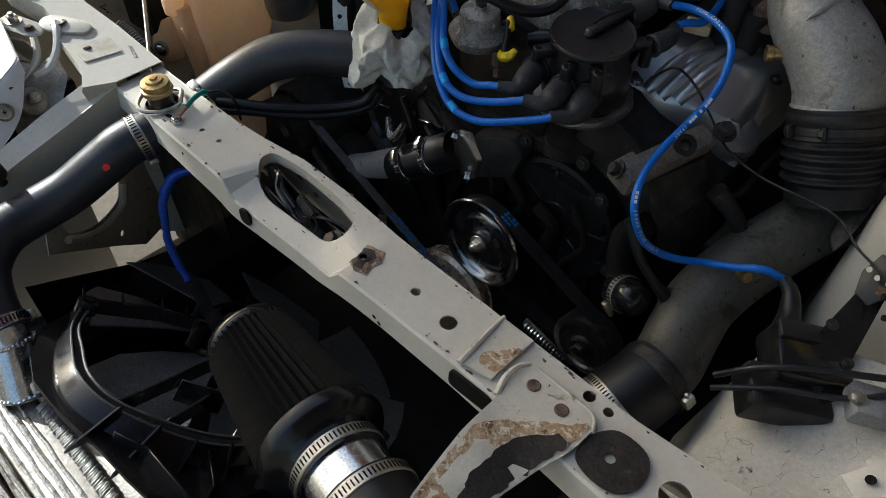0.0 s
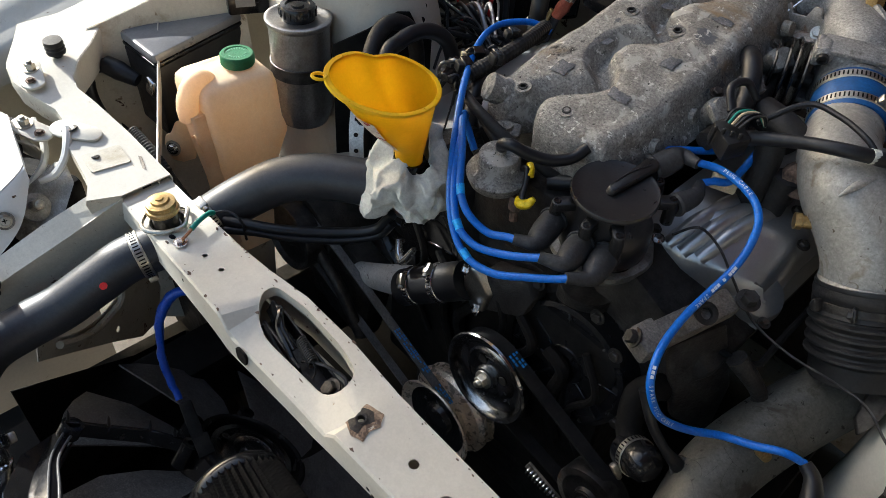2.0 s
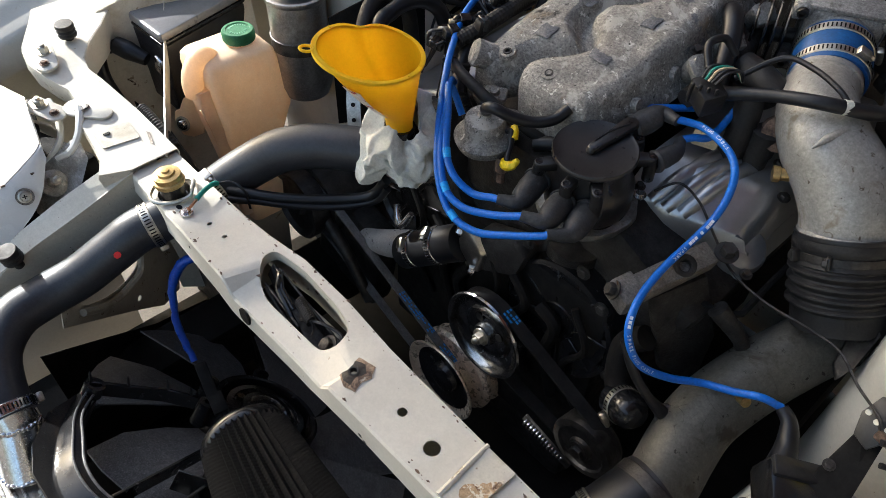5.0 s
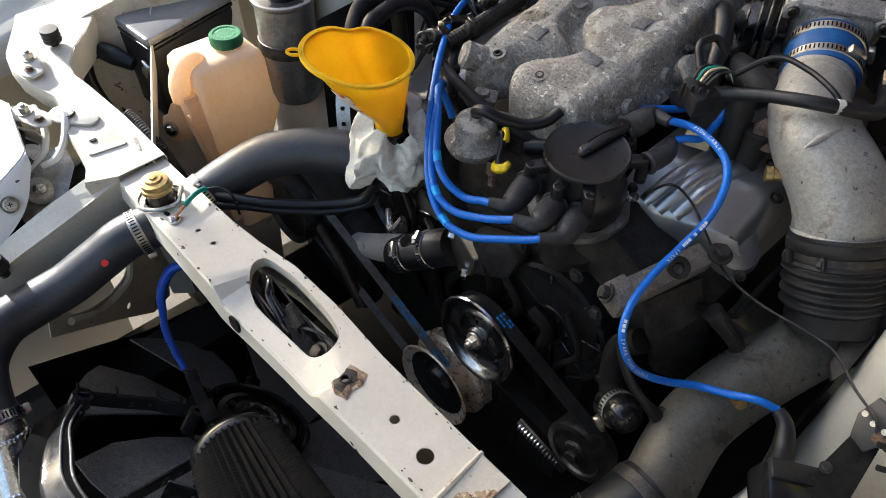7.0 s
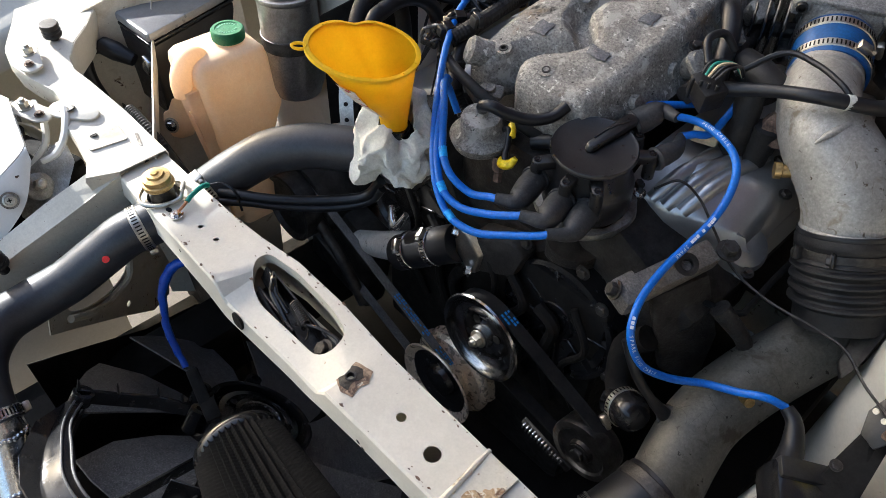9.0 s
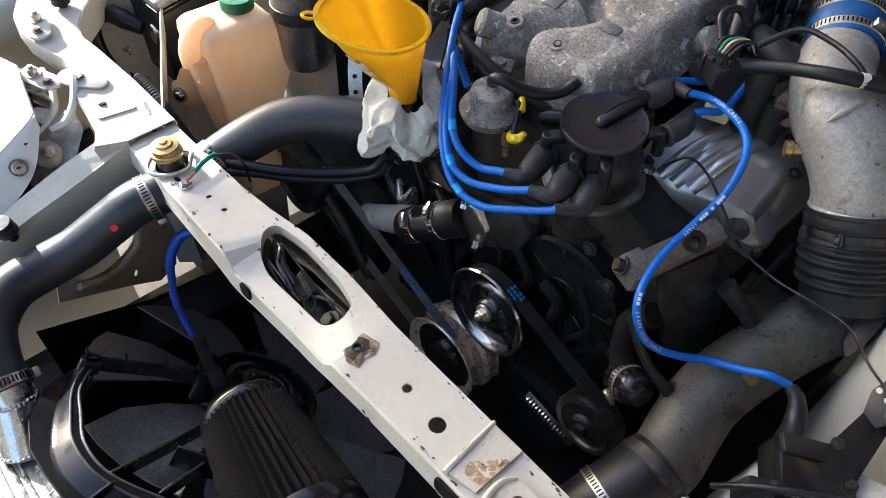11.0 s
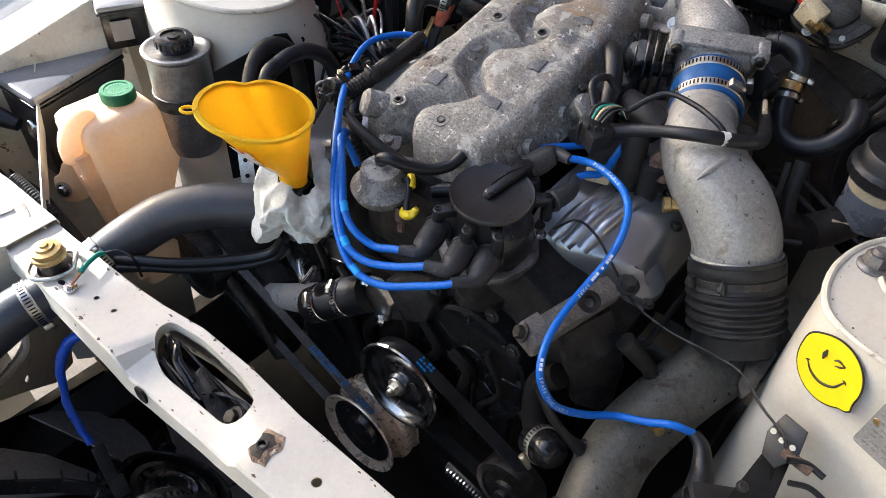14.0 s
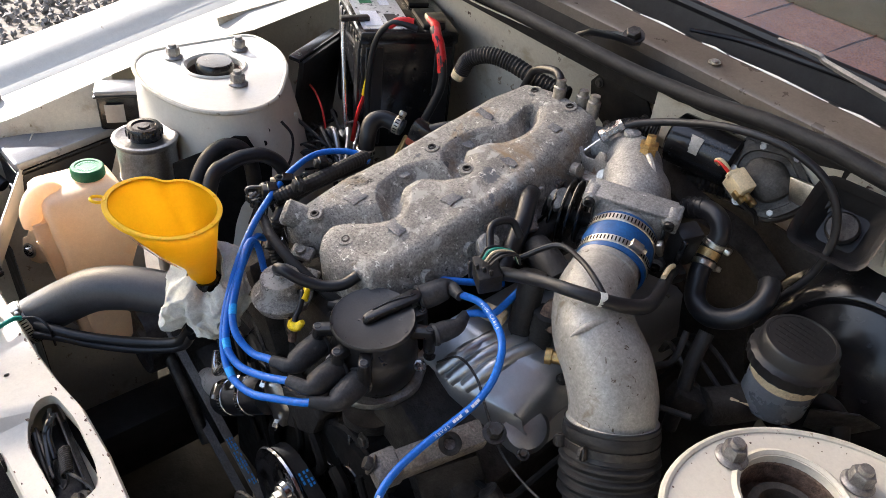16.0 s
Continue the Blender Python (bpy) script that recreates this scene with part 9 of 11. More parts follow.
part("tape", lump(tube(B(), [(-0.222, 0.610, 0.272), (-0.230, 0.605, 0.252), (-0.236, 0.60, 0.235)], [0.009, 0.0115, 0.009], 12), 0.0015, 120), RUSTY_RED, root)
part("brass_end", tube(B(), [(-0.244, 0.597, 0.245), (-0.256, 0.590, 0.205), (-0.266, 0.585, 0.16)], [0.004, 0.005, 0.005], 10), BRASS, root)
yj = solid("yellow_joint", tube(B(), [(-0.333, 0.578, 0.315), (-0.336, 0.574, 0.288)], [0.005, 0.006, 0.005], 12), YELLOW_TAPE, "yellow taped wire joint", "wire joint")
# corrugated hose behind the plenum
ch = thing("corrugated_hose", (-0.18, 0.66, 0.40), "black corrugated hose with a torn buff end", "hose")
cl_ = curve_points([(-0.175, 0.640, 0.378), (-0.165, 0.645, 0.402), (-0.135, 0.655, 0.418), (-0.10, 0.67, 0.415), (-0.05, 0.68, 0.405), (0.0, 0.69, 0.40)], 16)
bm = tube(B(), cl_, [0.0115 + 0.0015 * (i % 2) for i in range(len(cl_))], 16, 1)
part("tube", bm, RUBBER_DUSTY, ch, angle=10)
part("torn_end", tube(B(), [(-0.180, 0.637, 0.368), (-0.175, 0.640, 0.380)], [0.0105, 0.012], 14), IVORY, ch)
part("core", tube(B(), [(-0.06, 0.66, 0.395), (-0.04, 0.655, 0.43), (0.0, 0.645, 0.447), (0.022, 0.635, 0.446), (0.028, 0.63, 0.43)], 0.006, 12), RUBBER, thing("vacuum_hose", (-0.06, 0.66, 0.395), "thin black hose arching to a fitting", "hose"))
st = thing("plenum_fitting", (0.028, 0.63, 0.42), "alloy hose fittings on the plenum end", "fitting")
for x, y, h in ((0.028, 0.632, 0.028), (0.056, 0.648, 0.020), (0.078, 0.645, 0.022)):
    part("stub", lathe(B(), [(0.009, -0.01), (0.009, h * 0.6), (0.0065, h * 0.65), (0.0065, h), (0, h)], (x, y, 0.420), (0, 0, 1), 14), ALU_DIRTY, st)

# water elbow between battery and plenum
el = thing("water_elbow", (-0.16, 0.47, 0.27), "black rubber elbow hose with clamps and valve", "hose")
part("elbow", tube(B(), [(-0.160, 0.450, 0.27), (-0.161, 0.453, 0.315), (-0.166, 0.463, 0.338), (-0.158, 0.480, 0.345), (-0.132, 0.495, 0.338)], [0.012, 0.012, 0.013, 0.0125, 0.012], 18), RUBBER, el)
clamp_band(el, (-0.160, 0.450, 0.300), (0, 0.05, 1), 0.0125, 0.010, 300)
clamp_band(el, (-0.140, 0.491, 0.3405), (0.8, 0.5, -0.25), 0.0125, 0.010, 60)
part("valve", box(B(), (-0.105, 0.515, 0.335), (0.045, 0.026, 0.030), rotation(0, 20, 30), 0.006), BLACK_GLOSS, el)
part("stub", tube(B(), [(-0.10, 0.52, 0.343), (-0.08, 0.54, 0.352), (-0.065, 0.555, 0.345)], 0.008, 12), RUBBER, el)

# loom and plugs in front of the plenum, far side
lo = thing("wiring_loom", (-0.1, 0.33, 0.3), "black taped wiring loom with corrugated sleeves and plugs", "wiring loom")
LOOM = [([(-0.12, 0.42, 0.318), (-0.108, 0.38, 0.322), (-0.10, 0.34, 0.322), (-0.100, 0.30, 0.316), (-0.106, 0.268, 0.308)], 0.0092, RUBBER_DUSTY),
        ([(-0.13, 0.43, 0.30), (-0.118, 0.36, 0.304), (-0.108, 0.30, 0.30), (-0.09, 0.26, 0.285), (-0.07, 0.24, 0.262)], 0.008, RUBBER),
        ([(-0.085, 0.24, 0.30), (-0.05, 0.232, 0.296), (-0.01, 0.236, 0.282), (0.03, 0.25, 0.262), (0.05, 0.262, 0.25)], 0.0066, RUBBER_DUSTY),
        ([(-0.06, 0.25, 0.275), (-0.03, 0.245, 0.262), (0.0, 0.25, 0.245), (0.02, 0.26, 0.22)], 0.006, RUBBER),
        ([(-0.085, 0.26, 0.29), (-0.082, 0.252, 0.26), (-0.065, 0.25, 0.235), (-0.04, 0.245, 0.225)], 0.009, RUBBER_DUSTY),
        ([(0.045, 0.255, 0.245), (0.08, 0.275, 0.255), (0.105, 0.30, 0.262), (0.12, 0.33, 0.268)], 0.009, RUBBER)]
for k, (pts, r, mt) in enumerate(LOOM):
    line_ = curve_points(pts, 14)
    part("sleeve", tube(B(), line_, [r * (1 + 0.09 * (i % 2) * (k in (0, 4))) for i in range(len(line_))], 12, 1), mt, lo, angle=15 if k in (0, 4) else 40)
for c, s, a in (((-0.118, 0.272, 0.312), (0.026, 0.014, 0.012), 70), ((-0.124, 0.298, 0.316), (0.030, 0.012, 0.010), 60), ((-0.128, 0.252, 0.300), (0.022, 0.012, 0.010), 20), ((-0.092, 0.296, 0.326), (0.016, 0.013, 0.014), 80), ((-0.140, 0.276, 0.300), (0.020, 0.014, 0.012), 35), ((-0.112, 0.345, 0.334), (0.024, 0.010, 0.010), 75)):
    pg = part("plug", box(B(), c, s, rotation(5, 8, a), 0.002), BLACK_PLASTIC, lo)
    part("plug_step", box(B(), Vector(c) + Vector((0, 0, 0.002)), (s[0] * 0.5, s[1] * 1.25, s[2] * 1.1), rotation(5, 8, a), 0.001, 1), BLACK_GLOSS, pg)
part("bright_plug", box(B(), (-0.130, 0.286, 0.318), (0.016, 0.007, 0.006), rotation(0, 0, 65), 0.0015), IVORY, lo)
loom_rng = random.Random(44)
for k in range(9):
    a = Vector((-0.14 + loom_rng.uniform(0, 0.05), 0.24 + loom_rng.uniform(0, 0.09), 0.285 + loom_rng.uniform(0, 0.03)))
    m_ = a + Vector((loom_rng.uniform(-0.03, 0.02), loom_rng.uniform(-0.03, 0.03), loom_rng.uniform(-0.01, 0.022)))
    b_ = a + Vector((loom_rng.uniform(-0.05, 0.0), loom_rng.uniform(-0.03, 0.05), loom_rng.uniform(-0.08, -0.03)))
    part("loose_strand", tube(B(), [a, m_, b_], 0.0013 + 0.0008 * (k % 3), 7), (RUBBER, RUBBER, RUBBER_DUSTY, TIN)[k % 4], lo)

# ---- fuel rail side: injectors, plugs, hoses ----
fr = thing("fuel_rail", (0.15, 0.45, 0.28), "grimy alloy fuel rail with injector plugs and hoses", "fuel rail")
OLD_ALLOY = shade("dull_old_alloy", (0.17, 0.165, 0.155), (0.28, 0.275, 0.26), 70, (0.4, 0.65), metal=0.5, bump=0.5, bscale=350, grain=0.25, stain=[((0.05, 0.045, 0.04), 40, 0.4, 0.06)])
part("rail", lump(tube(B(), [(0.150, 0.385, 0.305), (0.152, 0.45, 0.315), (0.146, 0.55, 0.335)], 0.011, 14), 0.0012, 90), CAST_DARK, fr)
for y, z in ((0.41, 0.330), (0.47, 0.340), (0.53, 0.352)):
    bm = lathe(B(), [(0.012, -0.02), (0.014, -0.005), (0.014, 0.006), (0.010, 0.008), (0.010, 0.018), (0, 0.018)], (0.140, y, z), (0.5, -0.35, 0.8), 18)
    box(bm, (0.148, y - 0.008, z + 0.006), (0.022, 0.026, 0.012), rotation(10, 30, -20), 0.003)
    part("injector_cup", bm, OLD_ALLOY, fr)
    part("injector_screw", hexbolt(B(), (0.128, y + 0.012, z + 0.012), (0.3, -0.2, 1), 0.0055, 0.006), STEEL_DARK, fr)
part("rubber_hose", tube(B(), [(0.118, 0.50, 0.36), (0.132, 0.478, 0.365), (0.148, 0.455, 0.352), (0.160, 0.430, 0.330), (0.172, 0.405, 0.308)], 0.0115, 14), RUBBER, fr)
part("connector", box(B(), (0.178, 0.372, 0.330), (0.034, 0.028, 0.030), rotation(10, 15, -25), 0.003), RUBBER_DUSTY, fr)
for k in range(4):
    part("connector_rib", box(B(), (0.166 + 0.008 * k, 0.357 + 0.003 * k, 0.334), (0.003, 0.004, 0.030), rotation(10, 15, -25), 0.0008, 1), BLACK_PLASTIC, fr)
for k in range(5):
    part("connector_wire", tube(B(), [(0.170 + k * 0.004, 0.366, 0.350), (0.172 + k * 0.005, 0.375, 0.362), (0.185 + k * 0.003, 0.395, 0.358), (0.20, 0.40, 0.345)], 0.0016, 6), (RUBBER, TEAL, IVORY, RUBBER, RUBBER)[k], fr)
part("black_wire", tube(B(), [(0.165, 0.385, 0.352), (0.150, 0.40, 0.368), (0.155, 0.425, 0.368), (0.17, 0.43, 0.352)], 0.0045, 10), RUBBER, fr)
part("yellow_plug", box(B(), (0.188, 0.385, 0.270), (0.030, 0.018, 0.014), rotation(0, 0, 20), 0.003), IVORY, fr, "dirty yellow plug")
part("water_hose", tube(B(), [(0.205, 0.42, 0.33), (0.212, 0.412, 0.305), (0.215, 0.405, 0.275), (0.212, 0.41, 0.25)], 0.0155, 16), RUBBER_DUSTY, fr)
part("water_hose", tube(B(), [(0.17, 0.46, 0.325), (0.20, 0.452, 0.325), (0.225, 0.445, 0.318)], 0.019, 16), RUBBER_DUSTY, fr)
part("rusty_joint", lathe(B(), [(0.018, 0), (0.02, 0.004), (0.02, 0.02), (0.014, 0.022), (0, 0.022)], (0.245, 0.43, 0.29), (0.3, -0.5, 0.3), 18), RUST_MAT, fr)
hr = thing("sensor_harness", (0.2, 0.39, 0.33), "black taped sensor harness lying over the intake pipe", "wiring loom")
part("sleeve", tube(B(), [(0.190, 0.382, 0.334), (0.215, 0.388, 0.343), (0.245, 0.392, 0.354), (0.275, 0.394, 0.363), (0.300, 0.406, 0.364), (0.320, 0.428, 0.358), (0.329, 0.455, 0.350), (0.324, 0.485, 0.345), (0.314, 0.512, 0.343), (0.304, 0.540, 0.337), (0.294, 0.572, 0.322)], [0.0085, 0.0075, 0.007, 0.0074, 0.0076, 0.008, 0.0082, 0.0076, 0.007, 0.006, 0.0055], 12), RUBBER, hr)
part("thin_wire", tube(B(), [(0.19, 0.40, 0.345), (0.22, 0.43, 0.372), (0.255, 0.428, 0.376), (0.288, 0.416, 0.374), (0.305, 0.412, 0.366)], 0.0032, 8), RUBBER, hr)
part("white_tape", tube(B(), [(0.301, 0.4065, 0.3640), (0.3060, 0.4120, 0.3630)], 0.0080, 12), CLOTH, hr)
part("bare_end", tube(B(), [(0.298, 0.556, 0.340), (0.303, 0.536, 0.348), (0.311, 0.512, 0.351)], 0.0030, 8), IVORY, hr)

# ---- throttle cable ----
tc_ = thing("throttle_cable", (0.10, 0.6, 0.38), "black sheathed throttle cable with a bright adjuster", "cable")
part("sheath", tube(B(), [(0.128, 0.640, 0.418), (0.150, 0.655, 0.432), (0.20, 0.665, 0.452), (0.262, 0.665, 0.472), (0.330, 0.668, 0.476), (0.382, 0.672, 0.455), (0.408, 0.672, 0.412), (0.410, 0.665, 0.36), (0.392, 0.660, 0.31), (0.37, 0.67, 0.27)], 0.0048, 12), RUBBER, tc_)
part("adjuster", lathe(B(), [(0.005, 0), (0.009, 0.002), (0.009, 0.010), (0.006, 0.011), (0.006, 0.026), (0.0085, 0.027), (0.0085, 0.034), (0.005, 0.036)], (0.115, 0.622, 0.402), (0.35, 0.55, 0.5), 6), STEEL_BRIGHT, tc_)
part("inner_wire", tube(B(), [(0.118, 0.625, 0.405), (0.105, 0.598, 0.38), (0.10, 0.585, 0.365)], 0.0014, 6), STEEL_BRIGHT, tc_)

# ---- firewall: wiper motor, horn, hoses ----
GEAR_GREY = shade("grimy_gear_case", (0.05, 0.047, 0.043), (0.09, 0.085, 0.077), 40, (0.4, 0.65), metal=0.4, bump=0.4, bscale=300, grain=0.2, stain=[((0.035, 0.032, 0.028), 22, 0.42, 0.08), ((0.20, 0.16, 0.11), 60, 0.33, 0.04)])
wm = thing("wiper_motor", (0.23, 0.75, 0.36), "black wiper motor with a grey gear housing", "wiper motor")
part("motor_can", lathe(B(), [(0, 0), (0.029, 0.0), (0.034, 0.004), (0.034, 0.088), (0.028, 0.092)], (0.166, 0.716, 0.405), (0.95, 0.1, -0.02), 36), BLACK_GLOSS, wm)
part("can_label", skin([[Vector((0.196, 0.719, 0.4045)) + Vector((dx, 0.002 - 0.0346 * math.cos(t), 0.0346 * math.sin(t))) for t in np.linspace(0.1, 0.75, 6)] for dx in (0.0, 0.022)], 0.0004), LABEL_SILVER, wm)
part("gear_case", lathe(B(), [(0.046, -0.03), (0.046, 0.002), (0.043, 0.004), (0.042, 0.010), (0.034, 0.011), (0.033, 0.008), (0.026, 0.008), (0.024, 0.014), (0.018, 0.018), (0, 0.019)], (0.300, 0.722, 0.403), (0.15, -0.75, 0.45), 40, lambda a, h: 1.08 + 0.10 * math.cos(2 * a + 0.6) + 0.04 * math.cos(5 * a)), GEAR_GREY, wm)
for k in range(6):
    a = k * 1.05
    f = axis_frame((0.300, 0.722, 0.403), (0.15, -0.75, 0.45))
    part("case_screw", hexbolt(B(), f @ Vector((0.041 * math.cos(a), 0.041 * math.sin(a), 0.006)), (0.15, -0.75, 0.45), 0.0045, 0.005), STEEL, wm)
part("bracket", prism(B(), [(0.325, 0.714, 0.425), (0.372, 0.714, 0.428), (0.388, 0.714, 0.414), (0.378, 0.714, 0.399), (0.335, 0.714, 0.395)], (0, 0.006, 0), 0.002), STEEL, wm)
part("mount_screw", hexbolt(B(), (0.262, 0.728, 0.432), (0.1, -0.8, 0.5), 0.008, 0.006), STEEL_DARK, wm)
part("mount_screw", hexbolt(B(), (0.374, 0.713, 0.414), (0.1, -0.8, 0.5), 0.008, 0.006), STEEL_DARK, wm)
for k in range(3):
    part("connector_ridge", box(B(), (0.274 + 0.009 * k, 0.678 + 0.001 * k, 0.414 - 0.004 * k), (0.005, 0.016, 0.010), rotation(20, 25, -10), 0.001, 1), IVORY, wm)
part("connector", box(B(), (0.284, 0.684, 0.402), (0.030, 0.022, 0.028), rotation(20, 25, -10), 0.003), IVORY, wm, "ivory plastic plug")
for k in range(4):
    part("plug_pin", box(B(), (0.290 + 0.006 * k, 0.672 + 0.003 * k, 0.394 - 0.005 * (k % 2)), (0.010, 0.007, 0.010), rotation(20, 25, -10), 0.002), BRASS, wm)
for k, mt in enumerate((RED, IVORY, RUBBER, RUBBER)):
    part("plug_wire", tube(B(), [(0.272, 0.682 + 0.004 * k, 0.408), (0.258, 0.676, 0.420 + 0.004 * k), (0.246, 0.684, 0.416), (0.252, 0.700, 0.402)] if k < 2 else [(0.30, 0.674, 0.388), (0.312, 0.682 + 0.004 * k, 0.372), (0.316, 0.70, 0.355)], 0.0022, 8), mt, wm)
hn = thing("horn", (0.39, 0.76, 0.36), "black square-mouthed horn trumpet", "horn")
hx = axis_frame((0.407, 0.694, 0.408), (0.05, -0.75, 0.62), (0, 0, 1))
lv = []
bm = B()
for s, h in ((0.020, -0.05), (0.026, -0.02), (0.036, 0.004), (0.0435, 0.016), (0.0450, 0.018), (0.0425, 0.016), (0.034, 0.000), (0.022, -0.014)):
    lv.append([bm.verts.new(hx @ Vector((x, y, h))) for x, y in rounded([(-s, -s), (s, -s), (s, s), (-s, s)], s * 0.45, 5)])
for a, b in zip(lv, lv[1:]):
    for k in range(len(a)):
        bm.faces.new((a[k], a[(k + 1) % len(a)], b[(k + 1) % len(b)], b[k]))
bm.faces.new(lv[-1])
part("trumpet", bm, BLACK_PLASTIC, hn)
part("diaphragm", lathe(B(), [(0.0185, -0.018), (0.0185, -0.004), (0.016, -0.001), (0, 0.0)], hx.translation, hx.to_3x3() @ Vector((0, 0, 1)), 28), STEEL_DARK, hn)
# rusty ledge below the wiper motor
lg = thing("ledge", (0.28, 0.74, 0.33), "rusty folded sheet ledge below the wiper motor", "bracket")
part("sheet", lump(skin([[(0.16 + k * 0.03, 0.725 - 0.012 * math.sin(k), 0.372 - 0.010 * k) for k in range(8)], [(0.16 + k * 0.03, 0.700 - 0.012 * math.sin(k), 0.358 - 0.010 * k) for k in range(8)], [(0.16 + k * 0.03, 0.698 - 0.012 * math.sin(k), 0.350 - 0.010 * k) for k in range(8)]], 0.002), 0.002, 30), CAST_DARK, lg)
hh = thing("heater_hose", (0.28, 0.6, 0.36), "black heater hose with clamps turning in a U", "hose")
part("tube", tube(B(), [(0.248, 0.642, 0.362), (0.266, 0.641, 0.373), (0.285, 0.639, 0.376), (0.300, 0.634, 0.371), (0.307, 0.629, 0.359), (0.306, 0.620, 0.340), (0.311, 0.602, 0.318), (0.320, 0.590, 0.297), (0.334, 0.582, 0.289), (0.354, 0.579, 0.290), (0.376, 0.585, 0.302), (0.389, 0.599, 0.320), (0.389, 0.613, 0.333), (0.382, 0.628, 0.338)], 0.0125, 18), RUBBER, hh)
bm = B()
for k in range(4):
    c_ = Vector((0.252 + 0.007 * k, 0.642, 0.365 + 0.0035 * k))
    lathe(bm, [(0.0122, -0.002), (0.0142, 0.0), (0.0122, 0.002)], c_, (0.8, 0, 0.45), 20)
part("hose_ridge", bm, RUBBER, hh)
clamp_band(hh, (0.3062, 0.6245, 0.349), (0.05, 0.35, 0.9), 0.0128, 0.008, 200, slots=False, tint=STEEL)
clamp_band(hh, (0.3085, 0.610, 0.328), (-0.2, 0.6, 0.75), 0.0128, 0.008, 220, slots=False, tint=STEEL)
part("brass_joint", tube(B(), [(0.3065, 0.620, 0.342), (0.3075, 0.614, 0.334)], 0.0134, 14), BRASS, hh)

# ---- brake servo and reservoir ----
sv = thing("brake_servo", (0.49, 0.74, 0.13), "large black brake servo drum with a label", "brake servo")
SA = Vector((-0.08, -0.93, 0.22)).normalized()
part("drum", lathe(B(), [(0.135, -0.09), (0.135, -0.012), (0.141, -0.008), (0.141, -0.002), (0.130, 0.004), (0.122, 0.020), (0.104, 0.034), (0.100, 0.034), (0.094, 0.030), (0.06, 0.040), (0.03, 0.046), (0, 0.046)], (0.492, 0.715, 0.226), SA, 64), BLACK_GLOSS, sv)
f = axis_frame((0.492, 0.715, 0.226), SA)
ls = []
for r, h in ((0.107, 0.0345), (0.1185, 0.0255)):
    ls.append([f @ Vector((r * math.cos(t), r * math.sin(t), h)) for t in np.linspace(1.25, 1.75, 8)])
part("label", skin(ls, 0.0005), LABEL_SILVER, sv, "worn silver paper label")
br_ = thing("brake_reservoir", (0.452, 0.572, 0.22), "clear brake fluid reservoir with a black ribbed cap", "reservoir")
RA = Vector((0.02, -0.06, 1)).normalized()
bm = lathe(B(), [(0.036, 0.0), (0.043, 0.002), (0.0455, 0.005), (0.0455, 0.018), (0.042, 0.021), (0.040, 0.024), (0.0395, 0.038), (0.037, 0.041), (0.034, 0.0412), (0.0335, 0.0402), (0, 0.0402)], (0.451, 0.574, 0.296), RA, 72, lambda a, h: 1 + (0.025 * (math.cos(24 * a) > 0.2) if 0.004 < h < 0.019 else 0))
part("cap", bm, BLACK_PLASTIC, br_)
f = axis_frame((0.451, 0.574, 0.296), RA)
bm = B()
rr = random.Random(5)
for row in range(7):
    w = 0.027 * math.sqrt(max(0.05, 1 - ((row - 3) / 3.6) ** 2))
    x = -w
    while x < w:
        l_ = rr.uniform(0.003, 0.007)
        box(bm, f @ Vector((x + l_ / 2, (3 - row) * 0.0075, 0.0405)), (l_, 0.0032, 0.0008), f.to_3x3())
        x += l_ + 0.002
tagged(part("raised_print", bm, BLACK_PLASTIC, br_), kind="stuff")
CLEAR = shade("cloudy_tank", (0.16, 0.18, 0.21), (0.22, 0.24, 0.27), 20, (0.2, 0.35), transmission=0.25, sss=0.1)
part("tank", lathe(B(), [(0, -0.062), (0.034, -0.062), (0.036, -0.056), (0.037, -0.002), (0.036, 0.004)], (0.452, 0.577, 0.296), RA, 40), CLEAR, br_)
part("fluid", lathe(B(), [(0.0376, -0.016), (0.0378, -0.012), (0.0376, -0.004)], (0.452, 0.577, 0.296), RA, 40), IVORY, br_, "pale band of fluid above the level")
mc = thing("master_cylinder", (0.44, 0.58, 0.18), "grimy alloy brake master cylinder with pipes", "master cylinder")
part("cylinder", tube(B(), [(0.405, 0.52, 0.222), (0.43, 0.56, 0.225), (0.475, 0.66, 0.235)], 0.022, 20), CAST_DARK, mc)
part("clip", box(B(), (0.430, 0.548, 0.238), (0.032, 0.018, 0.008), rotation(0, 10, 40), 0.002), IVORY, mc)
for k in range(3):
    part("brake_pipe", tube(B(), [(0.40 + 0.015 * k, 0.53 + 0.02 * k, 0.225), (0.37, 0.53 + 0.03 * k, 0.24), (0.33, 0.55 + 0.03 * k, 0.245 - 0.01 * k), (0.31, 0.58, 0.20)], 0.0032, 8), STEEL_DARK, mc)
part("junction", box(B(), (0.385, 0.515, 0.22), (0.04, 0.03, 0.03), rotation(0, 15, 40), 0.006), CAST_DARK, mc)
part("side_plate", prism(B(), [(0.49, 0.575, 0.26), (0.53, 0.60, 0.27), (0.55, 0.64, 0.24), (0.52, 0.62, 0.21), (0.49, 0.59, 0.22)], (0, 0.005, 0), 0.002), STEEL_DARK, mc)
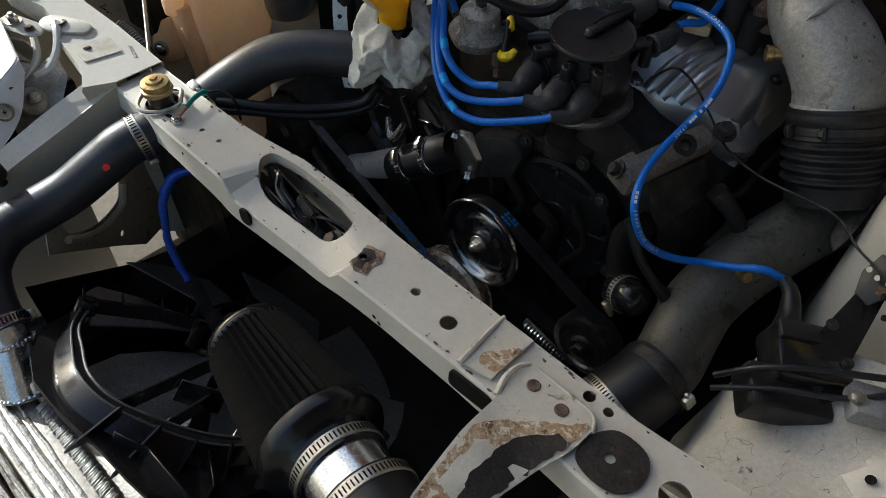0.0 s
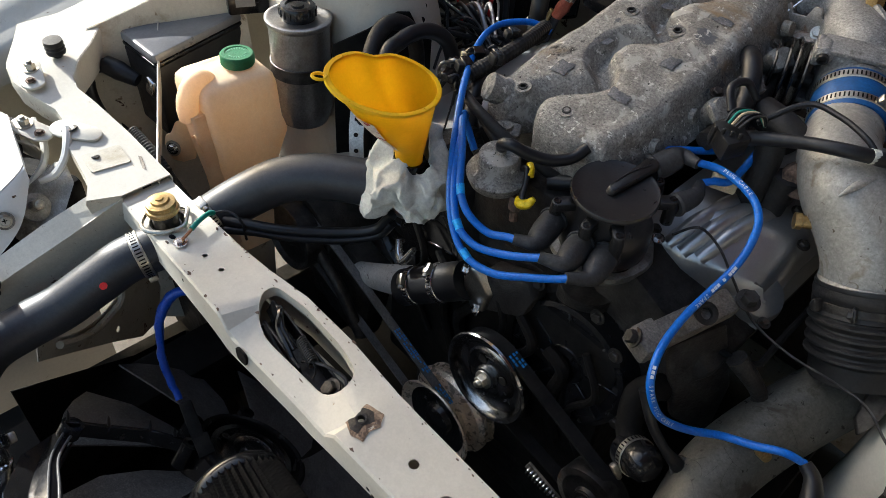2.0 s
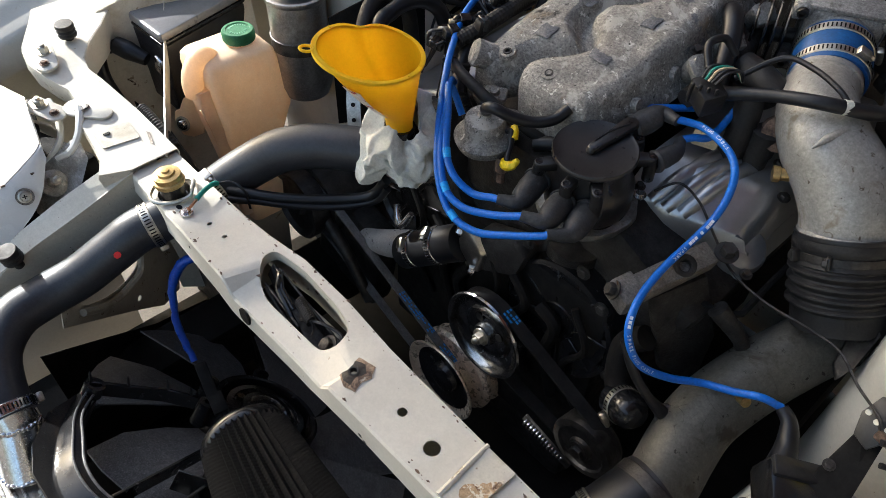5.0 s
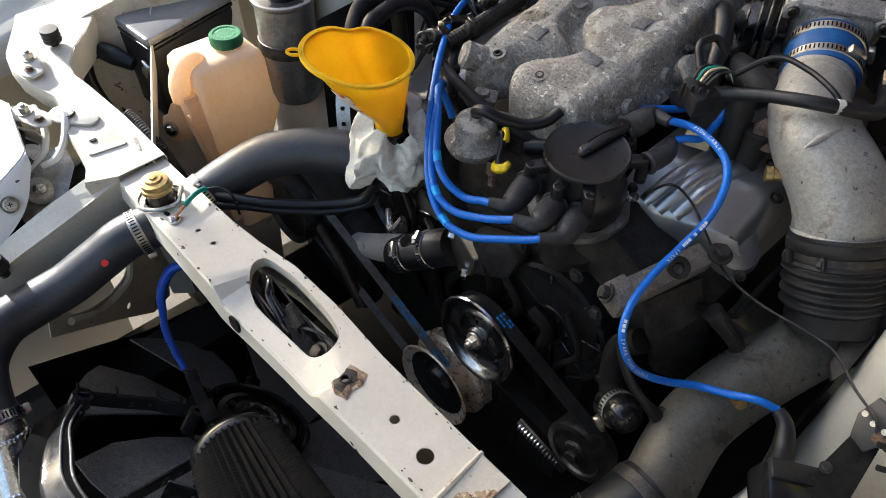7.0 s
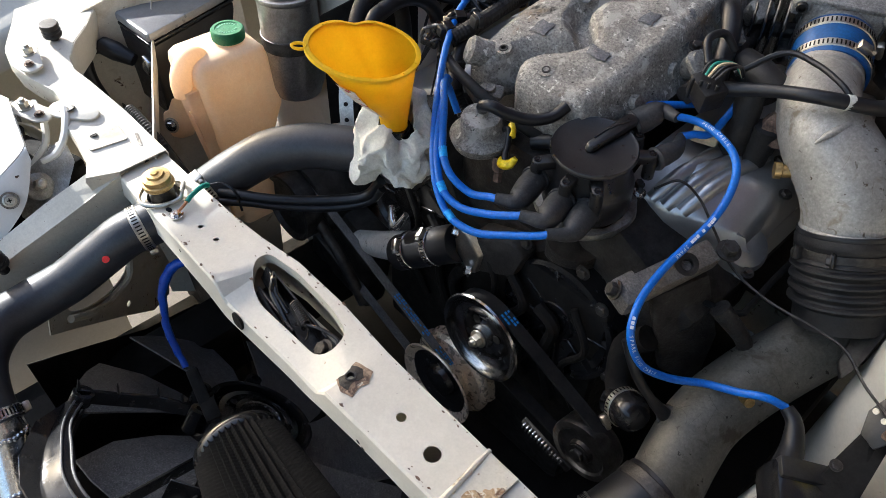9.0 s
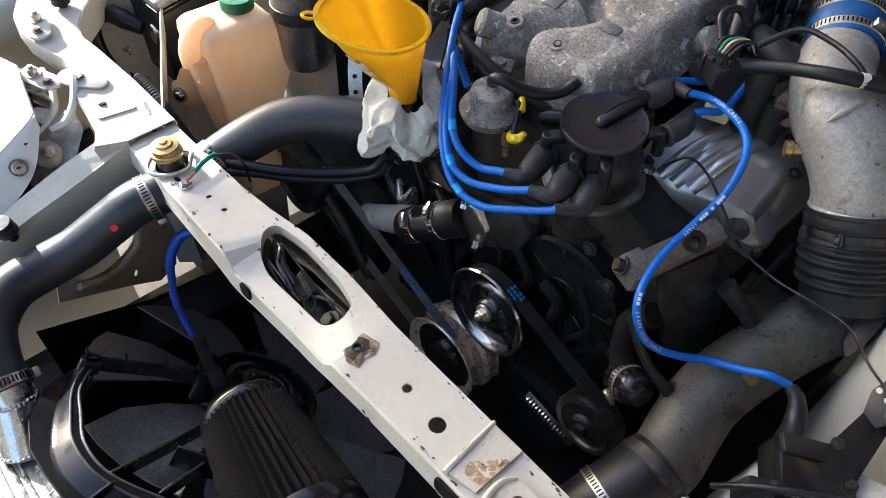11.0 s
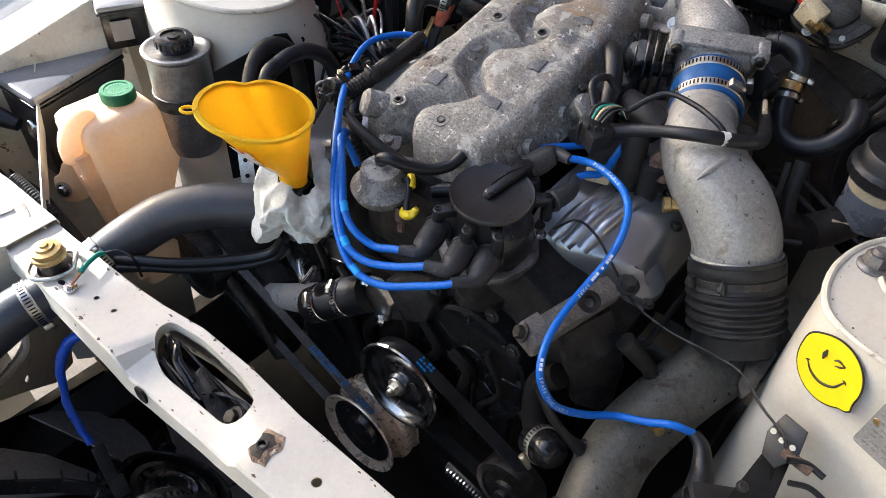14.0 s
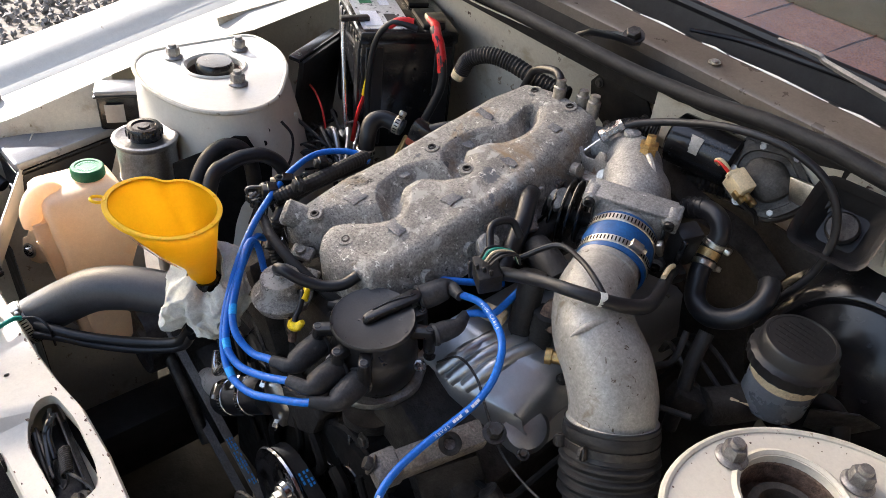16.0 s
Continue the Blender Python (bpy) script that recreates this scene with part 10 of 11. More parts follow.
# dark hoses and wires filling the gap beside the pipe
for k, (pts, r) in enumerate((([(0.335, 0.47, 0.20), (0.345, 0.49, 0.25), (0.36, 0.50, 0.27), (0.355, 0.52, 0.30)], 0.004), ([(0.34, 0.46, 0.22), (0.38, 0.47, 0.23), (0.41, 0.48, 0.235)], 0.0035), ([(0.365, 0.55, 0.29), (0.37, 0.53, 0.26), (0.38, 0.51, 0.23), (0.385, 0.50, 0.18)], 0.009), ([(0.46, 0.60, 0.25), (0.51, 0.62, 0.24), (0.54, 0.60, 0.18)], 0.011))):
    part("core", tube(B(), pts, r, 10), RUBBER_DUSTY, thing("small_hose", pts[0], "thin dusty hose beside the brake cylinder", "hose"))

# clutter between the far tower and the battery
bp_ = thing("battery_tray", (-0.52, 0.60, 0.10), "black plastic battery tray panel with a folded edge", "tray")
part("panel", box(B(), (-0.505, 0.585, 0.215), (0.012, 0.16, 0.20), rotation(0, 8, 30), 0.004), BLACK_PLASTIC, bp_)
part("edge", box(B(), (-0.500, 0.583, 0.318), (0.022, 0.165, 0.008), rotation(0, 8, 30), 0.002), BLACK_GLOSS, bp_)
wire_rng = random.Random(21)
for k in range(14):
    x0, y0 = -0.40 + wire_rng.uniform(-0.05, 0.06), 0.52 + wire_rng.uniform(-0.04, 0.06)
    pts = [(x0, y0, 0.10)]
    for j in range(4):
        pts.append((x0 + wire_rng.uniform(-0.04, 0.05) + 0.02 * j, y0 + wire_rng.uniform(-0.04, 0.03) - 0.012 * j, 0.13 + 0.035 * j + wire_rng.uniform(-0.015, 0.02)))
    pts.append((-0.27 + wire_rng.uniform(-0.03, 0.03), 0.50 + wire_rng.uniform(-0.03, 0.03), 0.21 + wire_rng.uniform(-0.03, 0.02)))
    mt = (RUBBER, RUBBER_DUSTY, RUBBER, TIN, RUBBER)[k % 5]
    part("core", tube(B(), pts, 0.0022 + 0.0012 * (k % 3), 8), mt, thing("loose_wire", pts[0], "thin loose wire between tower and battery", "wire", "loose wires by the battery"))
part("body", box(B(), (-0.375, 0.452, 0.262), (0.022, 0.014, 0.012), rotation(0, 0, 20), 0.002), CLOTH, thing("wire_clip", (-0.375, 0.452, 0.255), "small white plastic wire clip", "clip"))
# cover plate and corrugated tubes on the firewall
cv = thing("cover_plate", (0.04, 0.765, 0.34), "black sheet cover plate bolted to the firewall", "cover")
part("sheet", prism(B(), [(-0.018, 0.768, 0.40), (-0.004, 0.768, 0.418), (0.082, 0.766, 0.416), (0.103, 0.766, 0.388), (0.085, 0.768, 0.352), (0.025, 0.770, 0.340), (-0.010, 0.770, 0.362)], (0, -0.006, 0.001), 0.002), BLACK_MATT, cv)
for p in ((0.0, 0.760, 0.405), (0.092, 0.759, 0.385), (0.03, 0.762, 0.348)):
    part("plate_bolt", hexbolt(B(), p, (0, -1, 0.1), 0.005, 0.004), STEEL_DARK, cv)
for pts in ([(0.155, 0.725, 0.345), (0.190, 0.728, 0.350), (0.235, 0.735, 0.356), (0.262, 0.74, 0.36)], [(0.062, 0.690, 0.352), (0.085, 0.695, 0.382), (0.118, 0.70, 0.402), (0.145, 0.71, 0.402)], [(0.44, 0.765, 0.335), (0.50, 0.765, 0.318), (0.56, 0.765, 0.312), (0.64, 0.765, 0.31)]):
    line_ = curve_points(pts, 14)
    part("tube", tube(B(), line_, [0.010 + 0.0016 * (i % 2) for i in range(len(line_))], 12, 1), RUBBER, thing("conduit", pts[0], "black corrugated wiring conduit on the firewall", "conduit", "wiring conduits"), angle=12)

# ---- near strut tower: sticker, plate ----
WALL_N = Vector((-0.36, -0.93, 0.06)).normalized()


def wall_frame(c):
    f = axis_frame(c, WALL_N, (0, 0, 1))
    return f


lm = thing("sticker", (0.494, 0.297, 0.21), "round yellow lemon-shaped vinyl sticker on the tower wall", "sticker")
lf = wall_frame((0.4945, 0.2925, 0.256)) @ pose(0, 0, 0, 0, 0, 18)
lem = []
for k in range(48):
    a = 2 * math.pi * k / 48
    r = 1 + 0.16 * math.exp(-((a - 5.45) / 0.16) ** 2) + 0.08 * math.exp(-((a - 2.3) / 0.3) ** 2)
    lem.append((0.032 * r * math.cos(a), 0.0355 * r * math.sin(a)))
part("outline", prism(B(), [lf @ Vector((x * 1.05, y * 1.05, 0.0)) for x, y in lem], WALL_N * 0.0006), INK_DARK, lm)
part("yellow_face", prism(B(), [lf @ Vector((x, y, 0.0007)) for x, y in lem], WALL_N * 0.0005), LEMON, lm)
mark = lambda pts, r: part("mark", tube(B(), [lf @ Vector((x, y, 0.0012)) for x, y in pts], r, 8), INK_DARK, lm)
mark(((-0.0075, 0.010), (-0.0060, 0.0155), (-0.0045, 0.021)), [0.0010, 0.0026, 0.0010])
mark(((0.0035, 0.0135), (0.008, 0.0155), (0.0145, 0.012)), [0.0006, 0.0013, 0.0008])
mark(((0.0145, 0.012), (0.0095, 0.0095), (0.0045, 0.0085)), [0.0008, 0.0011, 0.0005])
mark(((-0.0215, 0.001), (-0.0165, -0.009), (-0.006, -0.0155), (0.007, -0.0135), (0.0165, -0.003)), [0.0007, 0.0013, 0.0016, 0.0014, 0.0008])
mark(((-0.0235, 0.0), (-0.0215, 0.0015), (-0.0190, 0.0015)), [0.0005, 0.0009, 0.0005])
mark(((0.0145, -0.0015), (0.0168, -0.0025), (0.0182, -0.0050)), [0.0005, 0.0009, 0.0005])
INK_GREY = shade("worn_grey_print", (0.12, 0.12, 0.12), (0.22, 0.22, 0.22), 200, (0.4, 0.6))
ip_ = thing("type_plate", (0.575, 0.262, 0.25), "riveted silver type plate with stamped rows", "type plate")
pf_ = axis_frame((0.5845, 0.2545, 0.2475), Vector((-0.30, -0.95, 0.08)), (0, 0, 1))
PW, PH = 0.046, 0.030
tilt = rotation(0, 0, -3)
PM = pf_ @ tilt.to_4x4()
part("plate", prism(B(), [PM @ Vector((x, y, 0.0)) for x, y in rounded([(-PW, -PH), (PW, -PH), (PW, PH), (-PW, PH)], 0.005, 4)], PM.to_3x3() @ Vector((0, 0, 0.001))), LABEL_SILVER, ip_)
bm = B()
rr = random.Random(9)
for row in range(9):
    y = PH - 0.006 - row * 0.0058
    x = -PW + 0.006 + (0.008 if row == 0 else 0.0)
    while x < PW - 0.010:
        l_ = rr.uniform(0.003, 0.010)
        if rr.random() < 0.85:
            box(bm, PM @ Vector((x + l_ / 2, y, 0.0011)), (l_, 0.0026 if row in (0, 2, 5) else 0.0016, 0.0003), PM.to_3x3())
        x += l_ + 0.0022
tagged(part("print_bar", bm, INK_GREY, ip_), kind="stuff")
for sx in (-1, 1):
    part("rivet", lathe(B(), [(0.0035, 0.001), (0.003, 0.002), (0, 0.0024)], PM @ Vector((sx * (PW - 0.005), -sx * 0.004, 0)), PM.to_3x3() @ Vector((0, 0, 1)), 12), BRASS, ip_)

# ---- igniter and coil bracket in front of the tower ----
ig = thing("ignition_coil", (0.46, 0.17, 0.06), "black ignition coil block on a bolted bracket", "ignition coil")
IR = rotation(8, 10, 38)
part("block", box(B(), (0.482, 0.186, 0.100), (0.078, 0.062, 0.045), IR, 0.008), BLACK_GLOSS, ig)
part("front_case", box(B(), (0.485, 0.146, 0.084), (0.085, 0.05, 0.04), IR, 0.006), BLACK_PLASTIC, ig)
part("fin", box(B(), (0.470, 0.198, 0.124), (0.06, 0.022, 0.012), IR, 0.004), BLACK_PLASTIC, ig)
part("plate", prism(B(), [(0.486, 0.270, 0.165), (0.506, 0.258, 0.165), (0.515, 0.205, 0.112), (0.53, 0.175, 0.10), (0.50, 0.135, 0.085), (0.472, 0.165, 0.105), (0.480, 0.225, 0.135)], (0.002, -0.002, 0.004), 0.001), BLACK_MATT, ig)
bm = prism(B(), [(0.478, 0.262, 0.175), (0.484, 0.278, 0.192), (0.508, 0.268, 0.196), (0.512, 0.250, 0.178), (0.500, 0.238, 0.160), (0.484, 0.246, 0.160)], (-0.001, -0.003, 0.002), 0.001)
part("ear", bm, BLACK_PLASTIC, ig)
for c in ((0.483, 0.262, 0.182), (0.493, 0.258, 0.181), (0.504, 0.256, 0.182)):
    part("ear_hole", lathe(B(), [(0.0030, 0.0), (0.0028, 0.0012), (0, 0.001)], Vector(c) + Vector((-0.001, -0.0068, 0.004)), (-0.3, -0.8, 0.5), 12), PAINT_WORN, ig)
for p in ((0.484, 0.215, 0.137), (0.505, 0.165, 0.104), (0.470, 0.135, 0.106), (0.515, 0.20, 0.117)):
    part("screw", hexbolt(B(), p, (0.1, -0.3, 1), 0.0042, 0.003), STEEL_DARK, ig)
part("boot", tube(B(), [(0.420, 0.246, 0.128), (0.434, 0.240, 0.122), (0.446, 0.222, 0.110), (0.452, 0.200, 0.105)], [0.0068, 0.0085, 0.012, 0.014], 16), RUBBER, ig, "black rubber lead boot")
for k, pts in enumerate(([(0.425, 0.12, 0.085), (0.462, 0.13, 0.128), (0.52, 0.165, 0.142), (0.575, 0.19, 0.15), (0.63, 0.175, 0.15)], [(0.43, 0.10, 0.09), (0.48, 0.125, 0.115), (0.53, 0.15, 0.128), (0.57, 0.185, 0.145)], [(0.515, 0.225, 0.168), (0.535, 0.235, 0.165), (0.565, 0.228, 0.158), (0.60, 0.205, 0.152)], [(0.505, 0.238, 0.180), (0.52, 0.248, 0.178), (0.538, 0.246, 0.176)])):
    part("lead_wire", tube(B(), pts, (0.0034, 0.003, 0.003, 0.0034)[k], 10), RUBBER, ig)
part("brown_tag", box(B(), (0.512, 0.246, 0.176), (0.030, 0.010, 0.008), rotation(0, 0, -10), 0.002), RUST_MAT, ig)
# grey connector and bracket
gc = thing("sensor_plug", (0.56, 0.17, 0.10), "grey moulded plug with a black connector", "connector")
GREY_P = shade("grey_plastic", (0.18, 0.185, 0.19), (0.24, 0.245, 0.25), 50, (0.35, 0.5), bump=0.1, bscale=300)
part("body", box(B(), (0.552, 0.165, 0.122), (0.046, 0.036, 0.024), rotation(5, 5, 30), 0.005), GREY_P, gc)
part("socket", box(B(), (0.588, 0.178, 0.128), (0.046, 0.026, 0.024), rotation(5, 5, 15), 0.004), BLACK_PLASTIC, gc)
part("cable", tube(B(), [(0.606, 0.182, 0.128), (0.63, 0.182, 0.125), (0.66, 0.165, 0.12)], 0.0095, 12), RUBBER, gc)
part("screw", hexbolt(B(), (0.537, 0.152, 0.134), (0.05, -0.1, 1), 0.006, 0.004), STEEL, gc)
part("red_tag", tube(B(), [(0.545, 0.188, 0.146), (0.556, 0.192, 0.148)], 0.004, 10), RED, gc)
gb = thing("gilt_bracket", (0.62, 0.25, 0.13), "zinc-yellow stepped sheet bracket", "bracket")
GILT = shade("yellow_zinc", (0.42, 0.36, 0.25), (0.52, 0.46, 0.34), 70, (0.3, 0.5), metal=0.7, stain=[((0.2, 0.13, 0.07), 30, 0.38, 0.15)])
part("sheet", prism(B(), [(0.545, 0.215, 0.150), (0.575, 0.225, 0.150), (0.598, 0.250, 0.172), (0.635, 0.262, 0.170), (0.642, 0.225, 0.150), (0.61, 0.205, 0.140), (0.56, 0.198, 0.140)], (0, -0.001, 0.003), 0.001), GILT, gb)
# small white bracket on the low panel
wb = thing("side_bracket", (0.60, 0.13, 0.09), "cream stepped bracket with two holes on the inner panel", "bracket")
part("sheet", box(B(), (0.592, 0.120, 0.096), (0.06, 0.034, 0.004), rotation(0, -28, 55), 0.0015), PAINT, wb)
part("flap", box(B(), (0.60, 0.150, 0.102), (0.065, 0.026, 0.005), rotation(0, -28, 55), 0.0015), PAINT, wb)
for p in ((0.583, 0.112, 0.094), (0.602, 0.148, 0.108)):
    part("hole", lathe(B(), [(0.005, 0), (0.0046, 0.0008), (0, 0.0006)], Vector(p) + Vector((0, 0, 0.003)), (-0.4, -0.2, 0.9), 12), BLACK_MATT, wb)
tw_ = thing("thin_wire", (0.20, 0.31, 0.24), "thin stiff dark wire crossing the bay", "wire")
part("strand", tube(B(), [(0.185, 0.305, 0.235), (0.205, 0.318, 0.252), (0.232, 0.322, 0.240), (0.262, 0.312, 0.222), (0.300, 0.302, 0.198), (0.345, 0.298, 0.190), (0.395, 0.300, 0.190), (0.43, 0.295, 0.192), (0.462, 0.275, 0.186), (0.490, 0.252, 0.192), (0.498, 0.245, 0.185)], 0.0015, 6), STEEL_DARK, tw_)

# ---- far front corner: pop-up lamp lid, latch, stops ----
hl = thing("headlamp_lid", (-0.5, -0.28, 0.02), "white raised pop-up headlamp lid with screws", "headlamp")
FOLD = curve_points([(-0.404, -0.381, 0.073), (-0.408, -0.372, 0.080), (-0.409, -0.30, 0.118), (-0.410, -0.237, 0.151), (-0.412, -0.185, 0.179), (-0.418, -0.170, 0.187)], 5)
FAR_ = curve_points([(-0.60, -0.366, 0.072), (-0.66, -0.342, 0.084), (-0.70, -0.300, 0.105), (-0.715, -0.24, 0.137), (-0.70, -0.185, 0.166), (-0.52, -0.148, 0.194)], 5)
rows_ = []
for t in np.linspace(0, 1, 9):
    rows_.append([a.lerp(b, t) + Vector((0, 0, 0.010 * math.sin(math.pi * t))) for a, b in zip(FOLD, FAR_)])
part("lid_top", skin(rows_, 0.003), PAINT_WHITE, hl, angle=40)
LOW_ = curve_points([(-0.394, -0.374, 0.066), (-0.388, -0.350, 0.066), (-0.380, -0.290, 0.073), (-0.380, -0.235, 0.105), (-0.387, -0.200, 0.132), (-0.405, -0.172, 0.172)], 5)
part("lid_flange", skin([[p + Vector((0.0015, 0, -0.001)) for p in FOLD], [a.lerp(b, 0.12) + Vector((0.003, 0, 0)) for a, b in zip(FOLD, LOW_)], [a.lerp(b, 0.5) + Vector((0.002, 0, 0)) for a, b in zip(FOLD, LOW_)], LOW_, [p + Vector((-0.006, 0, -0.004)) for p in LOW_]], 0.0025), PAINT_WHITE, hl, angle=40)
part("lid_end", skin([[a + Vector((0, -0.002, -0.001)) for a in (FOLD[0], FOLD[0].lerp(FAR_[0], 0.5), FAR_[0])], [a + Vector((0, 0.002, -0.035)) for a in (FOLD[0], FOLD[0].lerp(FAR_[0], 0.5), FAR_[0])]], 0.002), PAINT_WHITE, hl)
LID_N = Vector((0.85, -0.25, 0.5)).normalized()
for p in ((-0.393, -0.216, 0.1385), (-0.376, -0.282, 0.0805)):
    p = Vector(p) + LID_N * 0.002
    sc = part("screw", lathe(B(), [(0.0085, 0), (0.0082, 0.0010), (0.0060, 0.0016), (0.0052, 0.0006), (0, 0.0008)], p, LID_N, 24), STEEL, hl)
    f3 = axis_frame((0, 0, 0), LID_N).to_3x3()
    part("cross_slot", box(box(B(), p + LID_N * 0.0010, (0.006, 0.0012, 0.0006), f3), p + LID_N * 0.0010, (0.0012, 0.006, 0.0006), f3), BLACK_MATT, sc)
    part("stained_ring", lathe(B(), [(0.0085, 0.0002), (0.0112, 0.0003), (0.0112, 0.0)], p, LID_N, 24), RUSTY_PLATE, sc)
for p in ((-0.409, -0.232, 0.1545), (-0.402, -0.195, 0.16)):
    part("paint_chip", lump(box(B(), p, (0.003, 0.006, 0.003), None, 0.0008, 1), 0.0008, 300), RUST_MAT, hl)
hg = thing("hinge", (-0.43, -0.15, 0.06), "grey cast hinge arm of the headlamp", "hinge")
part("arm", prism(B(), [(-0.440, -0.118, 0.150), (-0.412, -0.122, 0.140), (-0.392, -0.148, 0.118), (-0.385, -0.185, 0.095), (-0.395, -0.205, 0.090), (-0.415, -0.200, 0.105), (-0.436, -0.165, 0.130)], (-0.012, -0.008, 0.004), 0.003), ALU_DIRTY, hg)
part("pivot", hexbolt(B(), (-0.412, -0.176, 0.128), (0.75, 0.15, 0.6), 0.0085, 0.014, True, 0.006), STEEL, hg)
part("pivot_collar", lathe(B(), [(0.018, -0.006), (0.018, 0.002), (0.014, 0.004), (0.0, 0.004)], (-0.412, -0.176, 0.126), (0.75, 0.15, 0.6), 24), ALU_DIRTY, hg)
part("strut", tube(B(), [(-0.455, -0.102, 0.190), (-0.440, -0.108, 0.186), (-0.424, -0.122, 0.172), (-0.418, -0.140, 0.158), (-0.425, -0.158, 0.150)], [0.006, 0.0055, 0.005, 0.005, 0.004], 8), PAINT_WHITE, hg)
dk = box(B(), (-0.52, -0.20, 0.02), (0.16, 0.16, 0.16), rotation(0, 0, 20), 0.01)
solid("lamp_motor", dk, BLACK_MATT, "dark headlamp motor housing in the corner", "motor")
wb_ = thing("lamp_loom", (-0.50, -0.12, 0.12), "dark wires and links beside the headlamp hinge", "wiring")
for k, pts in enumerate(([(-0.56, -0.14, 0.16), (-0.52, -0.15, 0.168), (-0.47, -0.165, 0.16), (-0.44, -0.20, 0.13)], [(-0.55, -0.16, 0.14), (-0.50, -0.175, 0.15), (-0.46, -0.19, 0.14)], [(-0.53, -0.12, 0.17), (-0.49, -0.125, 0.165), (-0.46, -0.14, 0.15), (-0.45, -0.17, 0.13)])):
    part("wire", tube(B(), pts, (0.006, 0.004, 0.005)[k], 8), (RUBBER_DUSTY, ALU_DIRTY, PAINT_WHITE)[k], wb_)
# body shell in front of the lamp opening
bm = skin([[(-0.62, -0.55, 0.0), (-0.70, -0.45, 0.03), (-0.78, -0.30, 0.07), (-0.80, -0.15, 0.12)], [(-0.92, -0.60, -0.04), (-1.0, -0.45, -0.02), (-1.02, -0.30, 0.0), (-1.0, -0.15, 0.03)]], 0.002)
tagged(new("nose_panel", finish(bm, "nose_panel", PAINT_WHITE, 50)), "white front nose panel beside the headlamp opening", "body panel", kind="structure")
bs_ = thing("bump_stop", (-0.60, -0.047, 0.206), "black rubber bonnet bump stop", "bump stop", "bump stops")
bm = lathe(B(), [(0.006, -0.012), (0.006, 0.0), (0.0125, 0.001), (0.0135, 0.004), (0.012, 0.007), (0.0135, 0.010), (0.012, 0.013), (0.0135, 0.016), (0.0125, 0.021), (0, 0.022)], (-0.600, -0.047, 0.214), (0.05, -0.05, 1), 28)
part("rubber", bm, RUBBER_DUSTY, bs_)
cp_ = copy_thing(bs_, pose(-0.342, -0.264, 0.086, 8, 0, 0))
for c, rz in (((-0.568, -0.095, 0.206), -12), ((-0.487, -0.135, 0.180), 30)):
    lt = thing("latch_bracket", c, "cream bent latch bracket with bolts", "bracket", "lamp latch brackets")
    c = Vector(c)
    part("sheet", prism(B(), [c + rotation(4, 9, rz) @ Vector((x, y, 0.004)) for x, y in rounded([(-0.030, -0.014), (0.020, -0.016), (0.032, -0.004), (0.026, 0.014), (-0.026, 0.016)], 0.007)], (0, 0, 0.0035), 0.001), PAINT, lt)
    part("leg", prism(B(), [c + rotation(28, 0, rz) @ Vector((x, -0.018, z)) for x, z in rounded([(-0.028, 0.004), (0.016, 0.004), (0.010, -0.03), (-0.004, -0.055), (-0.022, -0.05)], 0.007)], rotation(28, 0, rz) @ Vector((0, 0.003, 0)), 0.001), PAINT, lt)
    part("bolt", hexbolt(B(), c + rotation(0, 0, rz) @ Vector((-0.010, 0.002, 0.008)), (0, 0, 1), 0.0072, 0.010, True, 0.004), STEEL, lt)
    part("bolt", hexbolt(B(), c + rotation(0, 0, rz) @ Vector((0.016, -0.003, 0.006)), (0, 0, 1), 0.0045, 0.004), RUST_MAT, lt)
ew = thing("eyelet_plate", (-0.445, -0.098, 0.186), "cream oval eyelet plate on the panel", "bracket")
ep = lambda x, y, h: Vector((x, y, rise_far(x, y) + h))
part("plate", prism(B(), [ep(q.x, q.y, 0.001) for q in stadium((-0.458, -0.104), (-0.432, -0.080), 0.016, 0.013)], (0, 0, 0.0035), 0.001), PAINT, ew)
part("eye", lathe(B(), [(0.0105, 0), (0.0095, 0.0012), (0.0075, 0.0012), (0.0065, -0.001), (0, -0.001)], ep(-0.453, -0.099, 0.0045), (-0.16, 0, 1), 24), STEEL_DARK, ew)
part("patch", prism(B(), [ep(x, y, 0.0005) for x, y in rounded([(-0.405, -0.108), (-0.372, -0.110), (-0.366, -0.062), (-0.400, -0.060)], 0.004)], (0, 0, 0.0015)), PAINT_WORN, ew)
part("patch_hole", lathe(B(), [(0.005, 0), (0.0045, 0.0006), (0, 0.0004)], ep(-0.394, -0.094, 0.0022), (-0.16, 0, 1), 14), BLACK_MATT, ew)
part("scratch", prism(B(), [ep(x, y, 0.0004) for x, y in ((-0.372, -0.050), (-0.350, -0.056), (-0.345, -0.053), (-0.368, -0.047))], (0, 0, 0.0004)), RUSTY_PLATE, ew)
sp_ = thing("coil_sleeve", (-0.36, -0.012, 0.12), "grey corrugated sleeve behind the beam", "wire sleeve")
sl = curve_points([(-0.43, -0.030, 0.172), (-0.41, -0.027, 0.165), (-0.385, -0.025, 0.155), (-0.36, -0.022, 0.140)], 12)
part("sleeve", tube(B(), sl, [0.0065 + 0.001 * (i % 2) for i in range(len(sl))], 10, 1), RUBBER_DUSTY, sp_, angle=10)
fs = thing("fender_screw", (-0.69, 0.07, 0.24), "rusty screw on the fender ledge", "screw")
part("head", hexbolt(B(), (-0.700, 0.085, 0.2395), (0, -0.2, 1), 0.008, 0.006), RUST_MAT, fs)

# ---- cowl details ----
hi = thing("hinge", (0.02, 0.76, 0.44), "black bonnet hinge with a pivot nut", "hinge")
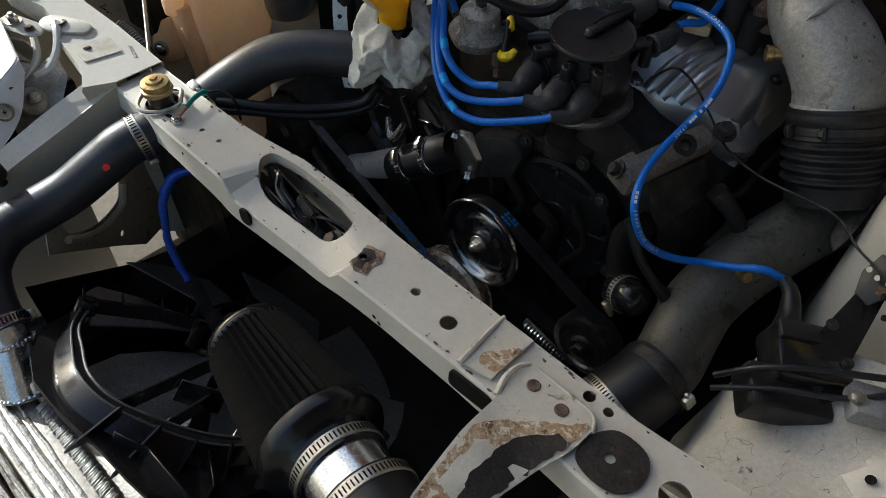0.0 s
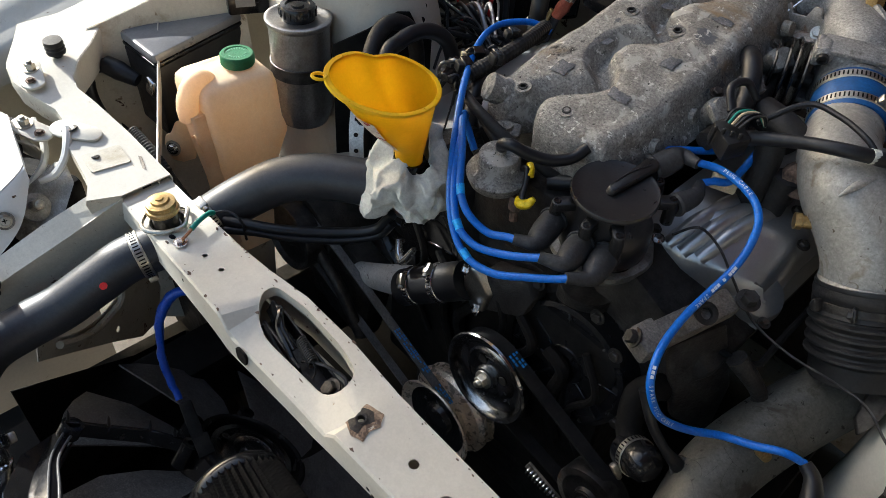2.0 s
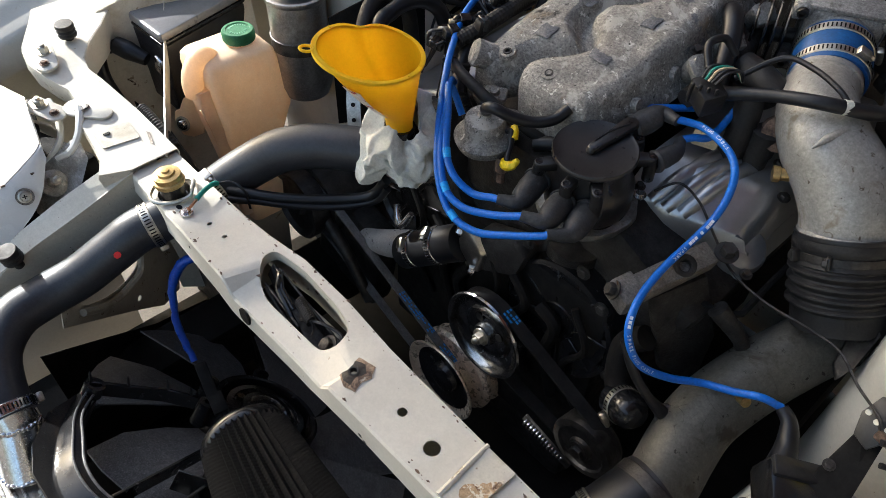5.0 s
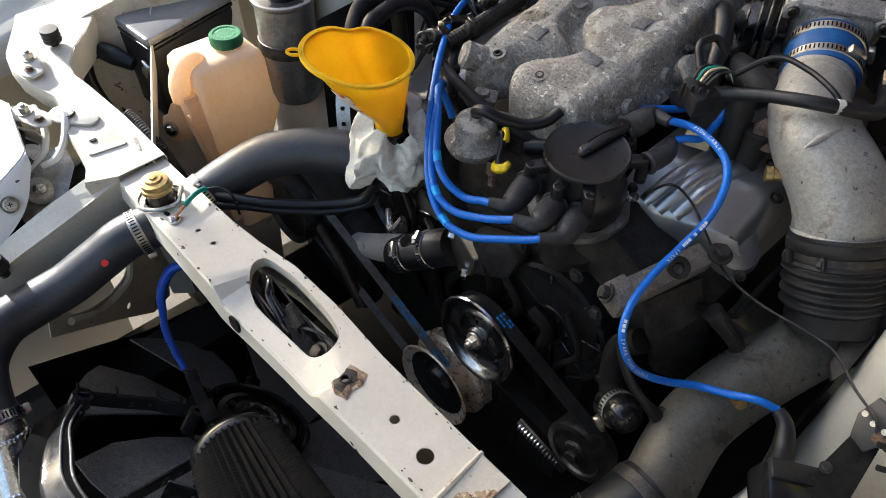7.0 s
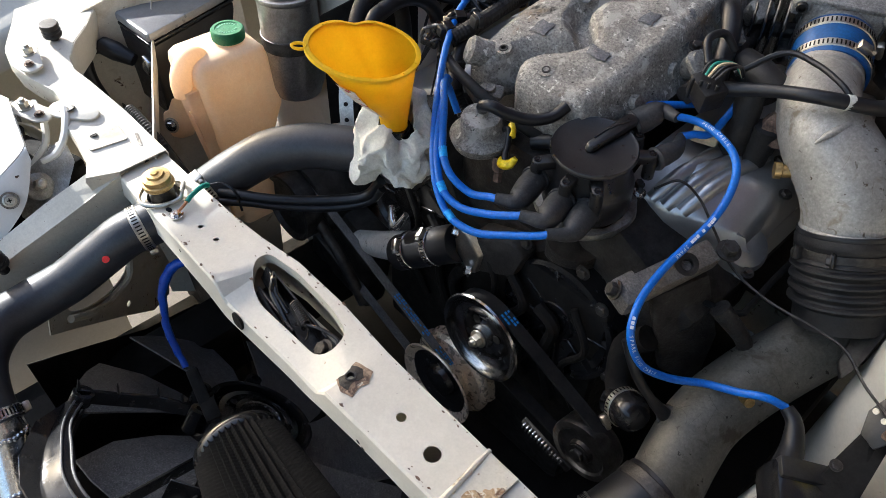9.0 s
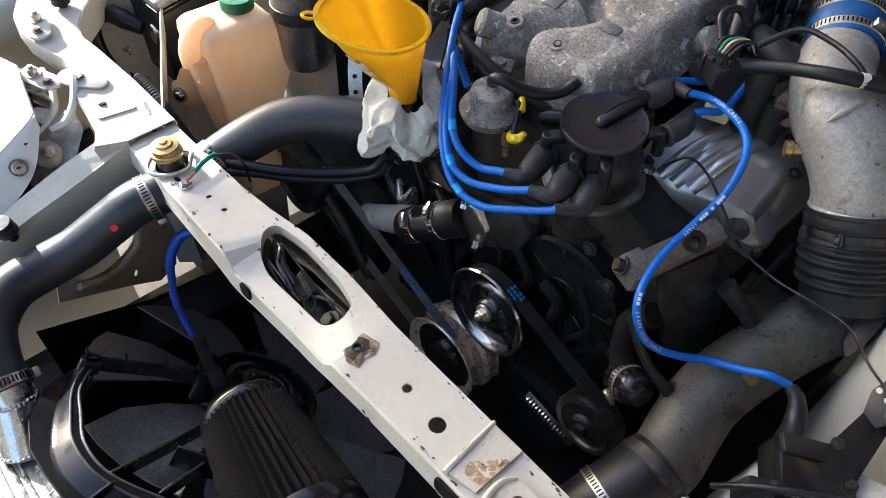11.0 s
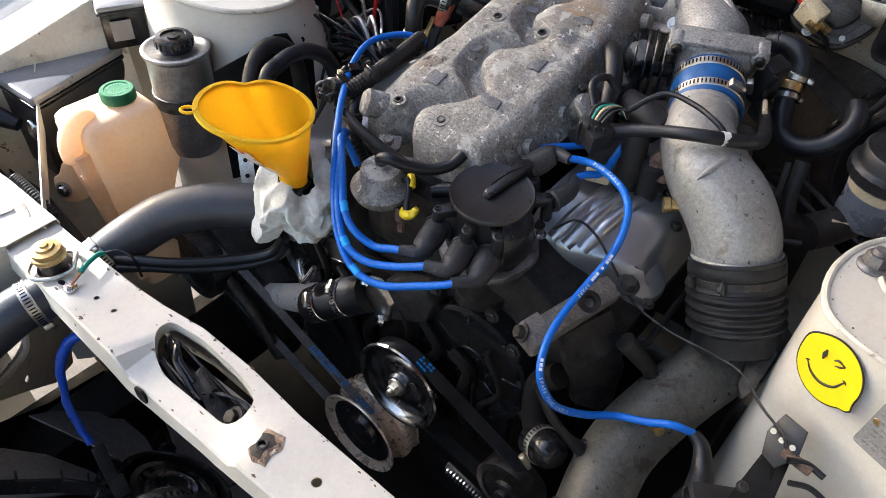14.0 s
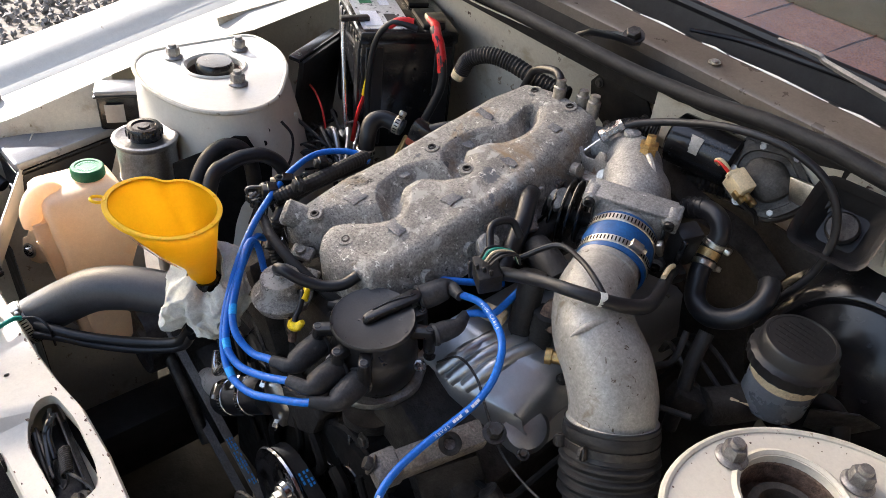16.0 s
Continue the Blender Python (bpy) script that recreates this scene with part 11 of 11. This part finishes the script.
part("arm", prism(B(), [(-0.055, 0.745, 0.455), (-0.02, 0.735, 0.478), (0.02, 0.742, 0.482), (0.042, 0.760, 0.475), (0.035, 0.79, 0.468), (-0.01, 0.80, 0.465), (-0.05, 0.785, 0.458)], (0, 0, 0.010), 0.004), RUBBER, hi)
part("pivot", hexbolt(B(), (0.030, 0.772, 0.484), (0.1, -0.4, 0.9), 0.011, 0.012), STEEL_DARK, hi)


WIPER_GREY = shade("worn_wiper_paint", (0.10, 0.10, 0.10), (0.17, 0.168, 0.165), 40, (0.3, 0.45), metal=0.4, grain=0.15, stain=[((0.30, 0.29, 0.28), 60, 0.33, 0.05)])


def wiper(dx):
    w = thing("windscreen_wiper", (0.62 + dx, 0.82, cowl_z(0.62 + dx)), "worn grey wiper arm with a black blade", "wiper", "wipers")
    dz = -0.05 * dx
    arm = [(0.62, 0.815, 0.462), (0.56, 0.825, 0.482), (0.48, 0.845, 0.488), (0.346, 0.893, 0.490), (0.240, 0.938, 0.490), (0.222, 0.945, 0.494), (0.190, 0.952, 0.494), (0.150, 0.964, 0.490)]
    part("arm", tube(B(), [(x + dx, y, z + dz) for x, y, z in arm], [0.010, 0.009, 0.007, 0.006, 0.0045, 0.0045, 0.004, 0.003], 6), WIPER_GREY, w)
    part("blade", tube(B(), [(x + dx, y, z + dz) for x, y, z in ((0.035, 0.912, 0.474), (0.11, 0.944, 0.476), (0.20, 0.954, 0.476), (0.32, 0.957, 0.474), (0.43, 0.955, 0.468))], [0.003, 0.005, 0.006, 0.005, 0.003], 8), RUBBER, w)
    part("spindle", lathe(B(), [(0.013, 0), (0.013, 0.014), (0.009, 0.018), (0, 0.018)], (0.62 + dx, 0.815, 0.450 + dz), (0, -0.2, 1), 20), STEEL_DARK, w)


wiper(0.0)
wiper(-0.78)
gr = thing("cowl_grille", (0.46, 0.80, 0.45), "black mesh cowl grille", "grille")
for k in range(24):
    x = 0.40 + k * 0.0105
    part("bar", box(B(), (x, 0.772, cowl_z(x) - 0.006), (0.003, 0.075, 0.003), rotation(0, 3, -8)), BLACK_PLASTIC, gr)
for k in range(8):
    part("bar", box(B(), (0.52, 0.740 + k * 0.009, cowl_z(0.52) - 0.006), (0.25, 0.0025, 0.0035), rotation(0, 3, 0)), BLACK_PLASTIC, gr)

# white print on the long lead and pale words
def print_on(parent, text, line_pts, size, material, normal, lift):
    """Letters set along a line of points."""
    line_ = curve_points(line_pts, 10)
    seg = [0.0]
    for a, b in zip(line_, line_[1:]):
        seg.append(seg[-1] + (b - a).length)
    step = size * 0.78
    start = (seg[-1] - step * len(text)) / 2
    bm = B()
    for i, ch in enumerate(text):
        if ch == " ":
            continue
        s = max(0.0, start) + step * (i + 0.5)
        if s > seg[-1]:
            break
        k = max(1, next((j for j, q in enumerate(seg) if q >= s), len(seg) - 1))
        p = line_[k - 1].lerp(line_[k], (s - seg[k - 1]) / max(1e-6, seg[k] - seg[k - 1]))
        t = (line_[k] - line_[k - 1]).normalized()
        nr = (Vector(normal) - t * t.dot(Vector(normal))).normalized()
        m = Matrix((t, nr.cross(t), nr)).transposed().to_4x4()
        m.translation = p + nr * lift
        if ch == "_":
            box(bm, m.translation, (step * 0.8, size * 0.6, 0.0003), m.to_3x3())
            continue
        cu = bpy.data.curves.new("letter", "FONT")
        cu.body, cu.size, cu.align_x, cu.align_y, cu.resolution_u = ch, size, "CENTER", "CENTER", 2
        tmp = bpy.data.objects.new("letter", cu)
        me = bpy.data.meshes.new_from_object(tmp)
        me.transform(m)
        bm.from_mesh(me)
        bpy.data.meshes.remove(me)
        bpy.data.objects.remove(tmp)
        bpy.data.curves.remove(cu)
    return tagged(part("print", bm, material, parent), kind="stuff")


VIEW = (0.45, -0.6, 0.66)
print_on(long_lead, "PLUG CABLE", [(0.188, 0.357, 0.302), (0.214, 0.350, 0.304), (0.240, 0.340, 0.300)], 0.0055, INK_WHITE, VIEW, 0.0046)
print_on(long_lead, "___ SPARK PLUG CABLE", [(0.262, 0.188, 0.215), (0.270, 0.162, 0.205), (0.280, 0.152, 0.185), (0.296, 0.162, 0.150), (0.318, 0.192, 0.122)], 0.0055, INK_WHITE, VIEW, 0.0046)
print_on(long_lead, "___ _ ___ SPARK", [(0.262, 0.305, 0.262), (0.262, 0.292, 0.247), (0.259, 0.262, 0.232), (0.258, 0.225, 0.222)], 0.0055, INK_WHITE, VIEW, 0.0046)
